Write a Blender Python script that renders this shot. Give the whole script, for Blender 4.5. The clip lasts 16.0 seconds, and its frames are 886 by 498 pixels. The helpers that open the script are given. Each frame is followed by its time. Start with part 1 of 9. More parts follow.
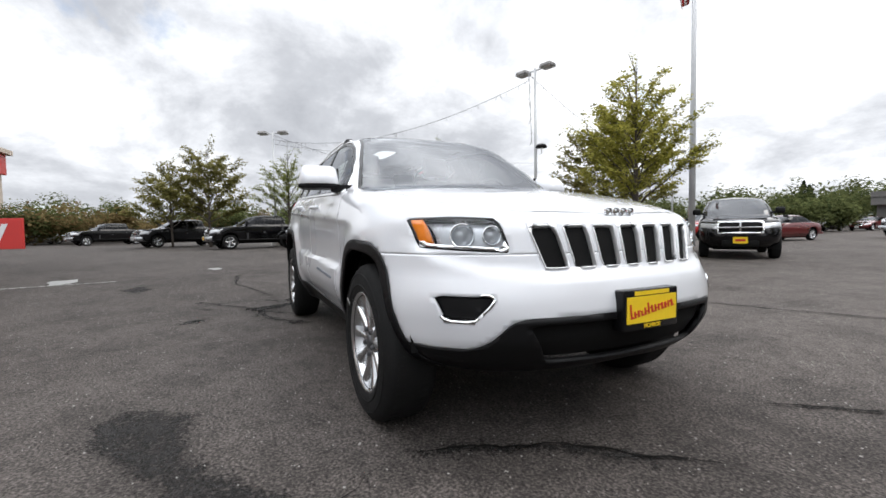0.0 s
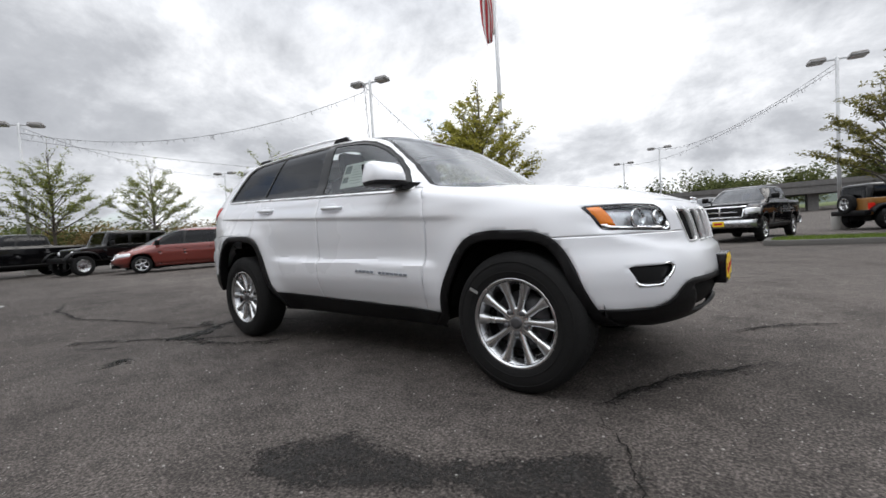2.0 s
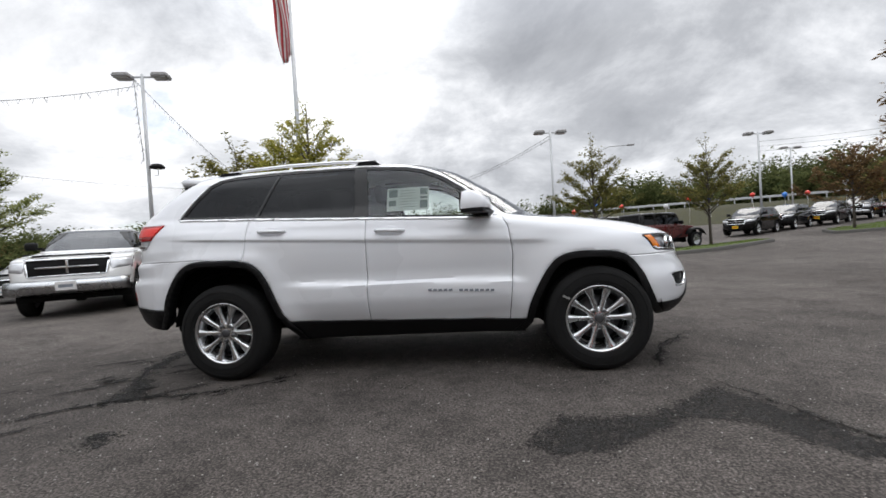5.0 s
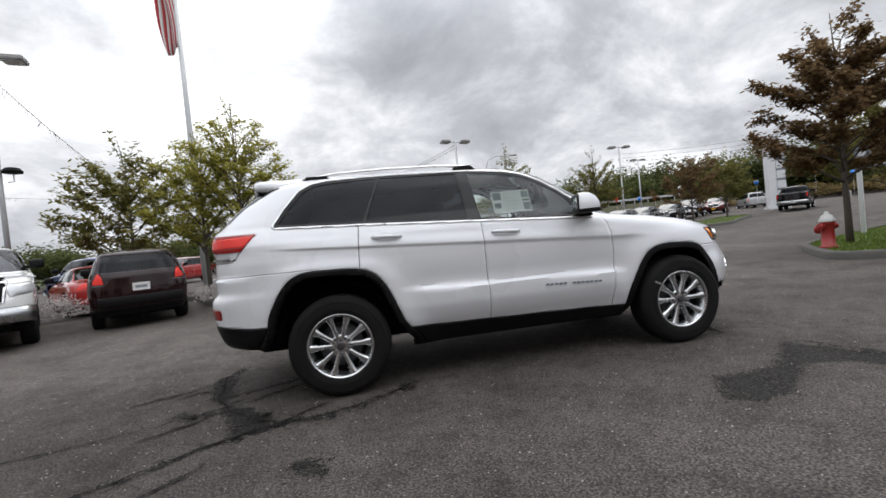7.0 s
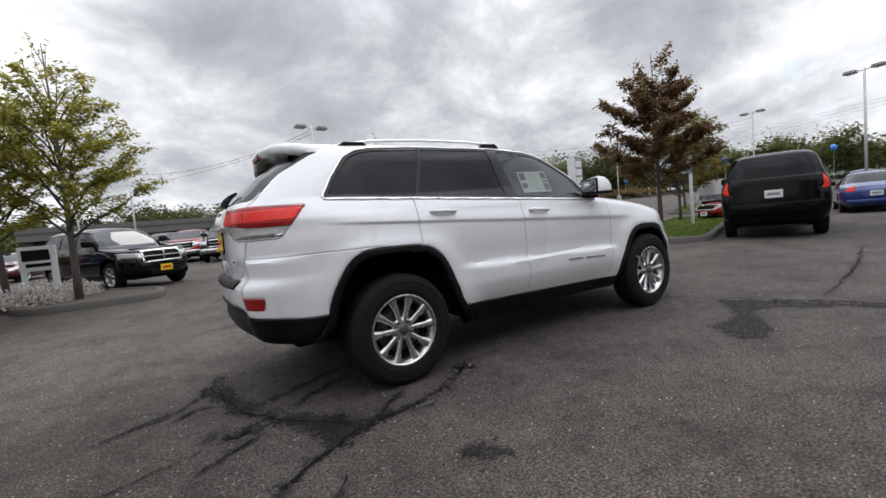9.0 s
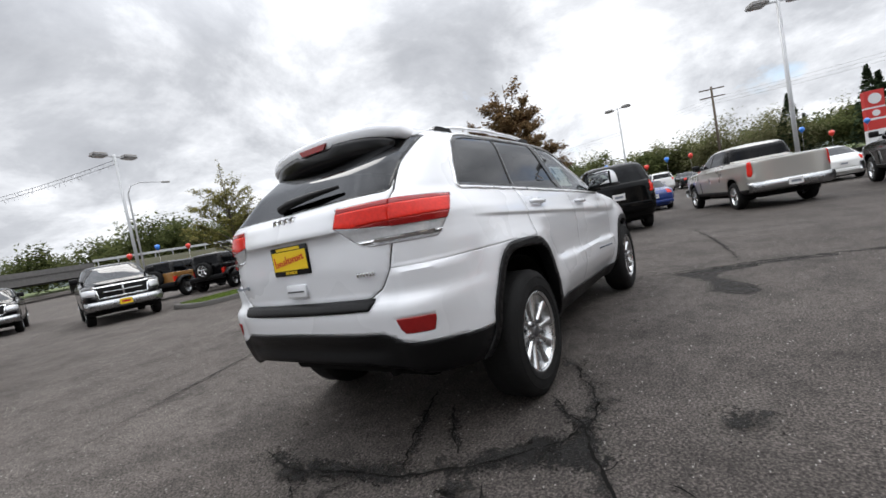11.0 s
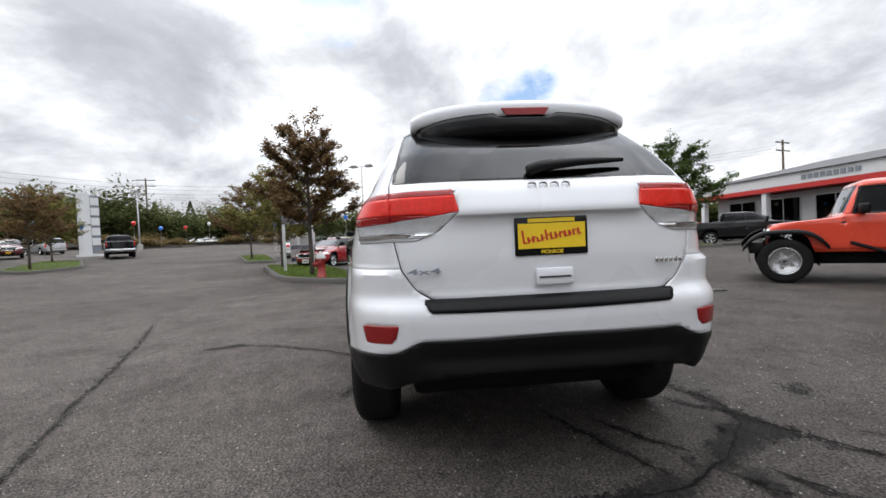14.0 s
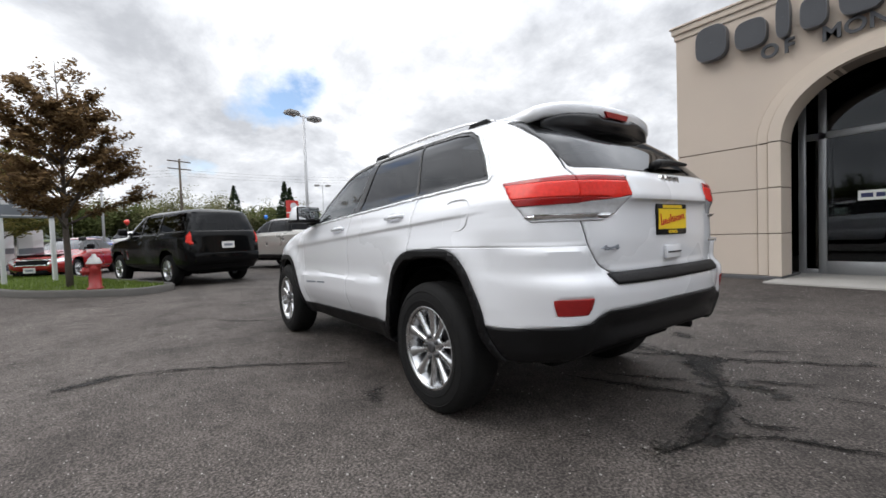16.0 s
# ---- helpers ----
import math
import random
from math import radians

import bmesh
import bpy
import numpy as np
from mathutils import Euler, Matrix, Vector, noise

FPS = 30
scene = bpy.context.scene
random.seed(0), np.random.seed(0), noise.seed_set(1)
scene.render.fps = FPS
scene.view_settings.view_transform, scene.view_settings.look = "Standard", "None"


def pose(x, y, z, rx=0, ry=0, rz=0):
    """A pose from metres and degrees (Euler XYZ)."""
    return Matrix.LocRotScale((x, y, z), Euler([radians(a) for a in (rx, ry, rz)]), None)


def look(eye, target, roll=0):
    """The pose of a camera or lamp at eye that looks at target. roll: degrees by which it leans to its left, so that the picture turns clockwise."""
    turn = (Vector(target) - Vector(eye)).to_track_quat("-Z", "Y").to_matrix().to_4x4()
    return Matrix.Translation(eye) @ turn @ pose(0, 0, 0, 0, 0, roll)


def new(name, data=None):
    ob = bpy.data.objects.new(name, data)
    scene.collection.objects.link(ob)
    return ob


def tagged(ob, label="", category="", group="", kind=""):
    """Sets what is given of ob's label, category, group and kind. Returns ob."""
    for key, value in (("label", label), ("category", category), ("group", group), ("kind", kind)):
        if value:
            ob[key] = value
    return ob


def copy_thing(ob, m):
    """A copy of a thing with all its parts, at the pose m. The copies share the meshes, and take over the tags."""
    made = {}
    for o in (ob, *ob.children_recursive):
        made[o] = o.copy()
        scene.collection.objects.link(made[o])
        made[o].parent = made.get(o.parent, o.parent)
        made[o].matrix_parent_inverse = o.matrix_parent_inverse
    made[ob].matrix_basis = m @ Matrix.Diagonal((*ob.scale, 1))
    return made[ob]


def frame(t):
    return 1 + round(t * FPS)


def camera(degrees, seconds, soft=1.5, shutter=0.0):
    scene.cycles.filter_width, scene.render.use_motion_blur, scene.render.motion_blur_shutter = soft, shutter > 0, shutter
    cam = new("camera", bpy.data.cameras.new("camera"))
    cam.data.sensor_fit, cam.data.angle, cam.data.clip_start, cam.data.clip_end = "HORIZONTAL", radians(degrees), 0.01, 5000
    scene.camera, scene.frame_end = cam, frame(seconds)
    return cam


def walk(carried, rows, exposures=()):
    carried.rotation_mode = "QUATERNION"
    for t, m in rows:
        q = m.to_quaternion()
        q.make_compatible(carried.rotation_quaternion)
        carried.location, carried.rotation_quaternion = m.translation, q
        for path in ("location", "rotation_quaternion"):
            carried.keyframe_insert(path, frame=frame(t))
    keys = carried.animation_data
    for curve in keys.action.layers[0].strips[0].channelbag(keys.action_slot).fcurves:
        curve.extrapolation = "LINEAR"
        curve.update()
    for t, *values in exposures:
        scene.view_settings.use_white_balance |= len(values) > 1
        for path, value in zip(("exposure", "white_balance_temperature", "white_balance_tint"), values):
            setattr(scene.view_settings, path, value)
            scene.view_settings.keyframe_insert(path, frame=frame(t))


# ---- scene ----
# ---- camera ----
cam = camera(93.0, 16.0, soft=1.6)
PATH = [
    (0, (3.478, -1.475, 0.933), (1.684, -0.595, 0.839), -0.9),
    (0.5, (3.304, -1.859, 0.927), (1.639, -0.752, 0.863), -1.7),
    (1, (3.076, -2.221, 0.9), (1.538, -0.944, 0.848), -2.5),
    (1.5, (2.82, -2.566, 0.889), (1.412, -1.146, 0.848), -2.7),
    (2, (2.556, -2.895, 0.893), (1.32, -1.324, 0.814), -3.4),
    (2.5, (2.288, -3.14, 0.909), (1.214, -1.454, 0.845), -4.2),
    (3, (2.038, -3.403, 0.928), (1.107, -1.633, 0.869), -3.6),
    (3.5, (1.754, -3.623, 0.937), (0.953, -1.791, 0.878), -4.9),
    (4, (1.421, -3.781, 0.961), (0.879, -1.856, 0.931), -3.3),
    (4.5, (1.046, -3.967, 0.97), (0.745, -1.99, 0.943), -3.6),
    (4.7, (0.902, -4.016, 0.984), (0.642, -2.033, 0.957), -3.5),
    (6.8, (-0.991, -4.183, 1.083), (-0.724, -2.201, 1.035), -5.7),
    (7, (-1.17, -4.172, 1.096), (-0.828, -2.202, 1.058), -5.8),
    (7.5, (-1.576, -4.054, 1.103), (-1.11, -2.11, 1.034), -6.0),
    (8, (-1.989, -3.959, 1.108), (-1.355, -2.064, 1.026), -4.9),
    (8.5, (-2.357, -3.775, 1.099), (-1.49, -1.977, 0.97), -4.2),
    (9, (-2.708, -3.489, 1.116), (-1.645, -1.8, 0.975), -5.3),
    (9.2, (-2.861, -3.363, 1.111), (-1.718, -1.727, 0.972), -6.0),
    (11.5, (-4.002, -1.562, 1.132), (-2.279, -0.551, 1.031), -9.0),
    (12, (-4.131, -1.188, 1.119), (-2.333, -0.317, 1.02), -5.9),
    (12.5, (-4.165, -0.763, 1.122), (-2.258, -0.173, 1.007), -3.3),
    (13, (-4.217, -0.317, 1.118), (-2.248, 0.033, 1.058), -3.8),
    (13.5, (-4.174, 0.15, 1.116), (-2.18, 0.3, 1.052), -3.3),
    (14, (-4.135, 0.599, 1.095), (-2.143, 0.431, 1.047), -2.6),
    (14.5, (-4.029, 1.024, 1.061), (-2.093, 0.526, 0.995), -2.8),
    (15, (-3.91, 1.448, 1.046), (-2.038, 0.744, 0.988), -1.2),
    (15.5, (-3.76, 1.85, 1.026), (-2.017, 0.873, 0.943), 0.9),
    (16, (-3.521, 2.275, 1.046), (-1.898, 1.108, 0.98), -2.0),
]

EXPOSURES = [(0.0, 0.38), (1.5, 0.2), (3.0, 0.06), (9.0, 0.06), (11.5, 0.32), (16.0, 0.3)]
walk(cam, [(t, look(eye, target, roll)) for t, eye, target, roll in PATH], EXPOSURES)
SKY_STRENGTH = 1.2

# ---- light: broken overcast sky and a weak, wide sun ----
world = bpy.data.worlds.new("overcast_sky")
scene.world = world
world.use_nodes = True
wn, wl = world.node_tree.nodes, world.node_tree.links
wn.clear()


def wnode(kind, **values):
    n = wn.new(kind)
    for key, value in values.items():
        n.inputs[key].default_value = value
    return n


def wmath(op, a, b=0.0):
    n = wn.new("ShaderNodeMath")
    n.operation = op
    for i, v in enumerate((a, b)):
        if isinstance(v, (int, float)):
            n.inputs[i].default_value = v
        else:
            wl.new(v, n.inputs[i])
    return n.outputs[0]


def wramp(fac, stops):
    n = wn.new("ShaderNodeValToRGB")
    el = n.color_ramp.elements
    while len(el) < len(stops):
        el.new(0.5)
    for e, (p, c) in zip(el, stops):
        e.position, e.color = p, (*c, 1)
    wl.new(fac, n.inputs[0])
    return n.outputs[0]


SUN_TURN, SUN_HIGH = 60.0, 48.0
sky = wn.new("ShaderNodeTexSky")
sky.sky_type = "NISHITA"
sky.sun_disc = False
sky.sun_elevation, sky.sun_rotation = radians(SUN_HIGH), radians(90 - SUN_TURN)
coord = wn.new("ShaderNodeTexCoord")
split = wn.new("ShaderNodeSeparateXYZ")
wl.new(coord.outputs["Generated"], split.inputs[0])
high = wmath("ADD", wmath("MAXIMUM", split.outputs[2], 0.0), 0.42)
flat = wn.new("ShaderNodeCombineXYZ")
wl.new(wmath("DIVIDE", split.outputs[0], high), flat.inputs[0])
wl.new(wmath("DIVIDE", split.outputs[1], high), flat.inputs[1])
cover = wnode("ShaderNodeTexNoise", Scale=1.35, Detail=9.0, Roughness=0.58, Distortion=0.15)
wl.new(flat.outputs[0], cover.inputs["Vector"])
shift = wn.new("ShaderNodeVectorMath")
shift.inputs[1].default_value = (4.3, 1.7, 2.0)
wl.new(flat.outputs[0], shift.inputs[0])
shade = wnode("ShaderNodeTexNoise", Scale=1.9, Detail=9.0, Roughness=0.62, Distortion=0.2)
wl.new(shift.outputs[0], shade.inputs["Vector"])


def wfield(spots):
    """Sum of soft round fields over the sky: turn, height and radius in degrees, and weight."""
    total = 0.0
    for turn, up, radius, weight in spots:
        d = wn.new("ShaderNodeVectorMath")
        d.operation = "DOT_PRODUCT"
        wl.new(coord.outputs["Generated"], d.inputs[0])
        d.inputs[1].default_value = (math.cos(radians(up)) * math.cos(radians(turn)), math.cos(radians(up)) * math.sin(radians(turn)), math.sin(radians(up)))
        r = wn.new("ShaderNodeMapRange")
        r.interpolation_type = "SMOOTHSTEP"
        r.inputs["From Min"].default_value, r.inputs["From Max"].default_value = math.cos(radians(radius)), 1.0
        r.inputs["To Max"].default_value = weight
        wl.new(d.outputs["Value"], r.inputs["Value"])
        total = wmath("ADD", r.outputs["Result"], total)
    return total


# heavier cloud over the far side of the lot, thin bright cloud beside it, gaps of blue towards the exit
banks = wfield(((72, 32, 26, -0.10), (48, 25, 18, -0.08), (30, 25, 14, -0.07), (152, 32, 18, -0.05), (176, 17, 14, -0.03), (107, 24, 22, 0.10), (57, 12, 12, 0.08), (135, 14, 14, 0.05), (12, 14, 14, 0.05), (-40, 16, 24, 0.03)))
gaps = wfield(((8, 27, 9, -0.17), (-14, 23, 12, -0.17), (-32, 27, 9, -0.12), (-3, 21, 7, -0.10), (166, 24, 6, -0.06), (48, 18, 20, 0.25), (75, 25, 20, 0.2), (110, 22, 20, 0.2)))
shaded = wmath("ADD", shade.outputs["Fac"], banks)
covered = wmath("ADD", wmath("ADD", cover.outputs["Fac"], gaps), 0.06)
cloud = wramp(shaded, [(0.08, (0.27, 0.283, 0.312)), (0.26, (0.38, 0.396, 0.432)), (0.40, (0.50, 0.518, 0.556)), (0.50, (0.70, 0.72, 0.76)), (0.60, (0.97, 0.985, 1.02)), (0.74, (1.22, 1.23, 1.255))])
holes = wramp(covered, [(0.36, (0, 0, 0)), (0.46, (1, 1, 1))])
blue = wn.new("ShaderNodeMix")
blue.data_type = "RGBA"
blue.blend_type = "MULTIPLY"
blue.inputs["Factor"].default_value = 1.0
wl.new(sky.outputs[0], blue.inputs["A"])
blue.inputs["B"].default_value = (0.16, 0.16, 0.16, 1)
both = wn.new("ShaderNodeMix")
both.data_type = "RGBA"
wl.new(holes, both.inputs["Factor"])
wl.new(blue.outputs["Result"], both.inputs["A"])
wl.new(cloud, both.inputs["B"])
back = wn.new("ShaderNodeBackground")
zenith = wmath("MULTIPLY", wmath("MINIMUM", wmath("MAXIMUM", wmath("SUBTRACT", split.outputs[2], 0.40), 0.0), 0.4), 3.6)
wl.new(wmath("MULTIPLY", wmath("ADD", zenith, 0.86), SKY_STRENGTH), back.inputs["Strength"])
wl.new(both.outputs["Result"], back.inputs["Color"])
wout = wn.new("ShaderNodeOutputWorld")
wl.new(back.outputs[0], wout.inputs["Surface"])

sun = new("sun", bpy.data.lights.new("sun", "SUN"))
sun.data.energy, sun.data.angle, sun.data.color = 0.7, radians(28), (1.0, 0.95, 0.88)
sun.matrix_world = look((0, 0, 20), (-20 * math.cos(radians(SUN_TURN)), -20 * math.sin(radians(SUN_TURN)), 20 - 20 * math.tan(radians(SUN_HIGH))))


# ---- materials ----
def material(name, color, rough=0.5, metal=0.0, vary=0.12, grain=(3.0, 40.0), bump=0.0, bump_scale=60.0, coat=0.0, spread=0.0, spec=0.5, emit=None):
    """A principled material whose colour and gloss vary at two scales; spread: by how much alike pieces differ."""
    m = bpy.data.materials.new(name)
    m.use_nodes = True
    nt = m.node_tree
    n, l = nt.nodes, nt.links
    b = n["Principled BSDF"]
    b.inputs["Metallic"].default_value = metal
    b.inputs["Coat Weight"].default_value = coat
    b.inputs["Coat Roughness"].default_value = 0.04
    b.inputs["Specular IOR Level"].default_value = spec
    tc = n.new("ShaderNodeTexCoord")
    noises = []
    for s in grain:
        t = n.new("ShaderNodeTexNoise")
        t.inputs["Scale"].default_value, t.inputs["Detail"].default_value = s, 4.0
        l.new(tc.outputs["Object"], t.inputs["Vector"])
        noises.append(t)
    add = n.new("ShaderNodeMath")
    add.operation = "ADD"
    l.new(noises[0].outputs["Fac"], add.inputs[0])
    l.new(noises[1].outputs["Fac"], add.inputs[1])
    rng = n.new("ShaderNodeMapRange")
    rng.inputs["From Min"].default_value, rng.inputs["From Max"].default_value = 0.6, 1.4
    rng.inputs["To Min"].default_value, rng.inputs["To Max"].default_value = 1 - vary, 1 + vary
    l.new(add.outputs[0], rng.inputs["Value"])
    value = rng.outputs["Result"]
    if spread:
        oi = n.new("ShaderNodeObjectInfo")
        sp = n.new("ShaderNodeMapRange")
        sp.inputs["To Min"].default_value, sp.inputs["To Max"].default_value = 1 - spread, 1 + spread
        l.new(oi.outputs["Random"], sp.inputs["Value"])
        mul = n.new("ShaderNodeMath")
        mul.operation = "MULTIPLY"
        l.new(value, mul.inputs[0])
        l.new(sp.outputs["Result"], mul.inputs[1])
        value = mul.outputs[0]
    mix = n.new("ShaderNodeVectorMath")
    mix.operation = "SCALE"
    mix.inputs[0].default_value = color
    l.new(value, mix.inputs["Scale"])
    l.new(mix.outputs[0], b.inputs["Base Color"])
    rr = n.new("ShaderNodeMapRange")
    rr.inputs["From Min"].default_value, rr.inputs["From Max"].default_value = 0.3, 0.7
    rr.inputs["To Min"].default_value, rr.inputs["To Max"].default_value = max(0.0, rough * 0.85), min(1.0, rough * 1.15)
    l.new(noises[0].outputs["Fac"], rr.inputs["Value"])
    l.new(rr.outputs["Result"], b.inputs["Roughness"])
    if bump:
        bt = n.new("ShaderNodeTexNoise")
        bt.inputs["Scale"].default_value, bt.inputs["Detail"].default_value = bump_scale, 3.0
        l.new(tc.outputs["Object"], bt.inputs["Vector"])
        bn = n.new("ShaderNodeBump")
        bn.inputs["Strength"].default_value, bn.inputs["Distance"].default_value = bump, 0.01
        l.new(bt.outputs["Fac"], bn.inputs["Height"])
        l.new(bn.outputs["Normal"], b.inputs["Normal"])
    if emit:
        b.inputs["Emission Color"].default_value = (*emit[0], 1)
        b.inputs["Emission Strength"].default_value = emit[1]
    return m


def glass_material(name, tint, rough=0.0, ior=1.5):
    """Thin tinted glass: it lets light straight through and mirrors more at grazing angles."""
    m = bpy.data.materials.new(name)
    m.use_nodes = True
    n, l = m.node_tree.nodes, m.node_tree.links
    n.clear()
    t = n.new("ShaderNodeBsdfTransparent")
    t.inputs["Color"].default_value = (*tint, 1)
    g = n.new("ShaderNodeBsdfGlossy")
    g.inputs["Roughness"].default_value = rough
    g.inputs["Color"].default_value = (0.95, 0.97, 1.0, 1)
    f = n.new("ShaderNodeFresnel")
    f.inputs["IOR"].default_value = ior
    x = n.new("ShaderNodeMixShader")
    o = n.new("ShaderNodeOutputMaterial")
    l.new(f.outputs[0], x.inputs[0])
    l.new(t.outputs[0], x.inputs[1])
    l.new(g.outputs[0], x.inputs[2])
    l.new(x.outputs[0], o.inputs["Surface"])
    return m


def asphalt_material(name, dark, light, wet=0.0, fade=False, older=False):
    """Worn asphalt: aggregate of light and dark stones, stains, tyre polish. fade: ragged, fading edge for stains, by
    the colour layer's red. older: base colour paler towards +y.
    """
    m = bpy.data.materials.new(name)
    m.use_nodes = True
    n, l = m.node_tree.nodes, m.node_tree.links
    b = n["Principled BSDF"]
    tc = n.new("ShaderNodeTexCoord")

    def tex(kind, scale, detail=4.0):
        t = n.new(kind)
        t.inputs["Scale"].default_value = scale
        if "Detail" in t.inputs:
            t.inputs["Detail"].default_value = detail
        l.new(tc.outputs["Object"], t.inputs["Vector"])
        return t

    def ramp(fac, stops):
        r = n.new("ShaderNodeValToRGB")
        el = r.color_ramp.elements
        while len(el) < len(stops):
            el.new(0.5)
        for e, (p, c) in zip(el, stops):
            e.position, e.color = p, (*c, 1)
        l.new(fac, r.inputs[0])
        return r.outputs[0]

    def blend(kind, fac, a, c):
        x = n.new("ShaderNodeMix")
        x.data_type, x.blend_type = "RGBA", kind
        if isinstance(fac, float):
            x.inputs["Factor"].default_value = fac
        else:
            l.new(fac, x.inputs["Factor"])
        l.new(a, x.inputs["A"])
        l.new(c, x.inputs["B"])
        return x.outputs["Result"]

    large = tex("ShaderNodeTexNoise", 0.22, 6.0)
    mid = tex("ShaderNodeTexNoise", 1.7, 6.0)
    fine = tex("ShaderNodeTexNoise", 78.0, 5.0)
    stones = tex("ShaderNodeTexVoronoi", 110.0)
    grit = tex("ShaderNodeTexVoronoi", 34.0)
    base = ramp(large.outputs["Fac"], [(0.35, dark), (0.65, light)])
    g3 = lambda v: (v, v, v)
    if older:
        # base colour paler towards the left of the car, with a ragged change between the two
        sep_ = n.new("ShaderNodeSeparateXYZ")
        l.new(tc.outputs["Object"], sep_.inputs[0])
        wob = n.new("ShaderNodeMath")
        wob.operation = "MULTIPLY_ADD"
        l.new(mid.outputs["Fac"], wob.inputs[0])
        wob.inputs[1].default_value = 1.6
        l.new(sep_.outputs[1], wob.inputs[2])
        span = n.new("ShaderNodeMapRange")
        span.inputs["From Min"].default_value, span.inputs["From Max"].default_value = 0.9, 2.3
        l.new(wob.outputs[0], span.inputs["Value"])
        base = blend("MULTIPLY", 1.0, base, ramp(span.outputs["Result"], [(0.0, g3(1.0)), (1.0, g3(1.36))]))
    base = blend("MULTIPLY", 1.0, base, ramp(mid.outputs["Fac"], [(0.3, g3(0.68)), (0.5, g3(1.0)), (0.72, g3(1.18))]))
    patch = tex("ShaderNodeTexNoise", 9.0, 6.0)
    base = blend("MULTIPLY", 1.0, base, ramp(patch.outputs["Fac"], [(0.32, g3(0.74)), (0.5, g3(1.0)), (0.7, g3(1.16))]))
    base = blend("MULTIPLY", 1.0, base, ramp(fine.outputs["Fac"], [(0.32, g3(0.38)), (0.5, g3(0.95)), (0.68, g3(1.9))]))
    base = blend("MULTIPLY", 1.0, base, ramp(stones.outputs["Color"], [(0.0, g3(0.62)), (0.6, g3(1.0)), (0.8, g3(1.3)), (0.95, g3(2.3))]))
    spots = ramp(grit.outputs["Distance"], [(0.0, g3(1.0)), (0.14, g3(1.0)), (0.22, g3(0.0))])
    pick = ramp(grit.outputs["Color"], [(0.60, g3(0.0)), (0.70, g3(0.8))])
    pale = n.new("ShaderNodeRGB")
    pale.outputs[0].default_value = (0.42, 0.40, 0.37, 1)
    base = blend("MIX", blend("MULTIPLY", 1.0, spots, pick), base, pale.outputs[0])
    l.new(base, b.inputs["Base Color"])
    b.inputs["Roughness"].default_value = 0.82 - 0.35 * wet
    b.inputs["Specular IOR Level"].default_value = 0.2
    bump = n.new("ShaderNodeBump")
    bump.inputs["Strength"].default_value, bump.inputs["Distance"].default_value = 0.55, 0.006
    mixh = blend("ADD", 1.0, fine.outputs["Color"], stones.outputs["Distance"])
    l.new(mixh, bump.inputs["Height"])
    l.new(bump.outputs["Normal"], b.inputs["Normal"])
    if fade:
        at = n.new("ShaderNodeVertexColor")
        at.layer_name = "fade"
        sep = n.new("ShaderNodeSeparateColor")
        l.new(at.outputs["Color"], sep.inputs[0])
        rag = tex("ShaderNodeTexNoise", 9.0, 7.0)
        rag.inputs["Roughness"].default_value = 0.62
        speck = tex("ShaderNodeTexNoise", 62.0, 3.0)

        def weigh(value, k, plus):
            q = n.new("ShaderNodeMath")
            q.operation = "MULTIPLY_ADD"
            l.new(value, q.inputs[0])
            q.inputs[1].default_value = k
            if isinstance(plus, float):
                q.inputs[2].default_value = plus
            else:
                l.new(plus, q.inputs[2])
            return q.outputs[0]

        a = weigh(sep.outputs[0], 0.95, weigh(rag.outputs["Fac"], 2.6, weigh(speck.outputs["Fac"], 2.2, -2.72)))
        mr = n.new("ShaderNodeMapRange")
        mr.inputs["From Min"].default_value, mr.inputs["From Max"].default_value = 0.0, 0.75
        mr.inputs["To Max"].default_value = 0.9
        l.new(a, mr.inputs["Value"])
        l.new(mr.outputs["Result"], b.inputs["Alpha"])
    return m


def leaf_material(name, a, c):
    """Thin leaves: colour differs leaf by leaf, and some light comes through."""
    m = bpy.data.materials.new(name)
    m.use_nodes = True
    n, l = m.node_tree.nodes, m.node_tree.links
    n.clear()
    geo = n.new("ShaderNodeNewGeometry")
    r = n.new("ShaderNodeValToRGB")
    r.color_ramp.elements[0].color, r.color_ramp.elements[1].color = (*a, 1), (*c, 1)
    l.new(geo.outputs["Random Per Island"], r.inputs[0])
    d = n.new("ShaderNodeBsdfDiffuse")
    t = n.new("ShaderNodeBsdfTranslucent")
    l.new(r.outputs[0], d.inputs["Color"])
    l.new(r.outputs[0], t.inputs["Color"])
    x = n.new("ShaderNodeMixShader")
    x.inputs[0].default_value = 0.45
    o = n.new("ShaderNodeOutputMaterial")
    l.new(d.outputs[0], x.inputs[1])
    l.new(t.outputs[0], x.inputs[2])
    l.new(x.outputs[0], o.inputs["Surface"])
    return m


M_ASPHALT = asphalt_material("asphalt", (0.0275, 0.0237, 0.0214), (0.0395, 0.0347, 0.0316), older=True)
M_CRACK = material("open_crack", (0.006, 0.0056, 0.0052), 0.95, spec=0.1, vary=0.3, grain=(20, 150))
M_STAIN = asphalt_material("asphalt_stain", (0.0075, 0.0070, 0.0066), (0.0115, 0.0108, 0.0102), wet=0.25, fade=True)
M_SEAL = asphalt_material("crack_tar", (0.008, 0.0076, 0.0072), (0.012, 0.0112, 0.0105), wet=0.2, fade=True)
M_ROADMARK = material("worn_white_paint", (0.24, 0.24, 0.23), 0.7, vary=0.35, grain=(9, 60), bump=0.3)
M_KERB = material("kerb_concrete", (0.085, 0.08, 0.073), 0.85, vary=0.3, grain=(4, 60), bump=0.4)
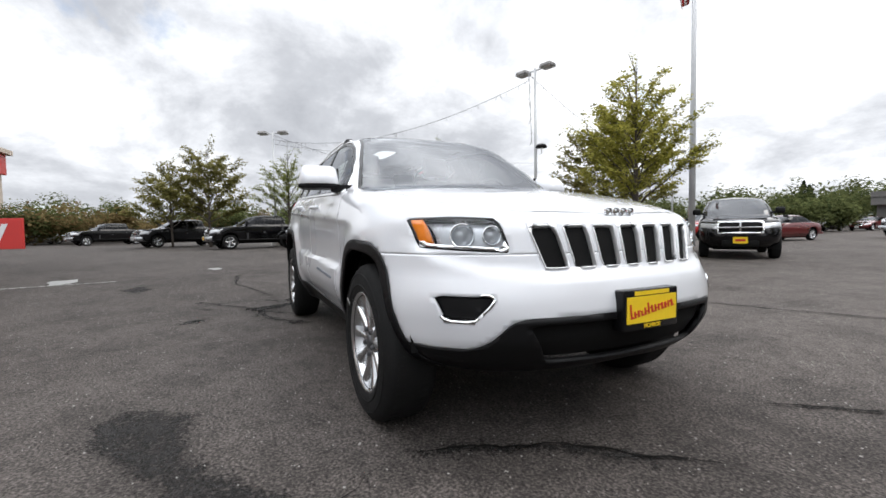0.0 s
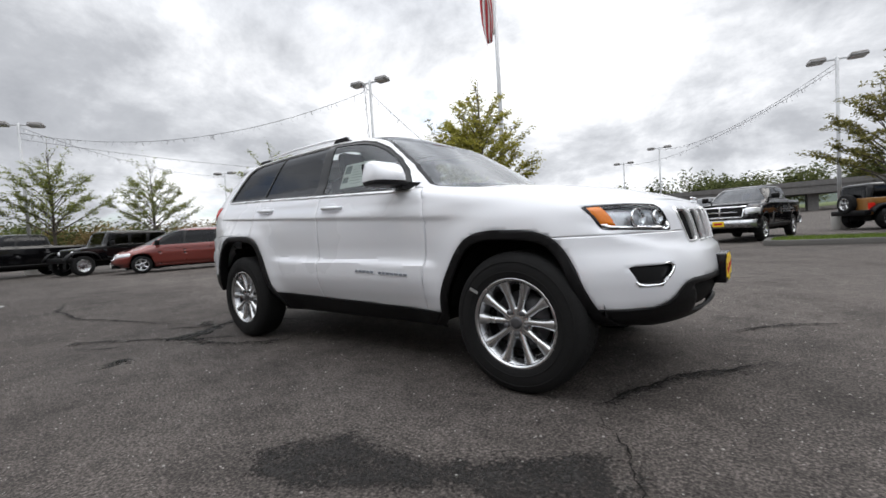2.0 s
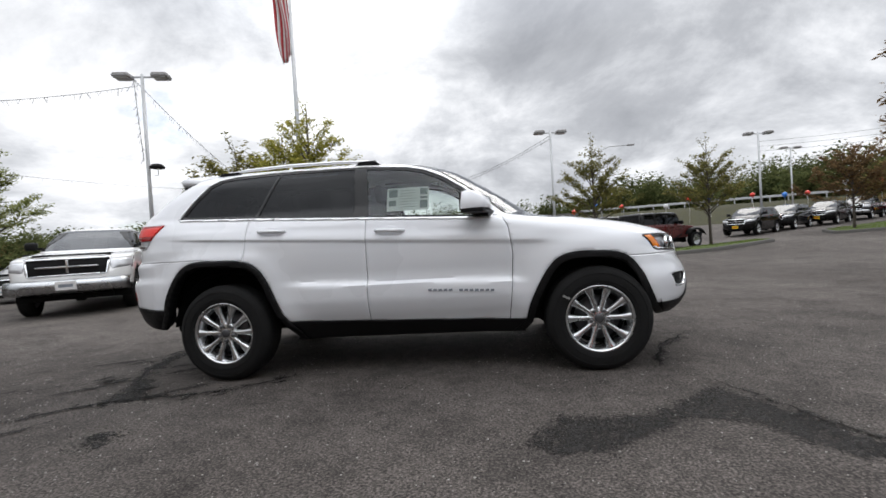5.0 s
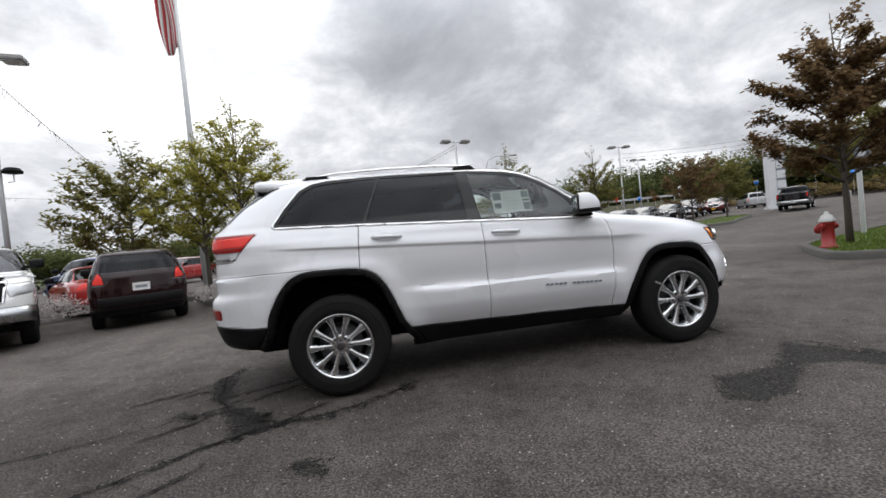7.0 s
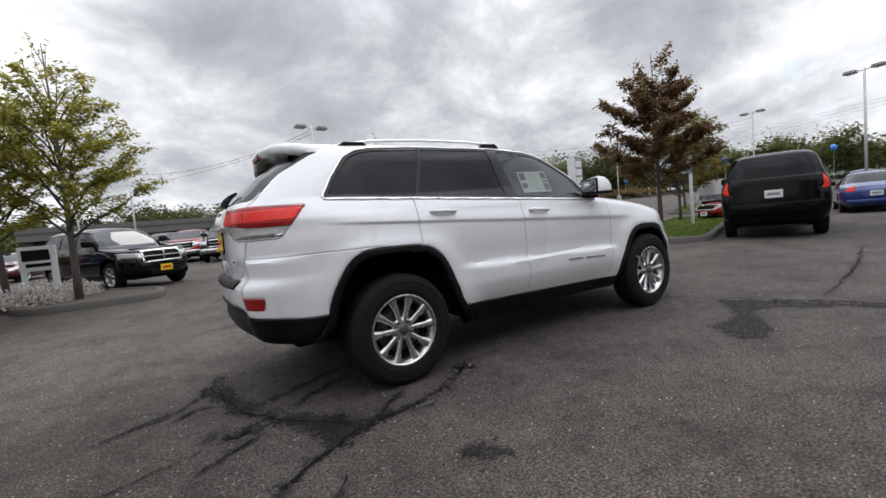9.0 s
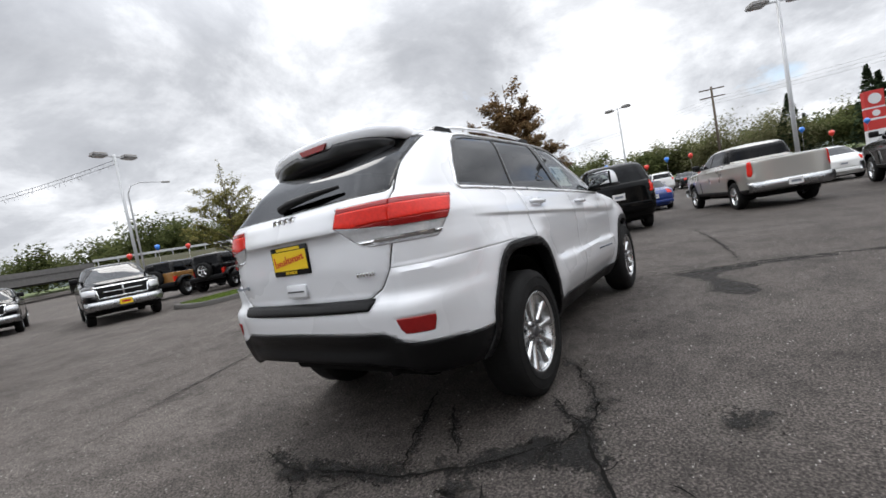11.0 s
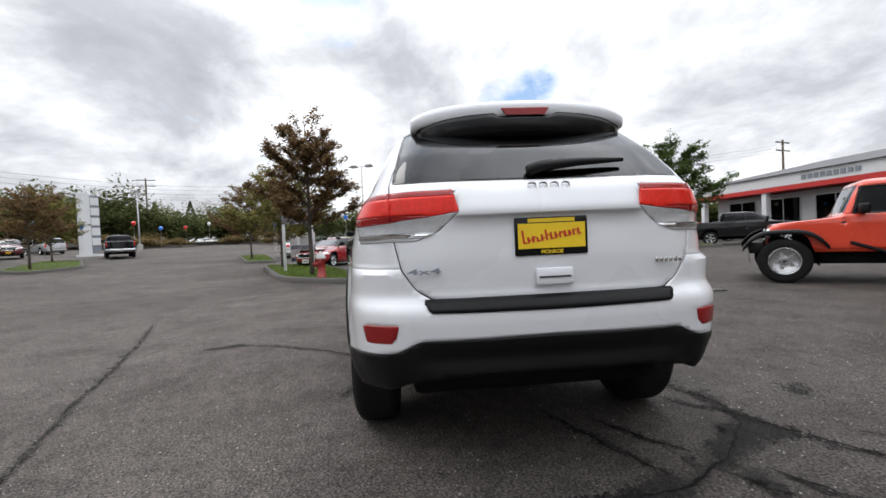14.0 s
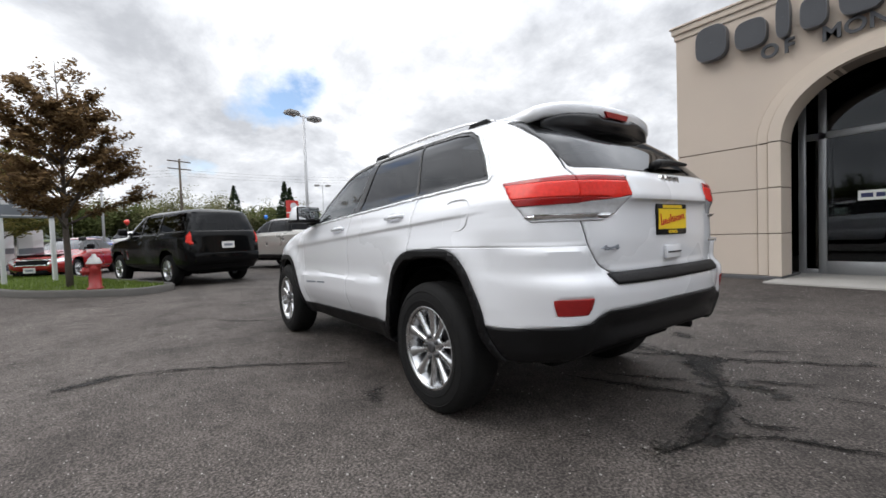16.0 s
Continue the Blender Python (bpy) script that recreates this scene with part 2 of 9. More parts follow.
M_PEBBLE = material("pale_grit", (0.25, 0.24, 0.222), 0.8, vary=0.3, grain=(60, 300), spread=0.3)
M_GRASS = material("grass_soil", (0.085, 0.115, 0.03), 0.95, vary=0.5, grain=(3, 30), bump=0.8, bump_scale=40)
M_BANK = material("dry_bank_grass", (0.052, 0.050, 0.024), 0.95, vary=0.5, grain=(1.2, 20), bump=0.8, bump_scale=30)
M_BLADE = leaf_material("grass_blades", (0.09, 0.14, 0.028), (0.19, 0.25, 0.06))
M_MULCH = material("bark_mulch", (0.07, 0.05, 0.037), 0.95, vary=0.5, grain=(10, 60), bump=0.9)
M_BARK = material("bark", (0.085, 0.07, 0.058), 0.9, vary=0.35, grain=(12, 60), bump=0.6)
M_LEAF_YG = leaf_material("spring_leaves", (0.17, 0.175, 0.035), (0.50, 0.46, 0.11))
M_LEAF_G = leaf_material("fresh_green_leaves", (0.13, 0.16, 0.045), (0.34, 0.36, 0.13))
M_LEAF_OL = leaf_material("olive_leaves", (0.105, 0.105, 0.032), (0.30, 0.27, 0.10))
M_LEAF_BR = leaf_material("bronze_leaves", (0.095, 0.06, 0.035), (0.27, 0.18, 0.09))
M_LEAF_DK = leaf_material("dark_green_leaves", (0.04, 0.07, 0.022), (0.11, 0.15, 0.05))
M_WOODS = leaf_material("distant_woods", (0.052, 0.068, 0.028), (0.15, 0.165, 0.065))
M_WOODS_PALE = leaf_material("distant_budding_trees", (0.11, 0.115, 0.055), (0.25, 0.245, 0.135))
M_BRUSH = leaf_material("dry_brush", (0.13, 0.09, 0.04), (0.22, 0.17, 0.08))
# fir greens lightened: distance haze is put into the colour
M_FIR = leaf_material("hazed_fir_needles", (0.03, 0.048, 0.028), (0.075, 0.10, 0.055))
M_BLOSSOM = leaf_material("white_blossom", (0.42, 0.38, 0.36), (0.75, 0.7, 0.68))
M_WHITE = material("white_car_paint", (0.715, 0.728, 0.755), 0.28, vary=0.012, grain=(0.7, 300), coat=1.0)
M_SEAM = material("panel_gap", (0.04, 0.04, 0.042), 0.9, vary=0.05)
M_PLASTIC = material("black_plastic", (0.0055, 0.0055, 0.006), 0.45, spec=0.2, vary=0.12, grain=(2, 220), bump=0.12, bump_scale=500)
M_GLOSSBLACK = material("gloss_black_trim", (0.006, 0.006, 0.0065), 0.2, spec=0.3, vary=0.05)
M_CHROME = material("chrome", (0.82, 0.83, 0.84), 0.07, 1.0, vary=0.03)
M_RUBBER = material("tyre_rubber", (0.010, 0.010, 0.010), 0.8, spec=0.2, vary=0.2, grain=(6, 90), bump=0.25, bump_scale=120)
M_BUMPER = material("weathered_chrome_bumper", (0.42, 0.43, 0.44), 0.28, 1.0, vary=0.12)
M_ALLOY = material("machined_alloy", (0.62, 0.63, 0.64), 0.27, 1.0, vary=0.05)
M_ALLOY_DARK = material("darkened_alloy", (0.10, 0.10, 0.105), 0.45, 0.6, vary=0.1)
M_STEEL = material("brake_steel", (0.25, 0.24, 0.23), 0.4, 0.9, vary=0.15)
M_REDLENS = material("red_lamp_lens", (0.66, 0.026, 0.016), 0.2, vary=0.22, grain=(6, 60), coat=0.12, spec=0.25)
M_REDMID = material("deep_red_lamp_band", (0.30, 0.008, 0.008), 0.15, vary=0.15, grain=(9, 90), coat=0.2)
M_REDDARK = material("red_reflector", (0.26, 0.012, 0.012), 0.2, vary=0.15, grain=(20, 150))
M_AMBER = material("amber_lens", (0.75, 0.20, 0.01), 0.15, vary=0.1, grain=(20, 100), coat=0.5)
M_CLEARLENS = material("clear_lamp_reflector", (0.66, 0.67, 0.69), 0.14, 0.35, vary=0.14, grain=(16, 60), coat=0.4)
M_SATIN = material("satin_bright_moulding", (0.86, 0.865, 0.87), 0.3, 0.65, vary=0.03)
M_BOWL = material("headlamp_bowl_chrome", (0.80, 0.81, 0.84), 0.25, 0.35, vary=0.1, grain=(14, 50))
M_SHIELD = glass_material("windshield_glass", (0.80, 0.86, 0.83), 0.0, 2.05)
M_GLASS = glass_material("clear_car_glass", (0.80, 0.86, 0.83))
M_TINT = glass_material("privacy_glass", (0.030, 0.033, 0.039), 0.0, 1.32)
M_REARGLASS = glass_material("rear_privacy_glass", (0.028, 0.030, 0.034), 0.0, 1.43)
M_LAMPGLASS = glass_material("lamp_glass", (0.9, 0.92, 0.93), 0.02, 1.45)
M_SEATS = material("dark_seat_cloth", (0.035, 0.034, 0.035), 0.9, vary=0.2)
M_CABIN = material("cabin_trim", (0.045, 0.045, 0.047), 0.7, vary=0.15)
M_PLATE = material("yellow_plate", (0.80, 0.55, 0.015), 0.4, vary=0.05)
M_PLATERED = material("plate_red", (0.50, 0.02, 0.015), 0.4, vary=0.05)
M_PAPER = material("paper", (0.72, 0.75, 0.72), 0.6, vary=0.03)
M_PAPERGREY = material("printed_grey", (0.16, 0.2, 0.19), 0.6, vary=0.1)
M_POLE = material("painted_lamp_pole", (0.52, 0.53, 0.54), 0.45, 0.2, vary=0.08)
M_LAMPHEAD = material("lamp_head_bronze", (0.22, 0.21, 0.20), 0.5, 0.3, vary=0.1)
M_LAMPLENS = material("lamp_lens", (0.55, 0.56, 0.56), 0.25, vary=0.08)
M_STUCCO = material("beige_stucco", (0.53, 0.455, 0.385), 0.88, vary=0.07, grain=(0.9, 90), bump=0.35, bump_scale=160)
M_STUCCO_SIDE = material("beige_stucco_trim", (0.56, 0.485, 0.41), 0.85, vary=0.06, grain=(1.5, 90), bump=0.3, bump_scale=160)
M_JOINT = material("stucco_joint", (0.20, 0.165, 0.14), 0.9, vary=0.1)
M_LETTER = material("dark_sign_letters", (0.055, 0.058, 0.065), 0.4, 0.3, vary=0.08)
M_LETTERSIDE = material("sign_letter_returns", (0.10, 0.105, 0.115), 0.45, 0.3, vary=0.08)
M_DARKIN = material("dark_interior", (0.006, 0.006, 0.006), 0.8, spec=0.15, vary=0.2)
M_ALUM = material("aluminium_frame", (0.34, 0.35, 0.36), 0.4, 0.7, vary=0.08)
M_SHOPGLASS = glass_material("shop_glass", (0.30, 0.34, 0.34))
M_CONCRETE = material("concrete", (0.30, 0.29, 0.27), 0.85, vary=0.15, bump=0.2)
M_BRIDGE = material("bridge_concrete", (0.13, 0.125, 0.12), 0.85, vary=0.25, grain=(0.3, 4))
M_HYDRANT = material("hydrant_red", (0.27, 0.018, 0.015), 0.45, vary=0.15, grain=(8, 60), bump=0.15)
M_HYDRANTCAP = material("hydrant_cap_grey", (0.48, 0.48, 0.46), 0.5, vary=0.2)
M_SIGNWHITE = material("sign_white", (0.66, 0.67, 0.68), 0.5, vary=0.04)
M_SIGNGREY = material("sign_grey", (0.20, 0.22, 0.25), 0.5, vary=0.06)
M_SIGNRED = material("sign_red", (0.5, 0.03, 0.025), 0.45, vary=0.06)
M_NAVY = material("banner_navy", (0.03, 0.04, 0.11), 0.7, vary=0.1)
M_FLAGRED = material("flag_red", (0.42, 0.04, 0.045), 0.8, vary=0.1)
M_FLAGWHITE = material("flag_white", (0.68, 0.67, 0.66), 0.8, vary=0.06)
M_BALLOON_R = material("red_balloon", (0.75, 0.05, 0.03), 0.25, vary=0.03, coat=0.3)
M_BALLOON_B = material("blue_balloon", (0.04, 0.22, 0.70), 0.25, vary=0.03, coat=0.3)
M_BALLOON_W = material("white_balloon", (0.75, 0.75, 0.74), 0.3, vary=0.03, coat=0.3)
M_WIRE = material("wire", (0.05, 0.05, 0.05), 0.6)
M_FOIL = material("silver_foil_fringe", (0.5, 0.5, 0.52), 0.3, 0.6, vary=0.3)
M_SHOWROOM = material("showroom_panel", (0.42, 0.43, 0.43), 0.6, vary=0.06, grain=(0.4, 8))
M_ROOF = material("dark_roof", (0.09, 0.09, 0.095), 0.7, vary=0.15)
M_WOODPOLE = material("utility_pole_wood", (0.10, 0.08, 0.06), 0.9, vary=0.2)
M_HILL = material("wooded_hill", (0.055, 0.075, 0.06), 0.95, vary=0.35, grain=(0.01, 0.08))


def paint(name, color, rough=0.25, metal=0.0):
    dark = max(color) < 0.1
    return material(name, color, 0.12 if dark else rough, metal, vary=0.03, grain=(0.8, 250), coat=0.25 if dark else 0.9, spec=0.3 if dark else 0.5)


P_BLACK = paint("black_car_paint", (0.0035, 0.0035, 0.004))
P_CHARCOAL = paint("charcoal_car_paint", (0.012, 0.0125, 0.014), 0.3, 0.1)
P_MAROON = paint("dark_maroon_car_paint", (0.016, 0.005, 0.006))
P_RED = paint("red_car_paint", (0.36, 0.018, 0.016))
P_BRICK = paint("brick_red_car_paint", (0.17, 0.026, 0.018), 0.3, 0.2)
P_ORANGE = paint("orange_red_car_paint", (0.72, 0.062, 0.025))
P_SILVER = paint("silver_car_paint", (0.42, 0.43, 0.44), 0.3, 0.5)
P_BEIGE = paint("pale_silver_car_paint", (0.42, 0.405, 0.375), 0.3, 0.4)
P_BLUE = paint("blue_car_paint", (0.012, 0.035, 0.17), 0.25, 0.2)
P_WHITE = paint("plain_white_car_paint", (0.74, 0.74, 0.73))
P_TAN = paint("copper_tan_car_paint", (0.33, 0.16, 0.045), 0.3, 0.2)
P_DKRED = paint("deep_cherry_car_paint", (0.13, 0.014, 0.014), 0.28, 0.2)
P_FOREST = material("dark_green_car_paint", (0.003, 0.0033, 0.0035), 0.12, vary=0.1, grain=(0.8, 250), coat=0.06, spec=0.15)


# ---- shape helpers ----
def empty(name, m=None):
    ob = new(name)
    ob.empty_display_size = 0.2
    if m is not None:
        ob.matrix_world = m
    return ob


def part(name, mesh, mat, parent, label="", smooth=None):
    """Links a mesh or bmesh as one object under a thing or a part. smooth: shade smooth below that many degrees."""
    if isinstance(mesh, bmesh.types.BMesh):
        bm, mesh = mesh, bpy.data.meshes.new(name)
        if smooth is not None:
            for f in bm.faces:
                f.smooth = True
            for e in bm.edges:
                if len(e.link_faces) == 2 and e.calc_face_angle(0) > radians(smooth):
                    e.smooth = False
        bm.to_mesh(mesh)
        bm.free()
    ob = new(name, mesh)
    if not mesh.materials:
        mesh.materials.append(mat)
    ob.parent = parent
    if label:
        ob["label"] = label
    return ob


def box(bm, x0, x1, y0, y1, z0, z1, m=None, bevel=0.0):
    """A box between those planes, with rounded edges, turned by m."""
    r = bmesh.ops.create_cube(bm, size=1, matrix=Matrix.LocRotScale(((x0 + x1) / 2, (y0 + y1) / 2, (z0 + z1) / 2), None, (x1 - x0, y1 - y0, z1 - z0)))
    vs = r["verts"]
    if bevel:
        es = list({e for v in vs for e in v.link_edges})
        out = bmesh.ops.bevel(bm, geom=es, offset=bevel, segments=2, affect="EDGES", profile=0.5)
        vs = list({v for f in out["faces"] for v in f.verts} | {v for v in vs if v.is_valid})
    if m is not None:
        bmesh.ops.transform(bm, matrix=m, verts=vs)
    return vs


def lathe(bm, profile, n=32, m=None):
    """Turns a profile of (radius, height) round the z axis."""
    rings, made = [], []
    for r, z in profile:
        ring = [bm.verts.new((r * math.cos(2 * math.pi * i / n), r * math.sin(2 * math.pi * i / n), z)) for i in range(n)] if r > 1e-6 else [bm.verts.new((0, 0, z))]
        rings.append(ring)
        made += ring
    for a, c in zip(rings, rings[1:]):
        for i in range(n):
            q = [a[i % len(a)], a[(i + 1) % len(a)], c[(i + 1) % len(c)], c[i % len(c)]]
            q = list(dict.fromkeys(q))
            if len(q) > 2:
                bm.faces.new(q)
    if m is not None:
        bmesh.ops.transform(bm, matrix=m, verts=made)
    return made


def tube(bm, pts, radii, n=6):
    """A tapered tube along points."""
    pts = [Vector(p) for p in pts]
    rings = []
    for i, p in enumerate(pts):
        d = (pts[min(i + 1, len(pts) - 1)] - pts[max(i - 1, 0)]).normalized()
        a = d.orthogonal().normalized()
        c = d.cross(a)
        r = radii[i] if isinstance(radii, (list, tuple)) else radii
        rings.append([bm.verts.new(p + (a * math.cos(2 * math.pi * k / n) + c * math.sin(2 * math.pi * k / n)) * r) for k in range(n)])
    for a, c in zip(rings, rings[1:]):
        for k in range(n):
            bm.faces.new((a[k], a[(k + 1) % n], c[(k + 1) % n], c[k]))
    bm.faces.new(rings[0][::-1])
    bm.faces.new(rings[-1])


def prism(bm, pts, z0, z1, m=None):
    """An upright prism over a flat outline."""
    lo = [bm.verts.new((x, y, z0)) for x, y in pts]
    hi = [bm.verts.new((x, y, z1)) for x, y in pts]
    n = len(pts)
    bm.faces.new(lo[::-1])
    bm.faces.new(hi)
    for i in range(n):
        bm.faces.new((lo[i], lo[(i + 1) % n], hi[(i + 1) % n], hi[i]))
    if m is not None:
        bmesh.ops.transform(bm, matrix=m, verts=lo + hi)
    return lo + hi


def lettering(name, words, size, depth, mat, parent, m, label=""):
    """Raised letters in the built-in font, as a mesh, centred."""
    cu = bpy.data.curves.new(name, "FONT")
    cu.body, cu.size, cu.extrude, cu.align_x, cu.align_y = words, size, depth, "CENTER", "CENTER"
    cu.offset = size * 0.025
    tmp = bpy.data.objects.new("tmp", cu)
    me = bpy.data.meshes.new_from_object(tmp)
    bpy.data.objects.remove(tmp)
    bpy.data.curves.remove(cu)
    me.materials.clear()
    ob = part(name, me, mat, parent, label)
    ob.matrix_local = m
    return ob


# ---- vehicle skins: level outlines stacked from sill to roof, cut into panels ----
def curve(pairs, smooth=0.02):
    """A smoothed function through (height, value) pairs."""
    zs, vs = [p[0] for p in pairs], [p[1] for p in pairs]

    def f(z):
        z = np.asarray(z, float)
        return sum(np.interp(z + smooth * k, zs, vs) * w for k, w in ((-1, 0.25), (0, 0.5), (1, 0.25)))
    return f


def polygon(pts, rounding=0.0):
    """Signed distance to a flat outline, negative inside, with rounded corners."""
    P = np.array(pts, float)

    def f(a, c):
        a, c = np.asarray(a, float), np.asarray(c, float)
        d = np.full(a.shape, 1e9)
        s = np.ones(a.shape)
        for i in range(len(P)):
            p, q = P[i], P[i - 1]
            ex, ey = q - p
            wx, wy = a - p[0], c - p[1]
            t = np.clip((wx * ex + wy * ey) / (ex * ex + ey * ey), 0, 1)
            d = np.minimum(d, (wx - ex * t) ** 2 + (wy - ey * t) ** 2)
            c1, c2, c3 = c >= p[1], c < q[1], ex * wy > ey * wx
            s = np.where((c1 & c2 & c3) | (~c1 & ~c2 & ~c3), -s, s)
        return s * np.sqrt(d) - rounding
    return f


class Skin:
    """The half (y < 0) of a vehicle's outer skin, as polygons with labels."""

    def __init__(self, front, rear, wide, belt, rings, half, nose=(2.0, 4.1, 1.4), glasshouse=(4.0, 4.0, 0.8), tail=(3.0, 8.0, 1.5), top_tail=(3.0, 6.0, 1.3), chin=None):
        z0, z1 = wide[0][0], wide[-1][0]
        F, R, W = curve(front), curve(rear), curve(wide, 0.012)
        zd = np.linspace(z0, z1, 800)
        cost = np.abs(np.diff(zd)) + 0.35 * np.abs(np.diff(F(zd))) + 0.35 * np.abs(np.diff(R(zd))) + 0.8 * np.abs(np.diff(W(zd)))
        cum = np.concatenate(([0], np.cumsum(cost)))
        zs = np.interp(np.linspace(0, cum[-1], rings), cum, zd)
        phi = np.linspace(0, math.pi / 2, 260)
        V = []
        for z in zs:
            k = float(np.clip((z - belt + 0.1) / 0.25, 0, 1))
            xf, xr, w = float(F(z)), float(R(z)), float(W(z))
            p, q, a = [n + (g - n) * k for n, g in zip(nose, glasshouse)]
            if chin:
                q += (chin[0] - q) * float(np.clip((chin[1] - z) / 0.10, 0, 1))
            pr, qr, ar = [n + (g - n) * k for n, g in zip(tail, top_tail)]
            a, ar = min(a, 0.45 * (xf - xr)), min(ar, 0.45 * (xf - xr))
            fx, fy = xf - a + a * np.cos(phi) ** (2 / q), w * np.sin(phi) ** (2 / p)
            rx, ry = xr + ar - ar * np.cos(phi) ** (2 / qr), w * np.sin(phi) ** (2 / pr)
            x, y = np.concatenate((fx, rx[::-1])), np.concatenate((fy, ry[::-1]))
            s = np.concatenate(([0], np.cumsum(np.hypot(np.diff(x), np.diff(y)))))
            t = np.linspace(0, s[-1], half)
            V.append(np.stack((np.interp(t, s, x), -np.interp(t, s, y), np.full(half, z)), 1))
        self.V = np.concatenate(V)
        self.F = [(i * half + j, i * half + j + 1, (i + 1) * half + j + 1, (i + 1) * half + j) for i in range(rings - 1) for j in range(half - 1)]
        self.L = ["body"] * len(self.F)

    def packed(self):
        count = np.fromiter((len(f) for f in self.F), int, len(self.F))
        return np.fromiter((i for f in self.F for i in f), int, int(count.sum())), np.concatenate(([0], np.cumsum(count)[:-1])), count

    def cut(self, fn, only=None):
        val = fn(self.V[:, 0], self.V[:, 1], self.V[:, 2])
        val = np.where(np.abs(val) < 1e-5, 1e-5, val)
        sign = val < 0
        new_v, cache, base = [], {}, len(self.V)
        flat_, start, count = self.packed()
        inside_n = np.add.reduceat(sign[flat_].astype(int), start)
        crossing = (inside_n > 0) & (inside_n < count)
        F, L = list(self.F), list(self.L)
        for fi in np.nonzero(crossing)[0]:
            f, lab = self.F[fi], self.L[fi]
            if only and lab not in only:
                continue
            inside, outside = [], []
            for k, i in enumerate(f):
                j = f[(k + 1) % len(f)]
                (inside if sign[i] else outside).append(i)
                if sign[i] != sign[j]:
                    key = (min(i, j), max(i, j))
                    if key not in cache:
                        t = val[key[0]] / (val[key[0]] - val[key[1]])
                        cache[key] = base + len(new_v)
                        new_v.append(self.V[key[0]] * (1 - t) + self.V[key[1]] * t)
                    inside.append(cache[key])
                    outside.append(cache[key])
            good = [tuple(g) for g in (inside, outside) if len(g) > 2]
            F[fi] = good[0]
            for g in good[1:]:
                F.append(g)
                L.append(lab)
        if new_v:
            self.V = np.concatenate((self.V, np.array(new_v)))
        self.F, self.L = F, L

    def region(self, fn, label, only=("body",), seam=0.0):
        """Gives the faces inside fn a label; seam: half the width of a dark gap left along its edge."""
        if seam:
            self.cut(lambda x, y, z: fn(x, y, z) - seam, only)
            self.cut(lambda x, y, z: fn(x, y, z) + seam, only)
        else:
            self.cut(fn, only)
        flat_, start, count = self.packed()
        C = np.add.reduceat(self.V[flat_], start, axis=0) / count[:, None]
        val = fn(C[:, 0], C[:, 1], C[:, 2])
        for i, lab in enumerate(self.L):
            if lab in only:
                if seam and abs(val[i]) < seam:
                    self.L[i] = "seam"
                elif val[i] < 0:
                    self.L[i] = label

    def normals(self):
        N = np.zeros_like(self.V)
        i0, i1, i2, i3 = (np.fromiter((f[k] for f in self.F), int, len(self.F)) for k in (0, 1, 2, -1))
        a, c, d, e = self.V[i0], self.V[i1], self.V[i2], self.V[i3]
        n = np.cross(c - a, d - a) + np.cross(d - a, e - a)
        flat_, start, count = self.packed()
        np.add.at(N, flat_, np.repeat(n, count, axis=0))
        ln = np.linalg.norm(N, axis=1, keepdims=True)
        return -N / np.where(ln < 1e-12, 1, ln)

    def mesh(self, label, push=0.0, side=None, name=None, N=None):
        """The faces of a label, pushed along the normals. side: None joins both halves, -1 the right side alone, 1 its mirror image."""
        faces = [f for f, lab in zip(self.F, self.L) if lab == label]
        if not faces:
            return None
        used = sorted({i for f in faces for i in f})
        idx = {u: k for k, u in enumerate(used)}
        N = self.normals() if N is None else N
        P = self.V[used] + push * N[used]
        fl = [[idx[i] for i in f] for f in faces]
        P2 = P * np.array((1, -1, 1))
        if side is None:
            verts = np.concatenate((P, P2))
            fs = fl + [[i + len(P) for i in f[::-1]] for f in fl]
        elif side < 0:
            verts, fs = P, fl
        else:
            verts, fs = P2, [f[::-1] for f in fl]
        me = bpy.data.meshes.new(label)
        me.from_pydata(verts.tolist(), [], [g for g in (list(dict.fromkeys(f)) for f in fs) if len(g) > 2])
        bm = bmesh.new()
        bm.from_mesh(me)
        bpy.data.meshes.remove(me)
        if side is None:
            bmesh.ops.remove_doubles(bm, verts=[v for v in bm.verts if abs(v.co.y) < 0.02], dist=2e-4)
        bmesh.ops.remove_doubles(bm, verts=bm.verts, dist=0.0012)
        bmesh.ops.dissolve_degenerate(bm, edges=bm.edges, dist=0.0004)
        ref = 0.0
        for f in bm.faces:
            ref += f.normal.dot(f.calc_center_median() - Vector((0, 0, 0.8))) * f.calc_area()
        if ref < 0:
            bmesh.ops.reverse_faces(bm, faces=bm.faces)
        return bm


def thick(ob, d):
    """Sheet thickness, inwards."""
    md = ob.modifiers.new("thickness", "SOLIDIFY")
    md.thickness, md.offset = d, -1
    return ob


def even(ob):
    """Shading by the larger faces, so that slivers along cut edges don't show."""
    md = ob.modifiers.new("even_shading", "WEIGHTED_NORMAL")
    md.mode, md.weight, md.keep_sharp = "FACE_AREA", 50, True
    return ob


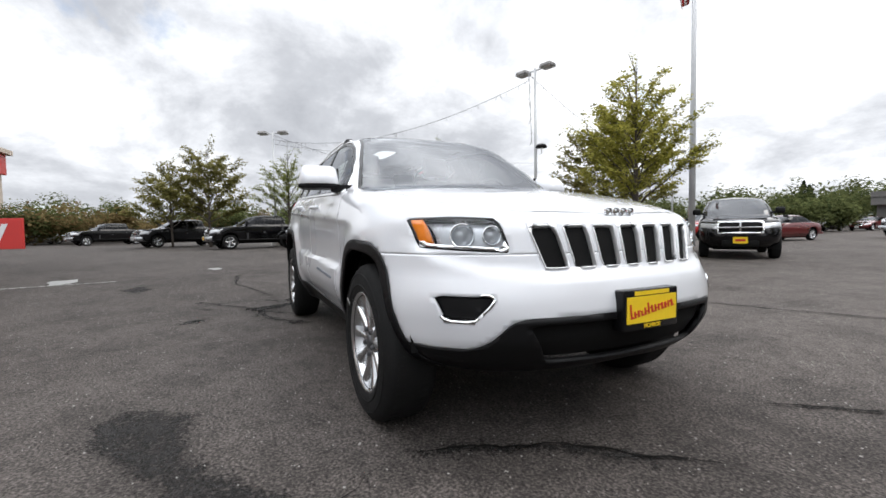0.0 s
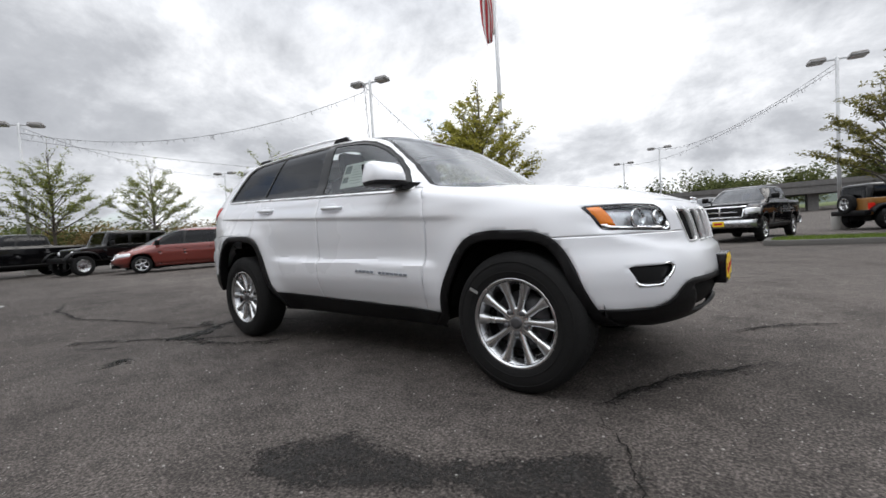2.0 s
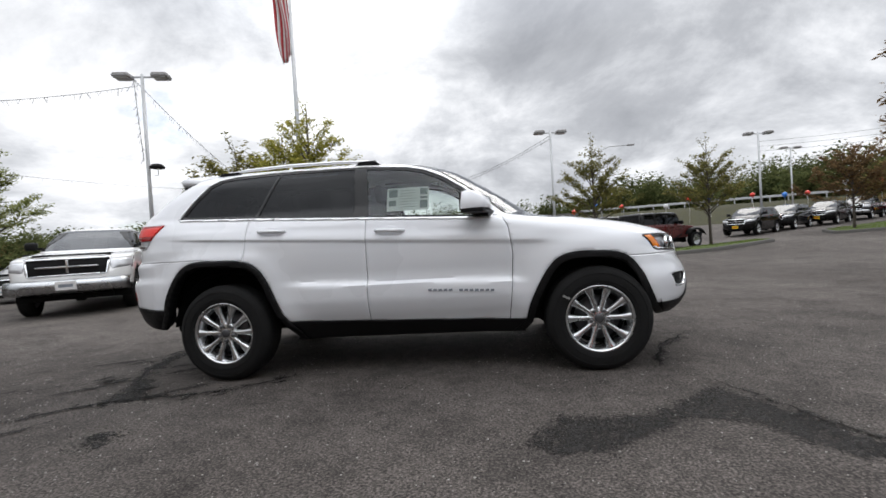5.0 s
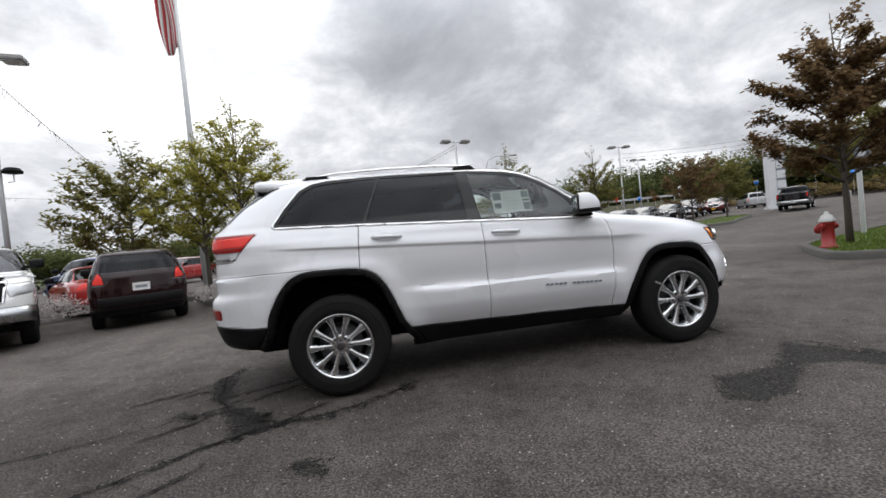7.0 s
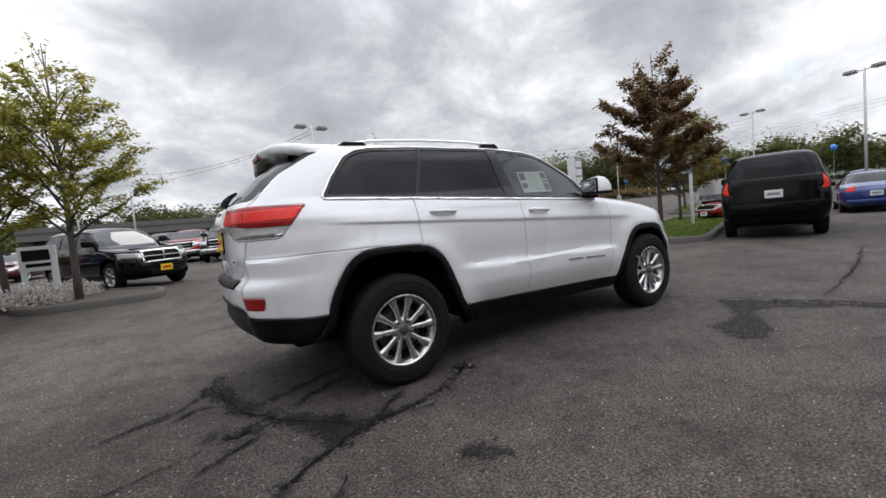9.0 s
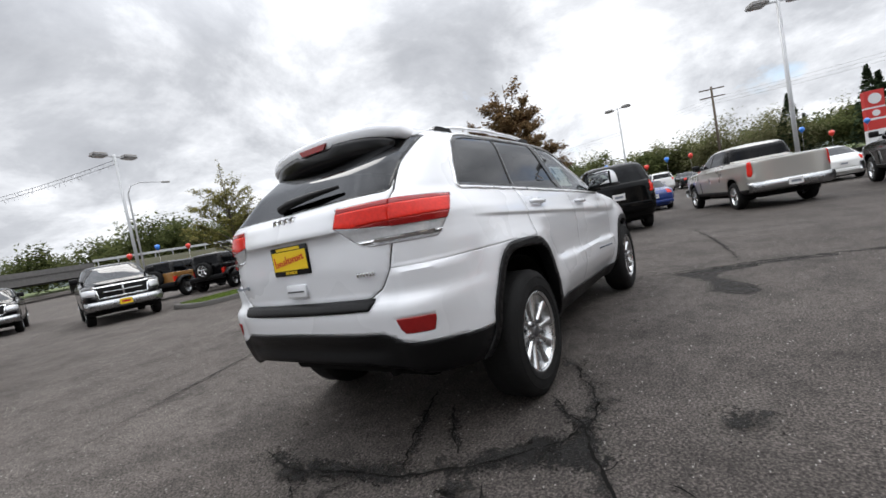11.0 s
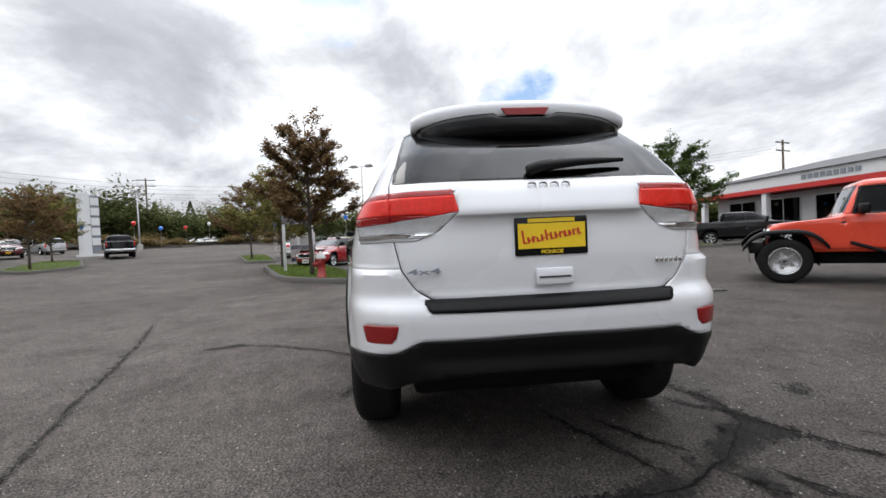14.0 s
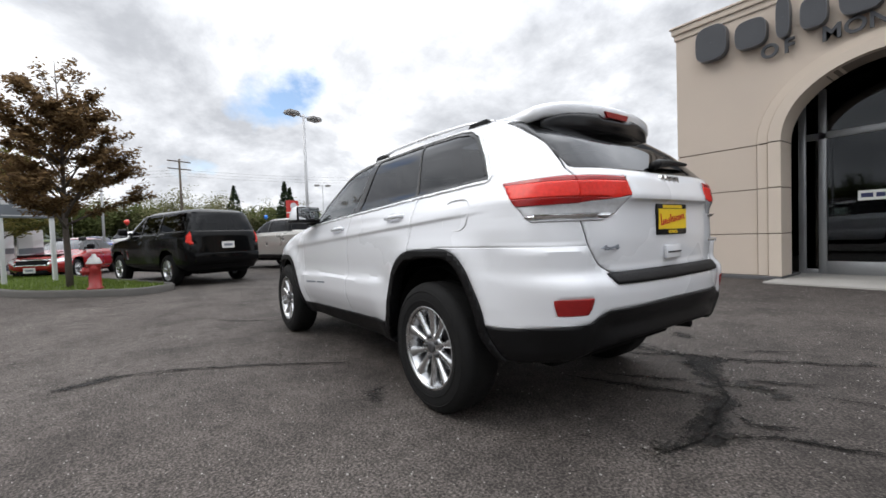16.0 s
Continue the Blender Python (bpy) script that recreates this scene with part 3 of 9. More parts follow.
# ---- wheels ----
def wheel(parent, x, y, z, radius, rim, width, side, spokes=10, paired=True, detail=64, steel=False, name="wheel", spin=0.0):
    """A tyre on an alloy rim; side: -1 faces the right, 1 the left."""
    w = empty(name)
    w.parent = parent
    turn = Matrix.Rotation(radians(90), 4, "X") if side < 0 else Matrix.Rotation(radians(-90), 4, "X")
    w.matrix_local = Matrix.Translation((x, y, z)) @ turn @ Matrix.Rotation(spin, 4, "Z")
    h = width / 2
    bm = bmesh.new()
    prof = [(rim - 0.01, -h * 0.86), (rim + 0.012, -h * 0.98), (rim + (radius - rim) * 0.45, -h * 1.04), (radius - 0.035, -h * 0.98), (radius - 0.008, -h * 0.80), (radius, -h * 0.62),
            (radius, h * 0.62), (radius - 0.008, h * 0.80), (radius - 0.035, h * 0.98), (rim + (radius - rim) * 0.5, h * 1.04), (rim + 0.03, h * 1.03), (rim + 0.012, h * 0.98), (rim - 0.01, h * 0.86)]
    lathe(bm, prof, detail)
    if detail > 40:
        for i in range(60):
            a = 2 * math.pi * i / 60
            for s in (-1, 1):
                box(bm, radius - 0.014, radius + 0.0015, -0.011, 0.011, s * h * 0.30, s * h * 0.60, Matrix.Rotation(a + s * 0.02, 4, "Z"))
        for rr, hh in ((rim + 0.045, h * 1.035), (radius - 0.05, h * 1.01)):
            lathe(bm, [(rr - 0.004, hh - 0.004), (rr - 0.002, hh + 0.003), (rr + 0.002, hh + 0.003), (rr + 0.004, hh - 0.004)], detail)
    part("tyre", bm, M_RUBBER, w, "black tyre with a blocky tread", 35)
    bm = bmesh.new()
    lathe(bm, [(rim - 0.012, h * 0.80), (rim - 0.002, h * 0.95), (rim + 0.010, h * 0.97), (rim + 0.012, h * 0.90), (rim - 0.02, -h * 0.8), (rim - 0.035, -h * 0.8), (rim - 0.03, h * 0.55), (rim - 0.012, h * 0.80)], detail)
    part("rim", bm, M_ALLOY, w, "bright alloy rim", 35)
    bm = bmesh.new()
    if steel:
        lathe(bm, [(0.0, h * 0.62), (0.07, h * 0.60), (0.09, h * 0.30), (rim * 0.62, h * 0.42), (rim - 0.02, h * 0.55), (rim - 0.02, h * 0.5), (0.0, h * 0.2)], detail)
        for i in range(5):
            a = 2 * math.pi * i / 5
            lathe(bm, [(rim * 0.15, h * 0.30), (rim * 0.15, h * 0.47), (0, h * 0.47)], 12, Matrix.Translation((rim * 0.55 * math.cos(a), rim * 0.55 * math.sin(a), 0)))
    else:
        for i in range(spokes):
            if paired:
                c = 2 * math.pi * (i // 2) / (spokes / 2)
                s = -1 if i % 2 else 1
                a0, a1 = c + s * radians(15), c + s * radians(17)
            else:
                a0 = a1 = 2 * math.pi * i / spokes
            p0 = Vector((0.045 * math.cos(a0), 0.045 * math.sin(a0), h * 0.66))
            p1 = Vector(((rim - 0.012) * math.cos(a1), (rim - 0.012) * math.sin(a1), h * 0.80))
            d = (p1 - p0).normalized()
            t = Vector((0, 0, 1)).cross(d).normalized()
            k = rim / 0.238
            w0, w1 = (0.0165 * k, 0.032 * k) if paired else (0.03 * k, 0.04 * k)
            ring = []
            for p, ww, dep in ((p0, w0, 0.035), (p0.lerp(p1, 0.62) - Vector((0, 0, 0.004)), w0 * 1.08 if paired else (w0 + w1) / 2, 0.03), (p1, w1, 0.045)):
                ring.append([bm.verts.new(q) for q in (p - t * ww - Vector((0, 0, dep)), p - t * ww * 0.95, p - t * ww * 0.35 + Vector((0, 0, 0.006)), p + t * ww * 0.35 + Vector((0, 0, 0.006)), p + t * ww * 0.95, p + t * ww - Vector((0, 0, dep)))])
            for a, c in zip(ring, ring[1:]):
                for j in range(5):
                    bm.faces.new((a[j], a[j + 1], c[j + 1], c[j]))
        lathe(bm, [(0.086, h * 0.45), (0.086, h * 0.64), (0.07, h * 0.70), (0.0, h * 0.71)], 30)
    part("spokes", bm, M_ALLOY, w, "", 35)
    bm = bmesh.new()
    lathe(bm, [(0.034, h * 0.68), (0.033, h * 0.76), (0.02, h * 0.785), (0, h * 0.79)], 24)
    part("hub_cap", bm, M_ALLOY_DARK, w, "", 35)
    if detail > 40:
        for i in range(5):
            a = 2 * math.pi * (i + 0.5) / 5
            bm = bmesh.new()
            lathe(bm, [(0.013, h * 0.66), (0.013, h * 0.80), (0.008, h * 0.83), (0, h * 0.83)], 8, Matrix.Translation((0.0635 * math.cos(a), 0.0635 * math.sin(a), 0)))
            part("lug_nut", bm, M_ALLOY_DARK, w, "", 35)
    # disc and shield darker than bare steel, keeping gaps between spokes dark
    bm = bmesh.new()
    lathe(bm, [(0.05, h * 0.15), (rim * 0.70, h * 0.12), (rim * 0.70, h * 0.02), (0.05, 0.0)], 32)
    part("brake_disc", bm, M_ALLOY_DARK, w, "", 35)
    bm = bmesh.new()
    lathe(bm, [(rim - 0.034, -h * 0.1), (0.0, -h * 0.1)], 32)
    part("brake_shield", bm, M_DARKIN, w)
    return w


# ---- the white sport utility vehicle ----
def rounded(pts, steps=5):
    """A smooth closed outline through corner points."""
    P, out = [np.array(p, float) for p in pts], []
    for i in range(len(P)):
        a, b, c, d = P[i - 1], P[i], P[(i + 1) % len(P)], P[(i + 2) % len(P)]
        for k in range(steps):
            t = k / steps
            out.append(tuple(0.5 * (2 * b + (c - a) * t + (2 * a - 5 * b + 4 * c - d) * t * t + (3 * b - a - 3 * c + d) * t ** 3)))
    return out


ARCH_R = polygon(rounded([(-2.03, 0.25), (-1.97, 0.55), (-1.94, 0.675), (-1.885, 0.785), (-1.82, 0.88), (-1.74, 0.943), (-1.63, 0.970), (-1.45, 0.966), (-1.26, 0.950), (-1.155, 0.905), (-1.08, 0.82), (-1.02, 0.69), (-0.955, 0.52), (-0.87, 0.25)], 4))
ARCH_F = polygon(rounded([(0.90, 0.25), (0.935, 0.40), (0.975, 0.545), (1.063, 0.713), (1.125, 0.80), (1.19, 0.855), (1.295, 0.885), (1.443, 0.885), (1.60, 0.868), (1.70, 0.82), (1.78, 0.71), (1.84, 0.57), (1.89, 0.46), (1.98, 0.25)], 4))


def white_suv():
    top = empty("sport_utility_vehicle")
    tagged(top, "glossy white five-door sport utility vehicle with black lower trim", "car")
    sk = Skin(
        front=[(0.30, 2.08), (0.36, 2.21), (0.42, 2.275), (0.50, 2.315), (0.60, 2.31), (0.70, 2.29), (0.78, 2.265), (0.86, 2.25), (0.94, 2.232), (0.985, 2.195), (1.02, 2.11), (1.08, 1.92), (1.13, 1.66), (1.17, 1.36),
               (1.195, 1.13), (1.21, 1.09), (1.46, 0.71), (1.60, 0.49), (1.66, 0.34), (1.70, 0.15), (1.737, -0.15), (1.758, -0.5), (1.770, -0.9)],
        rear=[(0.34, -2.22), (0.40, -2.34), (0.48, -2.41), (0.60, -2.44), (0.66, -2.445), (0.76, -2.46), (0.82, -2.455), (0.838, -2.41), (1.0, -2.425), (1.16, -2.42), (1.19, -2.435), (1.30, -2.415), (1.34, -2.375),
              (1.50, -2.225), (1.57, -2.13), (1.62, -2.06), (1.66, -2.00), (1.70, -1.945), (1.735, -1.86), (1.757, -1.68), (1.767, -1.40), (1.770, -1.15)],
        wide=[(0.30, 0.79), (0.36, 0.825), (0.42, 0.862), (0.50, 0.888), (0.60, 0.903), (0.70, 0.905), (0.85, 0.908), (0.98, 0.905), (1.06, 0.90), (1.12, 0.888), (1.20, 0.865), (1.25, 0.838), (1.30, 0.806), (1.33, 0.785), (1.45, 0.735), (1.58, 0.680), (1.635, 0.650), (1.67, 0.618), (1.70, 0.572),
              (1.725, 0.515), (1.745, 0.43), (1.762, 0.28), (1.770, 0.03)],
        belt=1.22, rings=150, half=200, nose=(2.3, 5.0, 1.4), tail=(3.8, 6.8, 1.5), top_tail=(5.5, 6.5, 1.2), chin=(5.7, 0.76))
    x, y, z = sk.V.T
    st = lambda v, a, c: np.clip((v - a) / (c - a), 0, 1) ** 2 * (3 - 2 * np.clip((v - a) / (c - a), 0, 1))
    flank = st(-y, 0.66, 0.82)
    mid = st(x, -1.0, -0.72) * (1 - st(x, 0.80, 0.98))
    ledge = z + 0.02 * x
    out = 0.030 * mid * (1 - st(ledge, 0.715, 0.737)) * st(z, 0.40, 0.62)
    out += -0.008 * mid * np.exp(-((ledge - 0.80) / 0.08) ** 2)
    # shoulder crease, dropping slightly towards the front
    crease = z + 0.06 * x - 1.04
    out += 0.012 * st(crease, -0.012, 0.006) * (1 - st(crease, 0.006, 0.10)) * st(x, -2.0, -1.6) * (1 - st(x, 0.9, 1.3))
    for arch in (ARCH_R, ARCH_F):
        d = arch(x, z)
        out += 0.030 * np.exp(-(np.maximum(d, 0) / 0.11) ** 2) * (1 - st(z, 0.95, 1.12))
    out += 0.020 * (1 - st(x, -2.40, -1.95)) * (1 - st(z, 0.955, 0.985)) * st(z, 0.5, 0.62)
    sk.V[:, 1] -= out * flank
    rear_out = 0.032 * (1 - st(z, 0.955, 0.985)) * st(-y, 0.60, 0.70) * (x < -2.0)
    rear_out += 0.020 * st(z, 1.176, 1.190) * (1 - st(z, 1.19, 1.32)) * (1 - st(-y, 0.35, 0.41)) * (x < -2.2)
    rear_out -= 0.022 * np.exp(-((z - 0.595) / 0.04) ** 2) * (1 - st(-y, 0.50, 0.62)) * (x < -2.2)
    sk.V[:, 0] -= rear_out
    # the bumper stands proud below a line that climbs to the headlamp
    brow = np.interp(-y, (0.0, 0.36, 0.62, 0.765, 0.84, 0.92), (0.754, 0.756, 0.780, 0.827, 0.89, 0.93))
    proud = (1 - st(z, brow - 0.020, brow)) * st(z, 0.46, 0.70) * st(x, 1.75, 1.92)
    sk.V[:, 0] += 0.018 * proud
    sk.V[:, 1] -= 0.008 * proud * st(-y, 0.6, 0.8)

    side = lambda f: (lambda x, y, z: np.maximum(f(x, z), y + 0.45))
    nose = lambda f: (lambda x, y, z: np.maximum(f(y, z), 1.2 - x))
    rear = lambda f: (lambda x, y, z: np.maximum(f(y, z), x + 1.7))
    for arch in (ARCH_R, ARCH_F):
        sk.region(side(lambda a, c, g=arch: g(a, c) + 0.052), "hole")
        sk.region(side(arch), "flare_front" if arch is ARCH_F else "flare_rear")
    # lamps and grille
    lamp = polygon([(-0.815, 0.968), (-0.70, 0.970), (-0.575, 0.961), (-0.552, 0.850), (-0.70, 0.860), (-0.800, 0.870)], 0.004)
    sk.region(nose(lambda a, c: lamp(a, c) - 0.008), "lamp_chrome")
    sk.region(nose(lamp), "lamp_glass", ("lamp_chrome",))
    sk.region(nose(lambda a, c: np.maximum(-0.011 - lamp(a, c), c - 0.885)), "lamp_foot", ("lamp_glass",))
    amber = polygon([(-0.86, 0.99), (-0.787, 0.985), (-0.766, 0.85), (-0.86, 0.85)])
    sk.region(nose(amber), "amber", ("lamp_glass",))
    slots = []
    for i in range(4):
        c = -0.131 * (3 - i)
        lean = 0.019 * (3 - i) / 3
        slots.append(polygon([(c - 0.045 - lean, 0.932), (c + 0.045 - lean, 0.932), (c + 0.040 + lean, 0.784), (c - 0.040 + lean, 0.784)], 0.005))
    for s in slots:
        sk.region(nose(lambda a, c, g=s: g(a, c) - 0.006), "slot_ring")
        sk.region(nose(s), "slot", ("slot_ring",))
    fog = polygon([(-0.79, 0.668), (-0.645, 0.668), (-0.70, 0.602), (-0.768, 0.602)], 0.012)
    # bright strip along the foot and the inner side of the fog lamp pocket
    sk.region(nose(lambda a, c: np.maximum(fog(a, c) - 0.010, np.minimum(c - 0.608, -0.676 - a))), "fog_ring")
    sk.region(nose(fog), "fog_bezel", ("body", "fog_ring"))
    sk.region(nose(polygon([(-1.1, 0.2), (-1.1, 0.475), (-0.90, 0.478), (-0.79, 0.470), (-0.69, 0.475), (-0.645, 0.505), (-0.575, 0.583), (-0.52, 0.598), (0.1, 0.605), (0.1, 0.2)])), "front_skirt")
    sk.region(nose(polygon([(-0.50, 0.560), (0.1, 0.568), (0.1, 0.425), (-0.42, 0.425)], 0.01)), "lower_grille", ("front_skirt",))
    # rear
    sk.region(rear(polygon([(-1.1, 0.2), (-1.1, 0.565), (-0.90, 0.590), (-0.80, 0.615), (-0.66, 0.628), (-0.62, 0.645), (-0.56, 0.675), (0.1, 0.686), (0.1, 0.2)])), "rear_skirt")
    under = lambda x, y, z: np.maximum(z - np.interp(-y, (0.0, 0.45, 0.60, 0.72, 0.95), (0.520, 0.515, 0.490, 0.445, 0.415)), x + 1.95)
    sk.region(under, "hole", ("body", "rear_skirt", "flare_rear"))
    sk.region(rear(polygon([(-0.535, 0.838), (-0.515, 0.796), (0.1, 0.790), (0.1, 0.838)], 0.004)), "step_pad")
    sk.region(rear(polygon([(-0.80, 0.735), (-0.655, 0.738), (-0.672, 0.675), (-0.785, 0.672)], 0.006)), "rear_reflector")
    tail_all = polygon([(-1.0, 1.265), (-0.70, 1.293), (-0.405, 1.29), (-0.388, 1.205), (-0.47, 1.130), (-0.56, 1.092), (-1.0, 1.090)], 0.004)
    cutoff = lambda x, y, z: x + 2.03 + 0.85 * (1.26 - z)
    sk.region(lambda x, y, z: np.maximum(np.maximum(tail_all(y, z), cutoff(x, y, z)), x + 1.7), "tail_clear")
    red = polygon([(-1.0, 1.275), (-0.70, 1.30), (-0.40, 1.30), (-0.38, 1.205), (-0.50, 1.188), (-0.62, 1.178), (-0.665, 1.170), (-1.0, 1.160)])
    sk.region(rear(red), "tail_red", ("tail_clear",))
    sk.region(lambda x, y, z: np.maximum(np.maximum(np.abs(z - 1.112) - 0.008, y + 0.47), x + 1.7), "tail_strip", ("tail_clear",))
    sk.region(rear(lambda a, c: -0.668 - a), "tail_red_inner", ("tail_red",))
    for lab in ("tail_red", "tail_red_inner"):
        sk.region(rear(lambda a, c: np.minimum(c - 1.196 + 0.02 * (a + 0.6), 1.272 - c)), lab + "_low", (lab,))
    glass_rear = polygon([(-0.640, 1.350), (0.1, 1.345), (0.1, 1.640), (-0.585, 1.640)], 0.004)
    sk.region(rear(lambda a, c: glass_rear(a, c) - 0.012), "glass_frame")
    sk.region(rear(glass_rear), "rear_glass", ("glass_frame",))
    hatch = polygon([(-0.53, 1.90), (-0.57, 1.665), (-0.670, 1.335), (-0.66, 1.10), (-0.63, 0.97), (-0.575, 0.885), (-0.50, 0.842), (0.1, 0.842), (0.1, 1.90)])
    sk.region(rear(hatch), "tailgate", seam=0.0036)
    # glasshouse
    dlo = polygon([(-1.862, 1.335), (-1.195, 1.302), (-0.40, 1.256), (0.70, 1.194), (0.60, 1.335), (0.50, 1.425), (0.34, 1.533), (0.19, 1.600), (0.05, 1.632), (-0.30, 1.664), (-1.05, 1.678), (-1.45, 1.665), (-1.575, 1.643), (-1.665, 1.595), (-1.775, 1.465)])
    sk.region(side(lambda a, c: dlo(a, c) - 0.026), "chrome_trim")
    sk.region(side(lambda a, c: dlo(a, c) - 0.012), "window_trim", ("chrome_trim",))
    quarter = polygon([(-1.832, 1.348), (-1.205, 1.315), (-1.055, 1.668), (-1.44, 1.654), (-1.56, 1.634), (-1.648, 1.588), (-1.757, 1.460)], 0.003)
    rear_win = polygon([(-1.170, 1.312), (-0.365, 1.266), (-0.395, 1.660), (-1.030, 1.668)], 0.003)
    front_win = polygon([(-0.245, 1.258), (0.61, 1.210), (0.56, 1.345), (0.475, 1.425), (0.325, 1.522), (0.18, 1.586), (0.04, 1.618), (-0.285, 1.652)], 0.003)
    for nm, g in (("quarter_glass", quarter), ("rear_window", rear_win), ("front_window", front_win)):
        sk.region(side(g), nm, ("window_trim",))
    shield = polygon([(-0.765, 1.165), (0.1, 1.215), (0.1, 1.675), (-0.555, 1.655), (-0.665, 1.42)], 0.004)
    wf = lambda x, y, z: np.maximum(shield(y, z), 0.10 - x)
    wf2 = lambda x, y, z: np.maximum(wf(x, y, z), 1.212 - z - 0.06 * np.abs(y))
    sk.region(lambda x, y, z: wf2(x, y, z) - 0.016, "shield_frit")
    sk.region(wf2, "windshield", ("shield_frit",))
    hood = polygon([(1.02, 0.1), (0.98, -0.66), (1.10, -0.735), (1.45, -0.735), (1.75, -0.70), (1.95, -0.60), (2.06, -0.48), (2.5, -0.40), (2.5, 0.1)], 0.01)
    sk.region(lambda x, y, z: np.maximum(np.maximum(hood(x, y), 0.988 + 0.03 * np.abs(y) - z), z - 1.216), "hood", seam=0.0030)
    sk.region(lambda x, y, z: np.maximum(np.maximum(z - 1.24, 1.15 - z), np.maximum(0.84 - x, np.abs(y) - 0.70)), "cowl", ("body",))
    # doors and sills
    sk.region(lambda x, y, z: np.maximum(np.maximum(z - 0.428 + 0.03 * x, np.abs(x) - 1.1), y + 0.45), "sill")
    front_door = polygon([(-0.262, 0.36), (0.808, 0.36), (0.843, 0.68), (0.858, 0.90), (0.835, 1.10), (0.79, 1.19), (-0.262, 1.30)])
    rear_door = polygon([(-0.262, 0.36), (-0.262, 1.30), (-1.235, 1.34), (-1.25, 1.15), (-1.262, 0.90), (-1.10, 0.75), (-0.98, 0.36)])
    sk.region(side(front_door), "front_door", seam=0.0026)
    sk.region(side(rear_door), "rear_door", seam=0.0026)
    sk.region(lambda x, y, z: np.maximum(np.maximum(1.69 - z, np.abs(y) - 0.66), np.maximum(x - 0.5, -2.3 - x)), "roof")
    sk.region(lambda x, y, z: np.maximum(z - 0.832 - 0.0 * x, 1.60 - x), "front_bumper")
    sk.region(lambda x, y, z: np.maximum(np.abs(z - 1.40) * 0 + z - 0.975, x + 1.56), "rear_bumper", ("body",))

    sk.region(lambda x, y, z: np.maximum(z - np.interp(-y, (0.0, 0.60, 0.75, 0.95), (0.385, 0.365, 0.385, 0.405)), 1.62 - x), "hole", ("body", "front_skirt", "flare_front", "front_bumper", "lower_grille"))
    N = sk.normals()

    def joined(label, name, mat, push=0.0, t=0.012, text="", sm=40):
        bm = sk.mesh(label, push, None, N=N)
        if bm is None:
            print("EMPTY", label)
            return
        ob = part(name, bm, mat, top, text, sm)
        return even(thick(ob, t) if t else ob)

    def sided(label, name, mat, push=0.0, t=0.012, text="", sm=40):
        obs = []
        for s in (-1, 1):
            bm = sk.mesh(label, push, s, N=N)
            if bm is None:
                print("EMPTY", label)
                continue
            ob = part(name, bm, mat, top, text, sm)
            obs.append(even(thick(ob, t) if t else ob))
        return obs

    joined("body", "body_shell", M_WHITE, text="white painted body sides and pillars")
    joined("hood", "hood", M_WHITE)
    joined("roof", "roof_panel", M_WHITE)
    joined("tailgate", "tailgate", M_WHITE)
    joined("front_bumper", "front_bumper", M_WHITE)
    joined("rear_bumper", "rear_bumper", M_WHITE)
    tagged(joined("seam", "panel_gap", M_SEAM, -0.006, 0.0), kind="stuff")
    joined("cowl", "cowl_panel", M_PLASTIC, -0.004)
    doors = {}
    doors["front"] = sided("front_door", "front_door", M_WHITE)
    doors["rear"] = sided("rear_door", "rear_door", M_WHITE)
    sided("sill", "sill_cladding", M_PLASTIC, 0.006, 0.03, "black plastic sill")
    sided("flare_front", "wheel_arch_flare", M_PLASTIC, 0.008, 0.012, "black plastic wheel arch trim")
    sided("flare_rear", "wheel_arch_flare", M_PLASTIC, 0.010, 0.07, "black plastic wheel arch trim")
    joined("lower_grille", "lower_grille", M_DARKIN, -0.028, 0.0, "black lower air intake")
    joined("front_skirt", "front_skirt", M_PLASTIC, 0.004, 0.02, "black plastic front skirt")
    joined("rear_skirt", "rear_skirt", M_PLASTIC, 0.004, 0.02, "black plastic rear skirt")
    sided("chrome_trim", "window_moulding", M_SATIN, 0.007, 0.016, "bright chrome window moulding")
    sided("window_trim", "window_surround", M_GLOSSBLACK, -0.001, 0.01)
    for nm, g in (("front_window", M_GLASS), ("rear_window", M_TINT), ("quarter_glass", M_TINT)):
        sided(nm, nm, g, -0.006, 0.0, "dark tinted glass" if g is M_TINT else "clear glass")
    joined("windshield", "windshield", M_SHIELD, -0.004, 0.0, "clear glass windshield")
    joined("shield_frit", "windshield_seal", M_GLOSSBLACK, -0.003)
    joined("rear_glass", "rear_window_glass", M_REARGLASS, -0.004, 0.0, "dark tinted rear glass")
    joined("glass_frame", "rear_glass_seal", M_GLOSSBLACK, -0.003)
    sided("tail_red", "tail_lamp", M_REDLENS, 0.006, 0.02, "red tail lamp lens")
    sided("tail_red_low", "tail_lamp_border", M_REDMID, 0.0055, 0.02, "deep red lower band of the lamp")
    sided("tail_red_inner_low", "tail_lamp_border", M_REDMID, 0.003, 0.02, "deep red lower band of the lamp")
    sided("tail_red_inner", "tail_lamp", M_REDLENS, 0.0035, 0.02, "red tail lamp lens on the tailgate")
    sided("tail_clear", "reversing_lamp", M_CLEARLENS, 0.002, 0.02, "clear reversing lamp lens")
    sided("tail_strip", "tail_lamp_strip", M_CHROME, 0.008, 0.02)
    sided("rear_reflector", "rear_reflector", M_REDDARK, 0.003, 0.01, "dark red bumper reflector")
    sided("lamp_chrome", "headlamp_bezel", M_GLOSSBLACK, 0.001, 0.01, "thin black headlamp edge")
    sided("lamp_foot", "headlamp_strip", M_CHROME, 0.003, 0.01, "chrome strip along the foot of the headlamp")
    sided("lamp_glass", "headlamp_lens", M_LAMPGLASS, 0.002, 0.0, "clear headlamp lens")
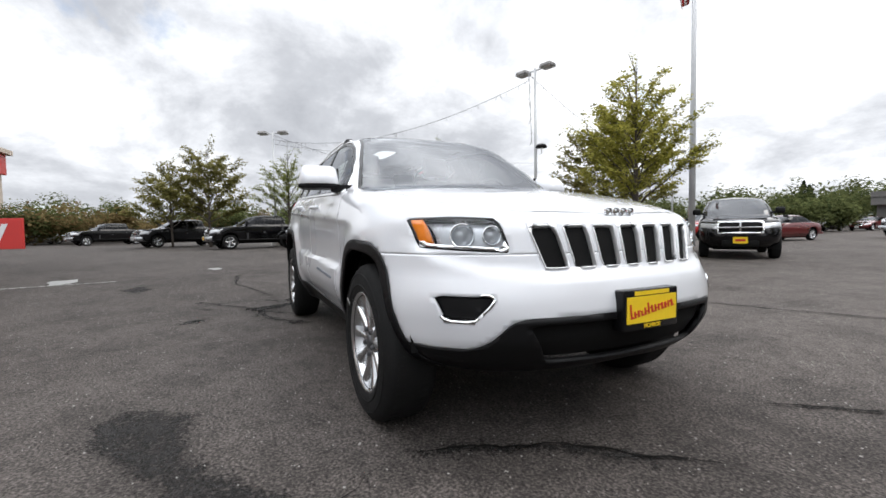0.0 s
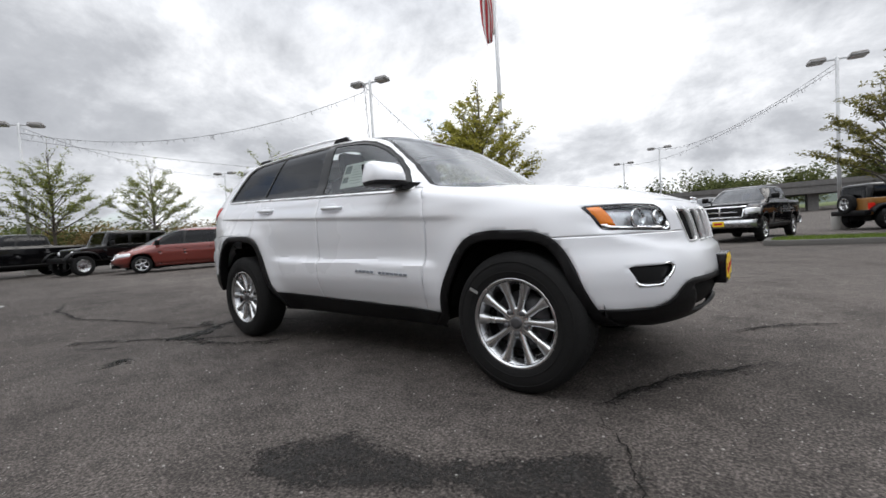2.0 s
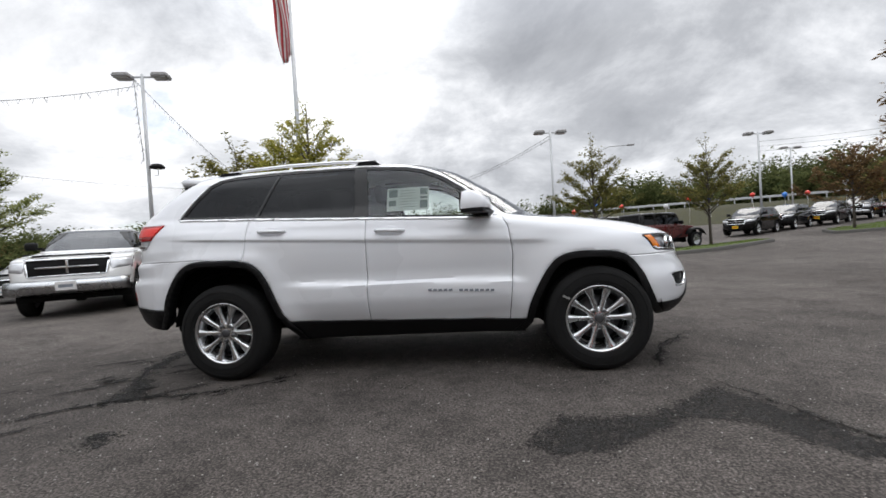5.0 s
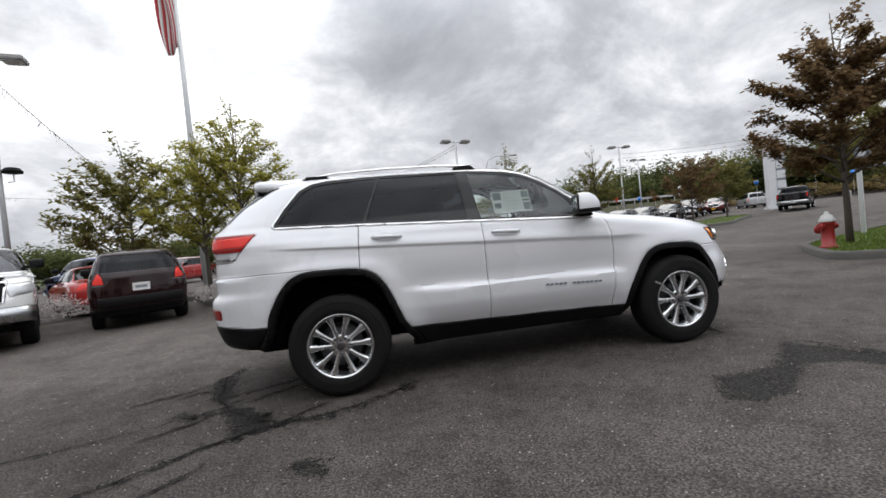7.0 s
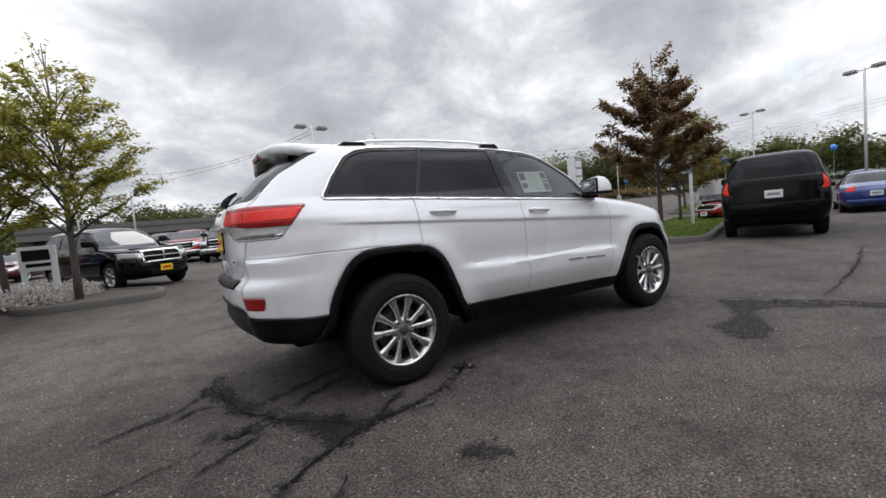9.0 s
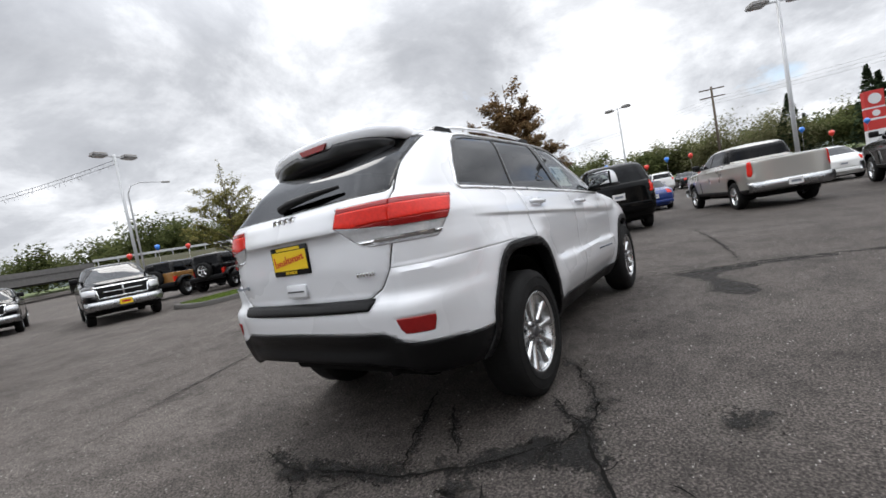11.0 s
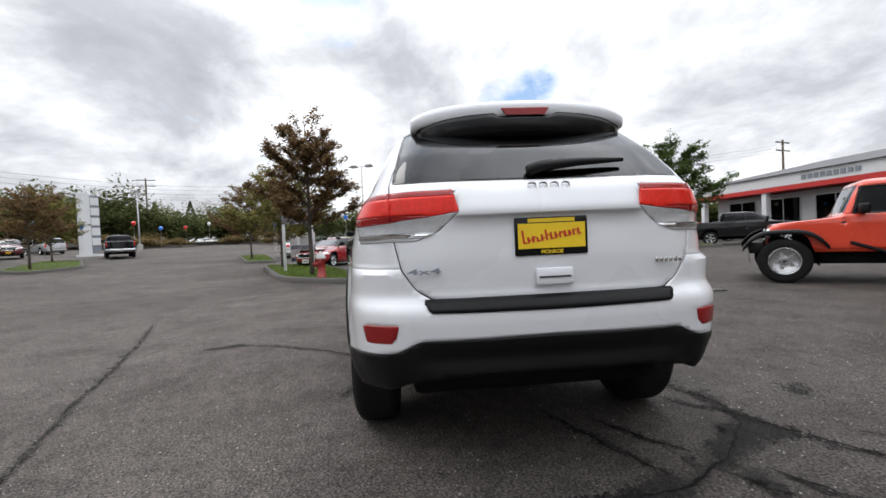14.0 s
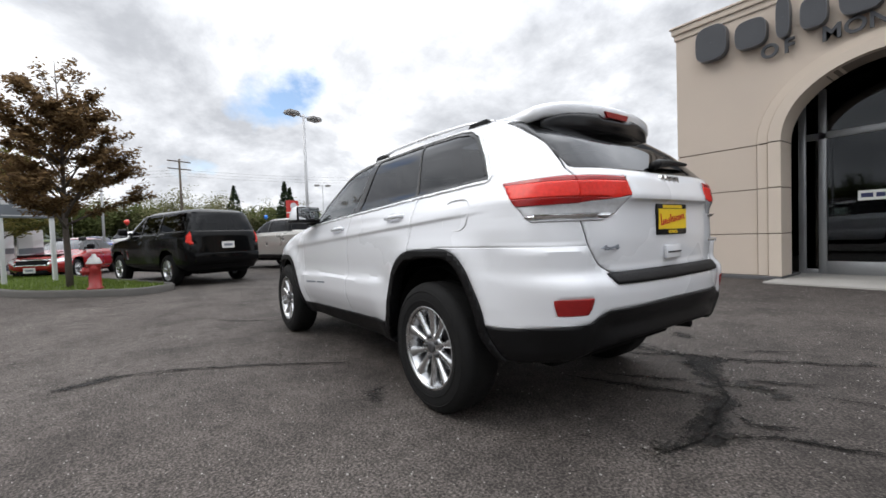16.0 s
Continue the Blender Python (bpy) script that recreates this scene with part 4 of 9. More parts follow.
    sided("lamp_glass", "headlamp_bowl", M_BOWL, -0.036, 0.0)
    sided("amber", "turn_signal", M_AMBER, 0.001, 0.01, "amber turn signal")
    joined("slot_ring", "grille_surround", M_SATIN, 0.005, 0.02, "chrome rings round the grille slots")
    joined("slot", "grille_mesh", M_DARKIN, -0.014, 0.0, "black grille openings")
    sided("fog_ring", "fog_lamp_ring", M_CHROME, 0.004, 0.02, "chrome fog lamp ring")
    sided("fog_bezel", "fog_lamp_bezel", M_PLASTIC, -0.016, 0.02)

    # lamps behind their lenses
    for s in (-1, 1):
        for yy, zz, r in ((0.695, 0.915, 0.044), (0.605, 0.905, 0.034)):
            near_ = np.argmin((sk.V[:, 1] + yy) ** 2 + (sk.V[:, 2] - zz) ** 2 + 9.0 * (sk.V[:, 0] < 1.5))
            c0, n0 = Vector(sk.V[near_]), Vector(N[near_])
            c0 -= n0 * 0.034
            d0 = (n0 + Vector((0.9, 0, 0))).normalized()
            c0.y *= -s
            d0.y *= -s
            m0 = Matrix.Translation(c0) @ d0.to_track_quat("Z", "Y").to_matrix().to_4x4()
            bm = bmesh.new()
            lathe(bm, [(r * 0.7, 0.0), (r * 1.0, 0.014), (r * 1.12, 0.036), (r * 1.04, 0.038), (r * 0.86, 0.018), (r * 0.80, 0.012)], 28)
            ring_ = part("projector", bm, M_CHROME, top, "", 40)
            ring_.matrix_local = m0
            bm = bmesh.new()
            lathe(bm, [(r * 0.82, 0.010), (r * 0.6, 0.022), (r * 0.3, 0.030), (0.0, 0.032)], 24)
            part("projector_lens", bm, M_CLEARLENS, ring_, "glossy projector lens", 40)
        bm = bmesh.new()
        lathe(bm, [(0.0, 0.02), (0.03, 0.016), (0.038, 0.0), (0.045, -0.004)], 24)
        ob = part("fog_lamp", bm, M_BOWL, top, "", 40)
        ob.matrix_local = Matrix.Translation((2.045, s * 0.708, 0.640)) @ Matrix.Scale(0.75, 4) @ pose(0, 0, 0, 0, 90, s * 30)

    # dark core added under the skin to block light, and wheel housings
    bm = bmesh.new()
    box(bm, -2.12, 1.90, -0.60, 0.60, 0.34, 0.98, bevel=0.04)
    box(bm, -0.85, 0.88, -0.80, 0.80, 0.31, 0.60, bevel=0.03)
    part("underbody", bm, M_DARKIN, top)
    for xx in (-1.4575, 1.4575):
        for s in (-1, 1):
            bm = bmesh.new()
            ring = [[bm.verts.new((xx + r * math.cos(a), s * yy, 0.40 + r * math.sin(a))) for a in np.linspace(0.08, math.pi - 0.08, 24)] for r, yy in ((0.43, 0.58), (0.465, 0.70), (0.465, 0.86))]
            for p, q in zip(ring, ring[1:]):
                for k in range(23):
                    bm.faces.new((p[k], p[k + 1], q[k + 1], q[k]))
            part("wheel_housing", bm, M_DARKIN, top)
    # exhaust and tow hooks below the rear
    # the pipe takes the same near-black as the underbody
    bm = bmesh.new()
    tube(bm, [(-1.8, -0.44, 0.42), (-2.10, -0.47, 0.44), (-2.30, -0.48, 0.45)], 0.030, 16)
    part("exhaust_pipe", bm, M_DARKIN, top, "near-black tailpipe", 40)
    # roof rails
    for s in (-1, 1):
        bm = bmesh.new()
        tube(bm, [(-0.20, s * 0.550, 1.712), (-0.30, s * 0.553, 1.733), (-0.55, s * 0.553, 1.748), (-1.0, s * 0.550, 1.754), (-1.40, s * 0.540, 1.744), (-1.66, s * 0.530, 1.714)], [0.010, 0.013, 0.014, 0.014, 0.013, 0.010], 8)
        part("roof_rail", bm, M_SATIN, top, "grey roof rail", 50)
        for x0, x1, z0, z1, yy in ((-0.42, -0.18, 1.69, 1.736, 0.553), (-1.68, -1.42, 1.69, 1.734, 0.532)):
            bm = bmesh.new()
            prism(bm, [(x0, z0), (x1, z0), (x1 - 0.05, z1), (x0 + 0.06, z1)], -0.02, 0.02, Matrix.Translation((0, s * yy, 0)) @ Matrix.Rotation(radians(90), 4, "X"))
            part("rail_foot", bm, M_PLASTIC, top, "", 40)

    # rear spoiler with its brake lamp
    def spoiler_edge(v):
        return -2.125 + 0.085 * v * v + 0.03 * abs(v) ** 9, 0.022 * v * v + 0.030 * abs(v) ** 7
    bm = bmesh.new()
    rows = []
    for i in range(41):
        v = -1 + 2 * i / 40
        yy = 0.555 * v
        xb, drop = spoiler_edge(v)
        roll = 0.02 * abs(v) ** 6
        sec = [(-1.66, 1.770 - drop * 1.6), (-1.85, 1.772 - drop * 1.6), (xb + 0.12, 1.766 - drop * 1.2), (xb + 0.05, 1.760 - drop), (xb + 0.020, 1.754 - drop), (xb + 0.003, 1.742 - drop), (xb, 1.722 - drop), (xb + 0.003, 1.692 - drop + roll), (xb + 0.012, 1.674 - drop + roll), (xb + 0.04, 1.668 - drop + roll), (xb + 0.15, 1.68 - drop)]
        rows.append([bm.verts.new((a, yy, c)) for a, c in sec])
    for a, c in zip(rows, rows[1:]):
        for j in range(10):
            bm.faces.new((a[j], c[j], c[j + 1], a[j + 1]))
    bm.faces.new(rows[0])
    bm.faces.new(rows[-1][::-1])
    sp = part("roof_spoiler", bm, M_WHITE, top, "white roof spoiler with a dark underside", 50)
    bm = bmesh.new()
    rows = []
    for i in range(41):
        v = -1 + 2 * i / 40
        yy = 0.525 * v
        xb, drop = spoiler_edge(v)
        e = 1 - abs(v) ** 12
        dip = 0.018 * min(1.0, max(0.0, (abs(v) - 0.24) / 0.06))
        sec = [(xb + 0.000, 1.676 - drop + dip), (xb - 0.002, 1.660 - drop + dip * 0.5), (xb - 0.002, 1.628 - drop), (xb + 0.008, 1.590 - drop + 0.02 * (1 - e)), (xb + 0.10, 1.560 - drop + 0.02 * (1 - e))]
        rows.append([bm.verts.new((a, yy, c)) for a, c in sec])
    for a, c in zip(rows, rows[1:]):
        for j in range(4):
            bm.faces.new((a[j], c[j], c[j + 1], a[j + 1]))
    thick(part("spoiler_underside", bm, M_GLOSSBLACK, sp, "black spoiler underside", 45), 0.006)
    bm = bmesh.new()
    prism(bm, [(-0.118, 0.0), (0.118, 0.0), (0.094, -0.032), (-0.094, -0.032)], 0.0, 0.012)
    ob = part("brake_lamp", bm, M_REDDARK, sp, "dark red high brake lamp")
    ob.matrix_local = Matrix.Translation((-2.1195, 0, 1.711)) @ Matrix(((0, 0, -1, 0), (-1, 0, 0, 0), (0, 1, 0, 0), (0, 0, 0, 1)))

    # rear wiper
    bm = bmesh.new()
    tube(bm, [(-2.372, 0.07, 1.368), (-2.362, 0.0, 1.390), (-2.350, -0.16, 1.405), (-2.335, -0.37, 1.412)], [0.026, 0.024, 0.018, 0.009], 8)
    part("rear_wiper", bm, M_PLASTIC, top, "black rear wiper", 40)

    # tailgate fittings
    joined("step_pad", "bumper_step_pad", M_PLASTIC, 0.008, 0.02, "black ribbed bumper step pad")
    bm = bmesh.new()
    box(bm, -2.436, -2.418, -0.088, 0.072, 0.885, 0.955, None, 0.008)
    hn = part("tailgate_handle", bm, M_WHITE, top, "", 40)
    bm = bmesh.new()
    box(bm, -2.440, -2.428, -0.075, 0.06, 0.915, 0.922)
    part("handle_shadow_gap", bm, M_SEAM, hn)

    # dealer plates: yellow sheet in a black frame, with a red scrawl as plain bars
    def plate(x, z, turn, depth, nm):
        p = empty(nm)
        p.parent = top
        p.matrix_local = Matrix.Translation((x, 0, z)) @ pose(0, 0, 0, 90, 0, turn)
        bm = bmesh.new()
        box(bm, -0.156, 0.156, -0.080, 0.080, -depth, 0.0, None, 0.006)
        part("plate_frame", bm, M_GLOSSBLACK, p, "black plate frame", 40)
        bm = bmesh.new()
        box(bm, -0.143, 0.143, -0.050, 0.054, 0.0, 0.003)
        part("plate_sheet", bm, M_PLATE, p, "yellow plate")
        bm = bmesh.new()
        box(bm, -0.10, 0.10, 0.058, 0.074, 0.0, 0.002)
        part("frame_bar", bm, M_PLATE, p)
        lettering("frame_lettering", "MONROE", 0.022, 0.001, M_PLATE, p, Matrix.Translation((0, -0.065, 0.002)))
        bm = bmesh.new()
        xs = -0.125
        rnd = random.Random(3)
        for k in range(13):
            hgt = 0.058 if k == 0 else 0.044 if k in (5,) else rnd.uniform(0.020, 0.030)
            box(bm, xs, xs + rnd.uniform(0.007, 0.011), -0.014, -0.014 + hgt, 0.003, 0.005, Matrix.Rotation(radians(8), 4, "Z"))
            box(bm, xs, xs + 0.017, -0.014 + (k % 3) * 0.009, -0.008 + (k % 3) * 0.009, 0.003, 0.0045, Matrix.Rotation(radians(8), 4, "Z"))
            xs += 0.0195
        part("red_scrawl", bm, M_PLATERED, p, "red bars across the plate")
        return p
    plate(-2.432, 1.088, -90, 0.012, "rear_plate")
    plate(2.352, 0.605, 90, 0.06, "front_plate")

    # badges as plain bars in bright metal
    def bars(nm, x, y, z, n, wd, hg, gap, axis):
        bm = bmesh.new()
        for k in range(n):
            o = (k - (n - 1) / 2) * (wd + gap)
            if axis == "rear":
                box(bm, x - 0.006, x, y - o - wd / 2, y - o + wd / 2, z - hg / 2, z + hg / 2, None, min(hg, wd) * 0.3)
            elif axis == "front":
                box(bm, x, x + 0.006, y + o - wd / 2, y + o + wd / 2, z - hg / 2, z + hg / 2, None, min(hg, wd) * 0.3)
            else:
                box(bm, x + o - wd / 2, x + o + wd / 2, y - 0.002 - 0.004, y + 0.002, z - hg / 2 - 0.035 * o, z + hg / 2 - 0.035 * o)
        part(nm, bm, M_CHROME, top, "chrome badge as plain bars", 40)
    bars("maker_badge", -2.412, 0.0, 1.285, 4, 0.038, 0.058, 0.010, "rear")
    bars("trim_badge", -2.408, -0.52, 0.965, 6, 0.016, 0.022, 0.005, "rear")
    bars("hood_badge", 2.186, 0.0, 0.998, 4, 0.034, 0.030, 0.010, "front")
    flank_y = -float(sk.V[np.argmin((sk.V[:, 0] - 0.46) ** 2 + (sk.V[:, 2] - 0.655) ** 2 + 9.0 * (sk.V[:, 1] > -0.5)), 1]) + 0.001
    for s in (-1, 1):
        bm = bmesh.new()
        for k in range(13):
            if k != 5:
                o = (k - 6) * 0.039
                box(bm, 0.46 + o - 0.015, 0.46 + o + 0.012, s * flank_y - 0.006, s * flank_y + 0.003, 0.645 - 0.05 * o - 0.008, 0.645 - 0.05 * o + 0.008)
        tagged(part("door_badge", bm, M_SIGNGREY, top, "grey door badge as plain bars"), kind="stuff")
    lettering("drive_badge", "4x4", 0.040, 0.003, M_SIGNGREY, top, Matrix.Translation((-2.412, 0.535, 0.962)) @ pose(0, 0, 0, 90, 0, -90) @ Matrix.Diagonal((2.3, 0.8, 1, 1)), "grey raised badge")

    # mirrors, handles
    for s in (-1, 1):
        mi = empty("door_mirror")
        mi.parent = top
        mi.matrix_local = Matrix.Translation((0.585, s * 0.965, 1.262)) @ Matrix.Rotation(radians(16 * s), 4, "Z")
        # a flat-footed shell, fuller towards its foot and rounded in front
        rows_ = []
        bm = bmesh.new()
        for k in range(15):
            v = -1 + 2 * k / 14
            yy = 0.128 * v
            e = (1 - abs(v) ** 8) ** 0.5
            top_, deep = 0.108 * e + 0.006 * v * s, 0.125 * (1 - abs(v) ** 5 * 0.55)
            prof = [(-0.055, -0.022), (-0.055, top_ * 0.7), (-0.048, top_ * 0.95), (-0.02, top_), (deep * 0.35, top_ * 0.93), (deep * 0.72, top_ * 0.66), (deep * 0.95, top_ * 0.25), (deep, -0.005), (deep * 0.97, -0.022)]
            rows_.append([bm.verts.new((a, yy, c)) for a, c in prof])
        for p, q in zip(rows_, rows_[1:]):
            for k in range(8):
                bm.faces.new((p[k], q[k], q[k + 1], p[k + 1]))
        bm.faces.new(rows_[0])
        bm.faces.new(rows_[-1][::-1])
        bmesh.ops.recalc_face_normals(bm, faces=bm.faces)
        part("mirror_cap", bm, M_WHITE, mi, "white mirror cap", 50)
        bm = bmesh.new()
        box(bm, -0.062, 0.112, -0.122, 0.122, -0.052, -0.020, None, 0.014)
        box(bm, -0.066, -0.050, -0.122, 0.122, -0.03, 0.098, None, 0.007)
        prism(bm, [(-0.03, -s * 0.10), (0.09, -s * 0.08), (0.10, -s * 0.235), (-0.05, -s * 0.235)], -0.075, -0.030)
        bmesh.ops.recalc_face_normals(bm, faces=bm.faces)
        part("mirror_base", bm, M_PLASTIC, mi, "black mirror base", 40)
        bm = bmesh.new()
        box(bm, -0.070, -0.065, -0.108, 0.108, -0.02, 0.088, None, 0.002)
        part("mirror_glass", bm, M_CHROME, mi, "", 40)
        for xx, zz in ((-0.07, 1.125), (-1.03, 1.175)):
            bm = bmesh.new()
            yh = 0.888 - 0.30 * max(0.0, zz - 1.12)
            tube(bm, [(xx - 0.115, s * yh, zz + 0.004), (xx - 0.08, s * (yh + 0.030), zz + 0.004), (xx, s * (yh + 0.036), zz), (xx + 0.08, s * (yh + 0.030), zz - 0.004), (xx + 0.115, s * yh, zz - 0.004)], [0.012, 0.015, 0.016, 0.015, 0.012], 8)
            part("door_handle", bm, M_WHITE, top, "white door handle", 50)
            bm = bmesh.new()
            lathe(bm, [(0.0, 0.004), (0.05, 0.003), (0.055, 0.0)], 20, Matrix.Translation((xx, s * (yh + 0.003), zz)) @ Matrix.Rotation(radians(-90 * s), 4, "X") @ Matrix.Diagonal((1.3, 0.7, 1, 1)))
            part("handle_cup", bm, M_WHITE, top, "", 40)
    # fuel door outline on the left rear quarter
    bm = bmesh.new()
    ring = [(-1.70 + 0.105 * math.copysign(abs(math.cos(a)) ** 0.55, math.cos(a)), 1.150 + 0.085 * math.copysign(abs(math.sin(a)) ** 0.55, math.sin(a))) for a in np.linspace(0, 2 * math.pi, 41)]
    tube(bm, [(xx, 0.897 - 0.20 * max(0.0, zz - 1.06) - 0.12 * max(0.0, zz - 1.14), zz) for xx, zz in ring], 0.0035, 5)
    part("fuel_door", bm, M_SIGNWHITE, top, "thin outline of the white fuel door", 40)

    # front wipers
    bm = bmesh.new()
    tube(bm, [(0.99, -0.55, 1.205), (1.01, -0.30, 1.218), (1.06, 0.05, 1.212)], [0.005, 0.006, 0.004], 6)
    tube(bm, [(1.05, 0.02, 1.206), (1.01, 0.30, 1.218), (0.95, 0.58, 1.212)], [0.005, 0.006, 0.004], 6)
    part("windshield_wipers", bm, M_PLASTIC, top, "", 40)
    # antenna fin
    bm = bmesh.new()
    prism(bm, [(-0.06, 0), (0.05, 0), (-0.02, 0.05), (-0.05, 0.05)], -0.012, 0.012, Matrix.Translation((-1.35, 0, 1.725)) @ Matrix.Rotation(radians(90), 4, "X"))
    part("antenna_fin", bm, M_WHITE, top, "", 40)

    # cabin
    cab = empty("cabin")
    cab.parent = top
    bm = bmesh.new()
    box(bm, -2.05, 0.95, -0.74, 0.74, 0.95, 0.985)
    part("cabin_floor", bm, M_CABIN, cab)
    bm = bmesh.new()
    box(bm, 0.62, 1.05, -0.72, 0.72, 0.98, 1.17, None, 0.05)
    part("dashboard", bm, M_CABIN, cab, "", 40)
    for yy in (-0.36, 0.36):
        for xx, k in ((-0.12, 1.0), (-1.02, 0.97)):
            bm = bmesh.new()
            box(bm, -0.09, 0.09, -0.25, 0.25, 0.0, 0.46, pose(0, 0, 0, 0, -14, 0), 0.05)
            part("seat_back", bm, M_SEATS, cab, "", 40).matrix_local = Matrix.Translation((xx - 0.15, yy, 0.96 * k))
            bm = bmesh.new()
            box(bm, -0.05, 0.05, -0.13, 0.13, 0.0, 0.19, pose(0, 0, 0, 0, -8, 0), 0.04)
            part("head_rest", bm, M_SEATS, cab, "", 40).matrix_local = Matrix.Translation((xx - 0.29, yy, 1.46 * k))
    bm = bmesh.new()
    lathe(bm, [(0.175, -0.014), (0.19, 0.0), (0.175, 0.014), (0.162, 0.0), (0.175, -0.014)], 32)
    part("steering_wheel", bm, M_CABIN, cab, "", 40).matrix_local = Matrix.Translation((0.50, 0.40, 1.17)) @ pose(0, 0, 0, 0, -65, 0)
    # window sticker inside the front passenger window
    st_ = empty("window_sticker")
    st_.parent = top
    st_.matrix_local = Matrix.Translation((0.065, -0.728, 1.375)) @ pose(0, 0, 0, 66, 0, 0)
    bm = bmesh.new()
    box(bm, -0.175, 0.165, -0.105, 0.105, -0.001, 0.001)
    part("sheet", bm, M_PAPER, st_, "pale printed sheet")
    bm = bmesh.new()
    for a, c, d, e in ((-0.16, -0.09, 0.02, 0.09), (-0.16, -0.10, -0.06, -0.01), (0.095, 0.155, 0.03, 0.09), (0.095, 0.155, -0.09, -0.02), (0.095, 0.155, -0.005, 0.015)):
        box(bm, a, c, d, e, 0.001, 0.002)
    for k in range(7):
        box(bm, -0.07, 0.07 - 0.02 * (k % 3), 0.075 - 0.025 * k, 0.078 - 0.025 * k, 0.001, 0.002)
    part("print_bars", bm, M_PAPERGREY, st_)

    for xx in (-1.4575, 1.4575):
        for s in (-1, 1):
            wheel(top, xx, s * 0.812, 0.384, 0.384, 0.236, 0.245, s, 10, True, 72, spin=radians(90) + (0.0 if s < 0 else 0.3))
    # chalk mark on the front right tyre
    bm = bmesh.new()
    box(bm, -0.028, 0.028, -0.008, 0.008, 0, 0.002, None)
    ob = part("tyre_mark", bm, M_ROADMARK, top, "small white tyre mark")
    ob.matrix_local = Matrix.Translation((1.4575 - 0.235, -0.9415, 0.384 + 0.17)) @ pose(0, 0, 0, 90, 0, 0) @ Matrix.Rotation(radians(-25), 4, "Z")
    return top


SUV = white_suv()


# ---- the ground ----
def rise(x, y):
    """Height of the ground: level round the car, climbing gently towards the far exit of the lot."""
    d = 0.78 * x + 0.62 * y
    t = np.maximum(0.0, d - 16.0)
    return np.minimum(0.036 * t * t / (t + 6.0), 3.2)


def sheet(name, xs, ys, mat, lift=0.0):
    X, Y = np.meshgrid(xs, ys, indexing="ij")
    Z = rise(X, Y) + lift
    n, m = len(xs), len(ys)
    me = bpy.data.meshes.new(name)
    me.from_pydata(np.stack((X, Y, Z), -1).reshape(-1, 3).tolist(), [], [(i * m + j, (i + 1) * m + j, (i + 1) * m + j + 1, i * m + j + 1) for i in range(n - 1) for j in range(m - 1)])
    return part(name, me, mat, None)


near = np.arange(-70, 80.1, 3.0)
far = np.array([90, 110, 140, 200, 320, 600, 1200])
axis_ = np.concatenate((-far[::-1] - 0.0, near, far))
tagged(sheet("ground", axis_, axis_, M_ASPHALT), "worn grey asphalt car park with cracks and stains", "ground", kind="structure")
tagged(sheet("meadow", np.concatenate((-far[::-1] - 0.0, [])), np.concatenate((-far[::-1] - 0.0, near, far)), M_GRASS, 0.05), "rough grass beyond the car park", "ground", kind="structure")
tagged(sheet("meadow", np.concatenate(([], far)), np.concatenate((-far[::-1] - 0.0, near, far)), M_GRASS, 0.05), "rough grass beyond the car park", "ground", kind="structure")
tagged(sheet("meadow", near, far, M_GRASS, 0.05), "rough grass beyond the car park", "ground", kind="structure")


def streak(name, pts, wid, mat, lift, seed, label, jag=0.05):
    """A winding strip along points, wide in the middle of its core and fading to the sides."""
    rnd = random.Random(seed)
    P = [Vector((x, y)) for x, y in pts]
    fine = []
    for a, c in zip(P, P[1:]):
        k = max(2, int((c - a).length / 0.07))
        n = Vector((-(c - a).y, (c - a).x)).normalized()
        for i in range(k):
            fine.append(a.lerp(c, i / k) + n * rnd.uniform(-jag, jag))
    fine.append(P[-1])
    bm = bmesh.new()
    col = bm.loops.layers.color.new("fade")
    rows = []
    for i, p in enumerate(fine):
        d = (fine[min(i + 1, len(fine) - 1)] - fine[max(i - 1, 0)]).normalized()
        n = Vector((-d.y, d.x))
        w = wid * rnd.uniform(0.55, 1.35)
        e = min(1.0, 4 * i / len(fine), 4 * (len(fine) - 1 - i) / len(fine))
        rows.append([(bm.verts.new((*(p + n * o * w), lift)), v * (0.35 + 0.65 * e)) for o, v in ((-2.6, 0.0), (-0.9, 0.72), (0.0, 1.0), (0.9, 0.72), (2.6, 0.0))])
    for a, c in zip(rows, rows[1:]):
        for k in range(4):
            quad = [a[k], a[k + 1], c[k + 1], c[k]]
            f = bm.faces.new([v for v, _ in quad])
            for lp, (_, v) in zip(f.loops, quad):
                lp[col] = (v, v, v, 1)
    bmesh.ops.recalc_face_normals(bm, faces=bm.faces)
    for f in bm.faces:
        if f.normal.z < 0:
            f.normal_flip()
    tagged(part(name, bm, mat, None), label, "crack", kind="structure")


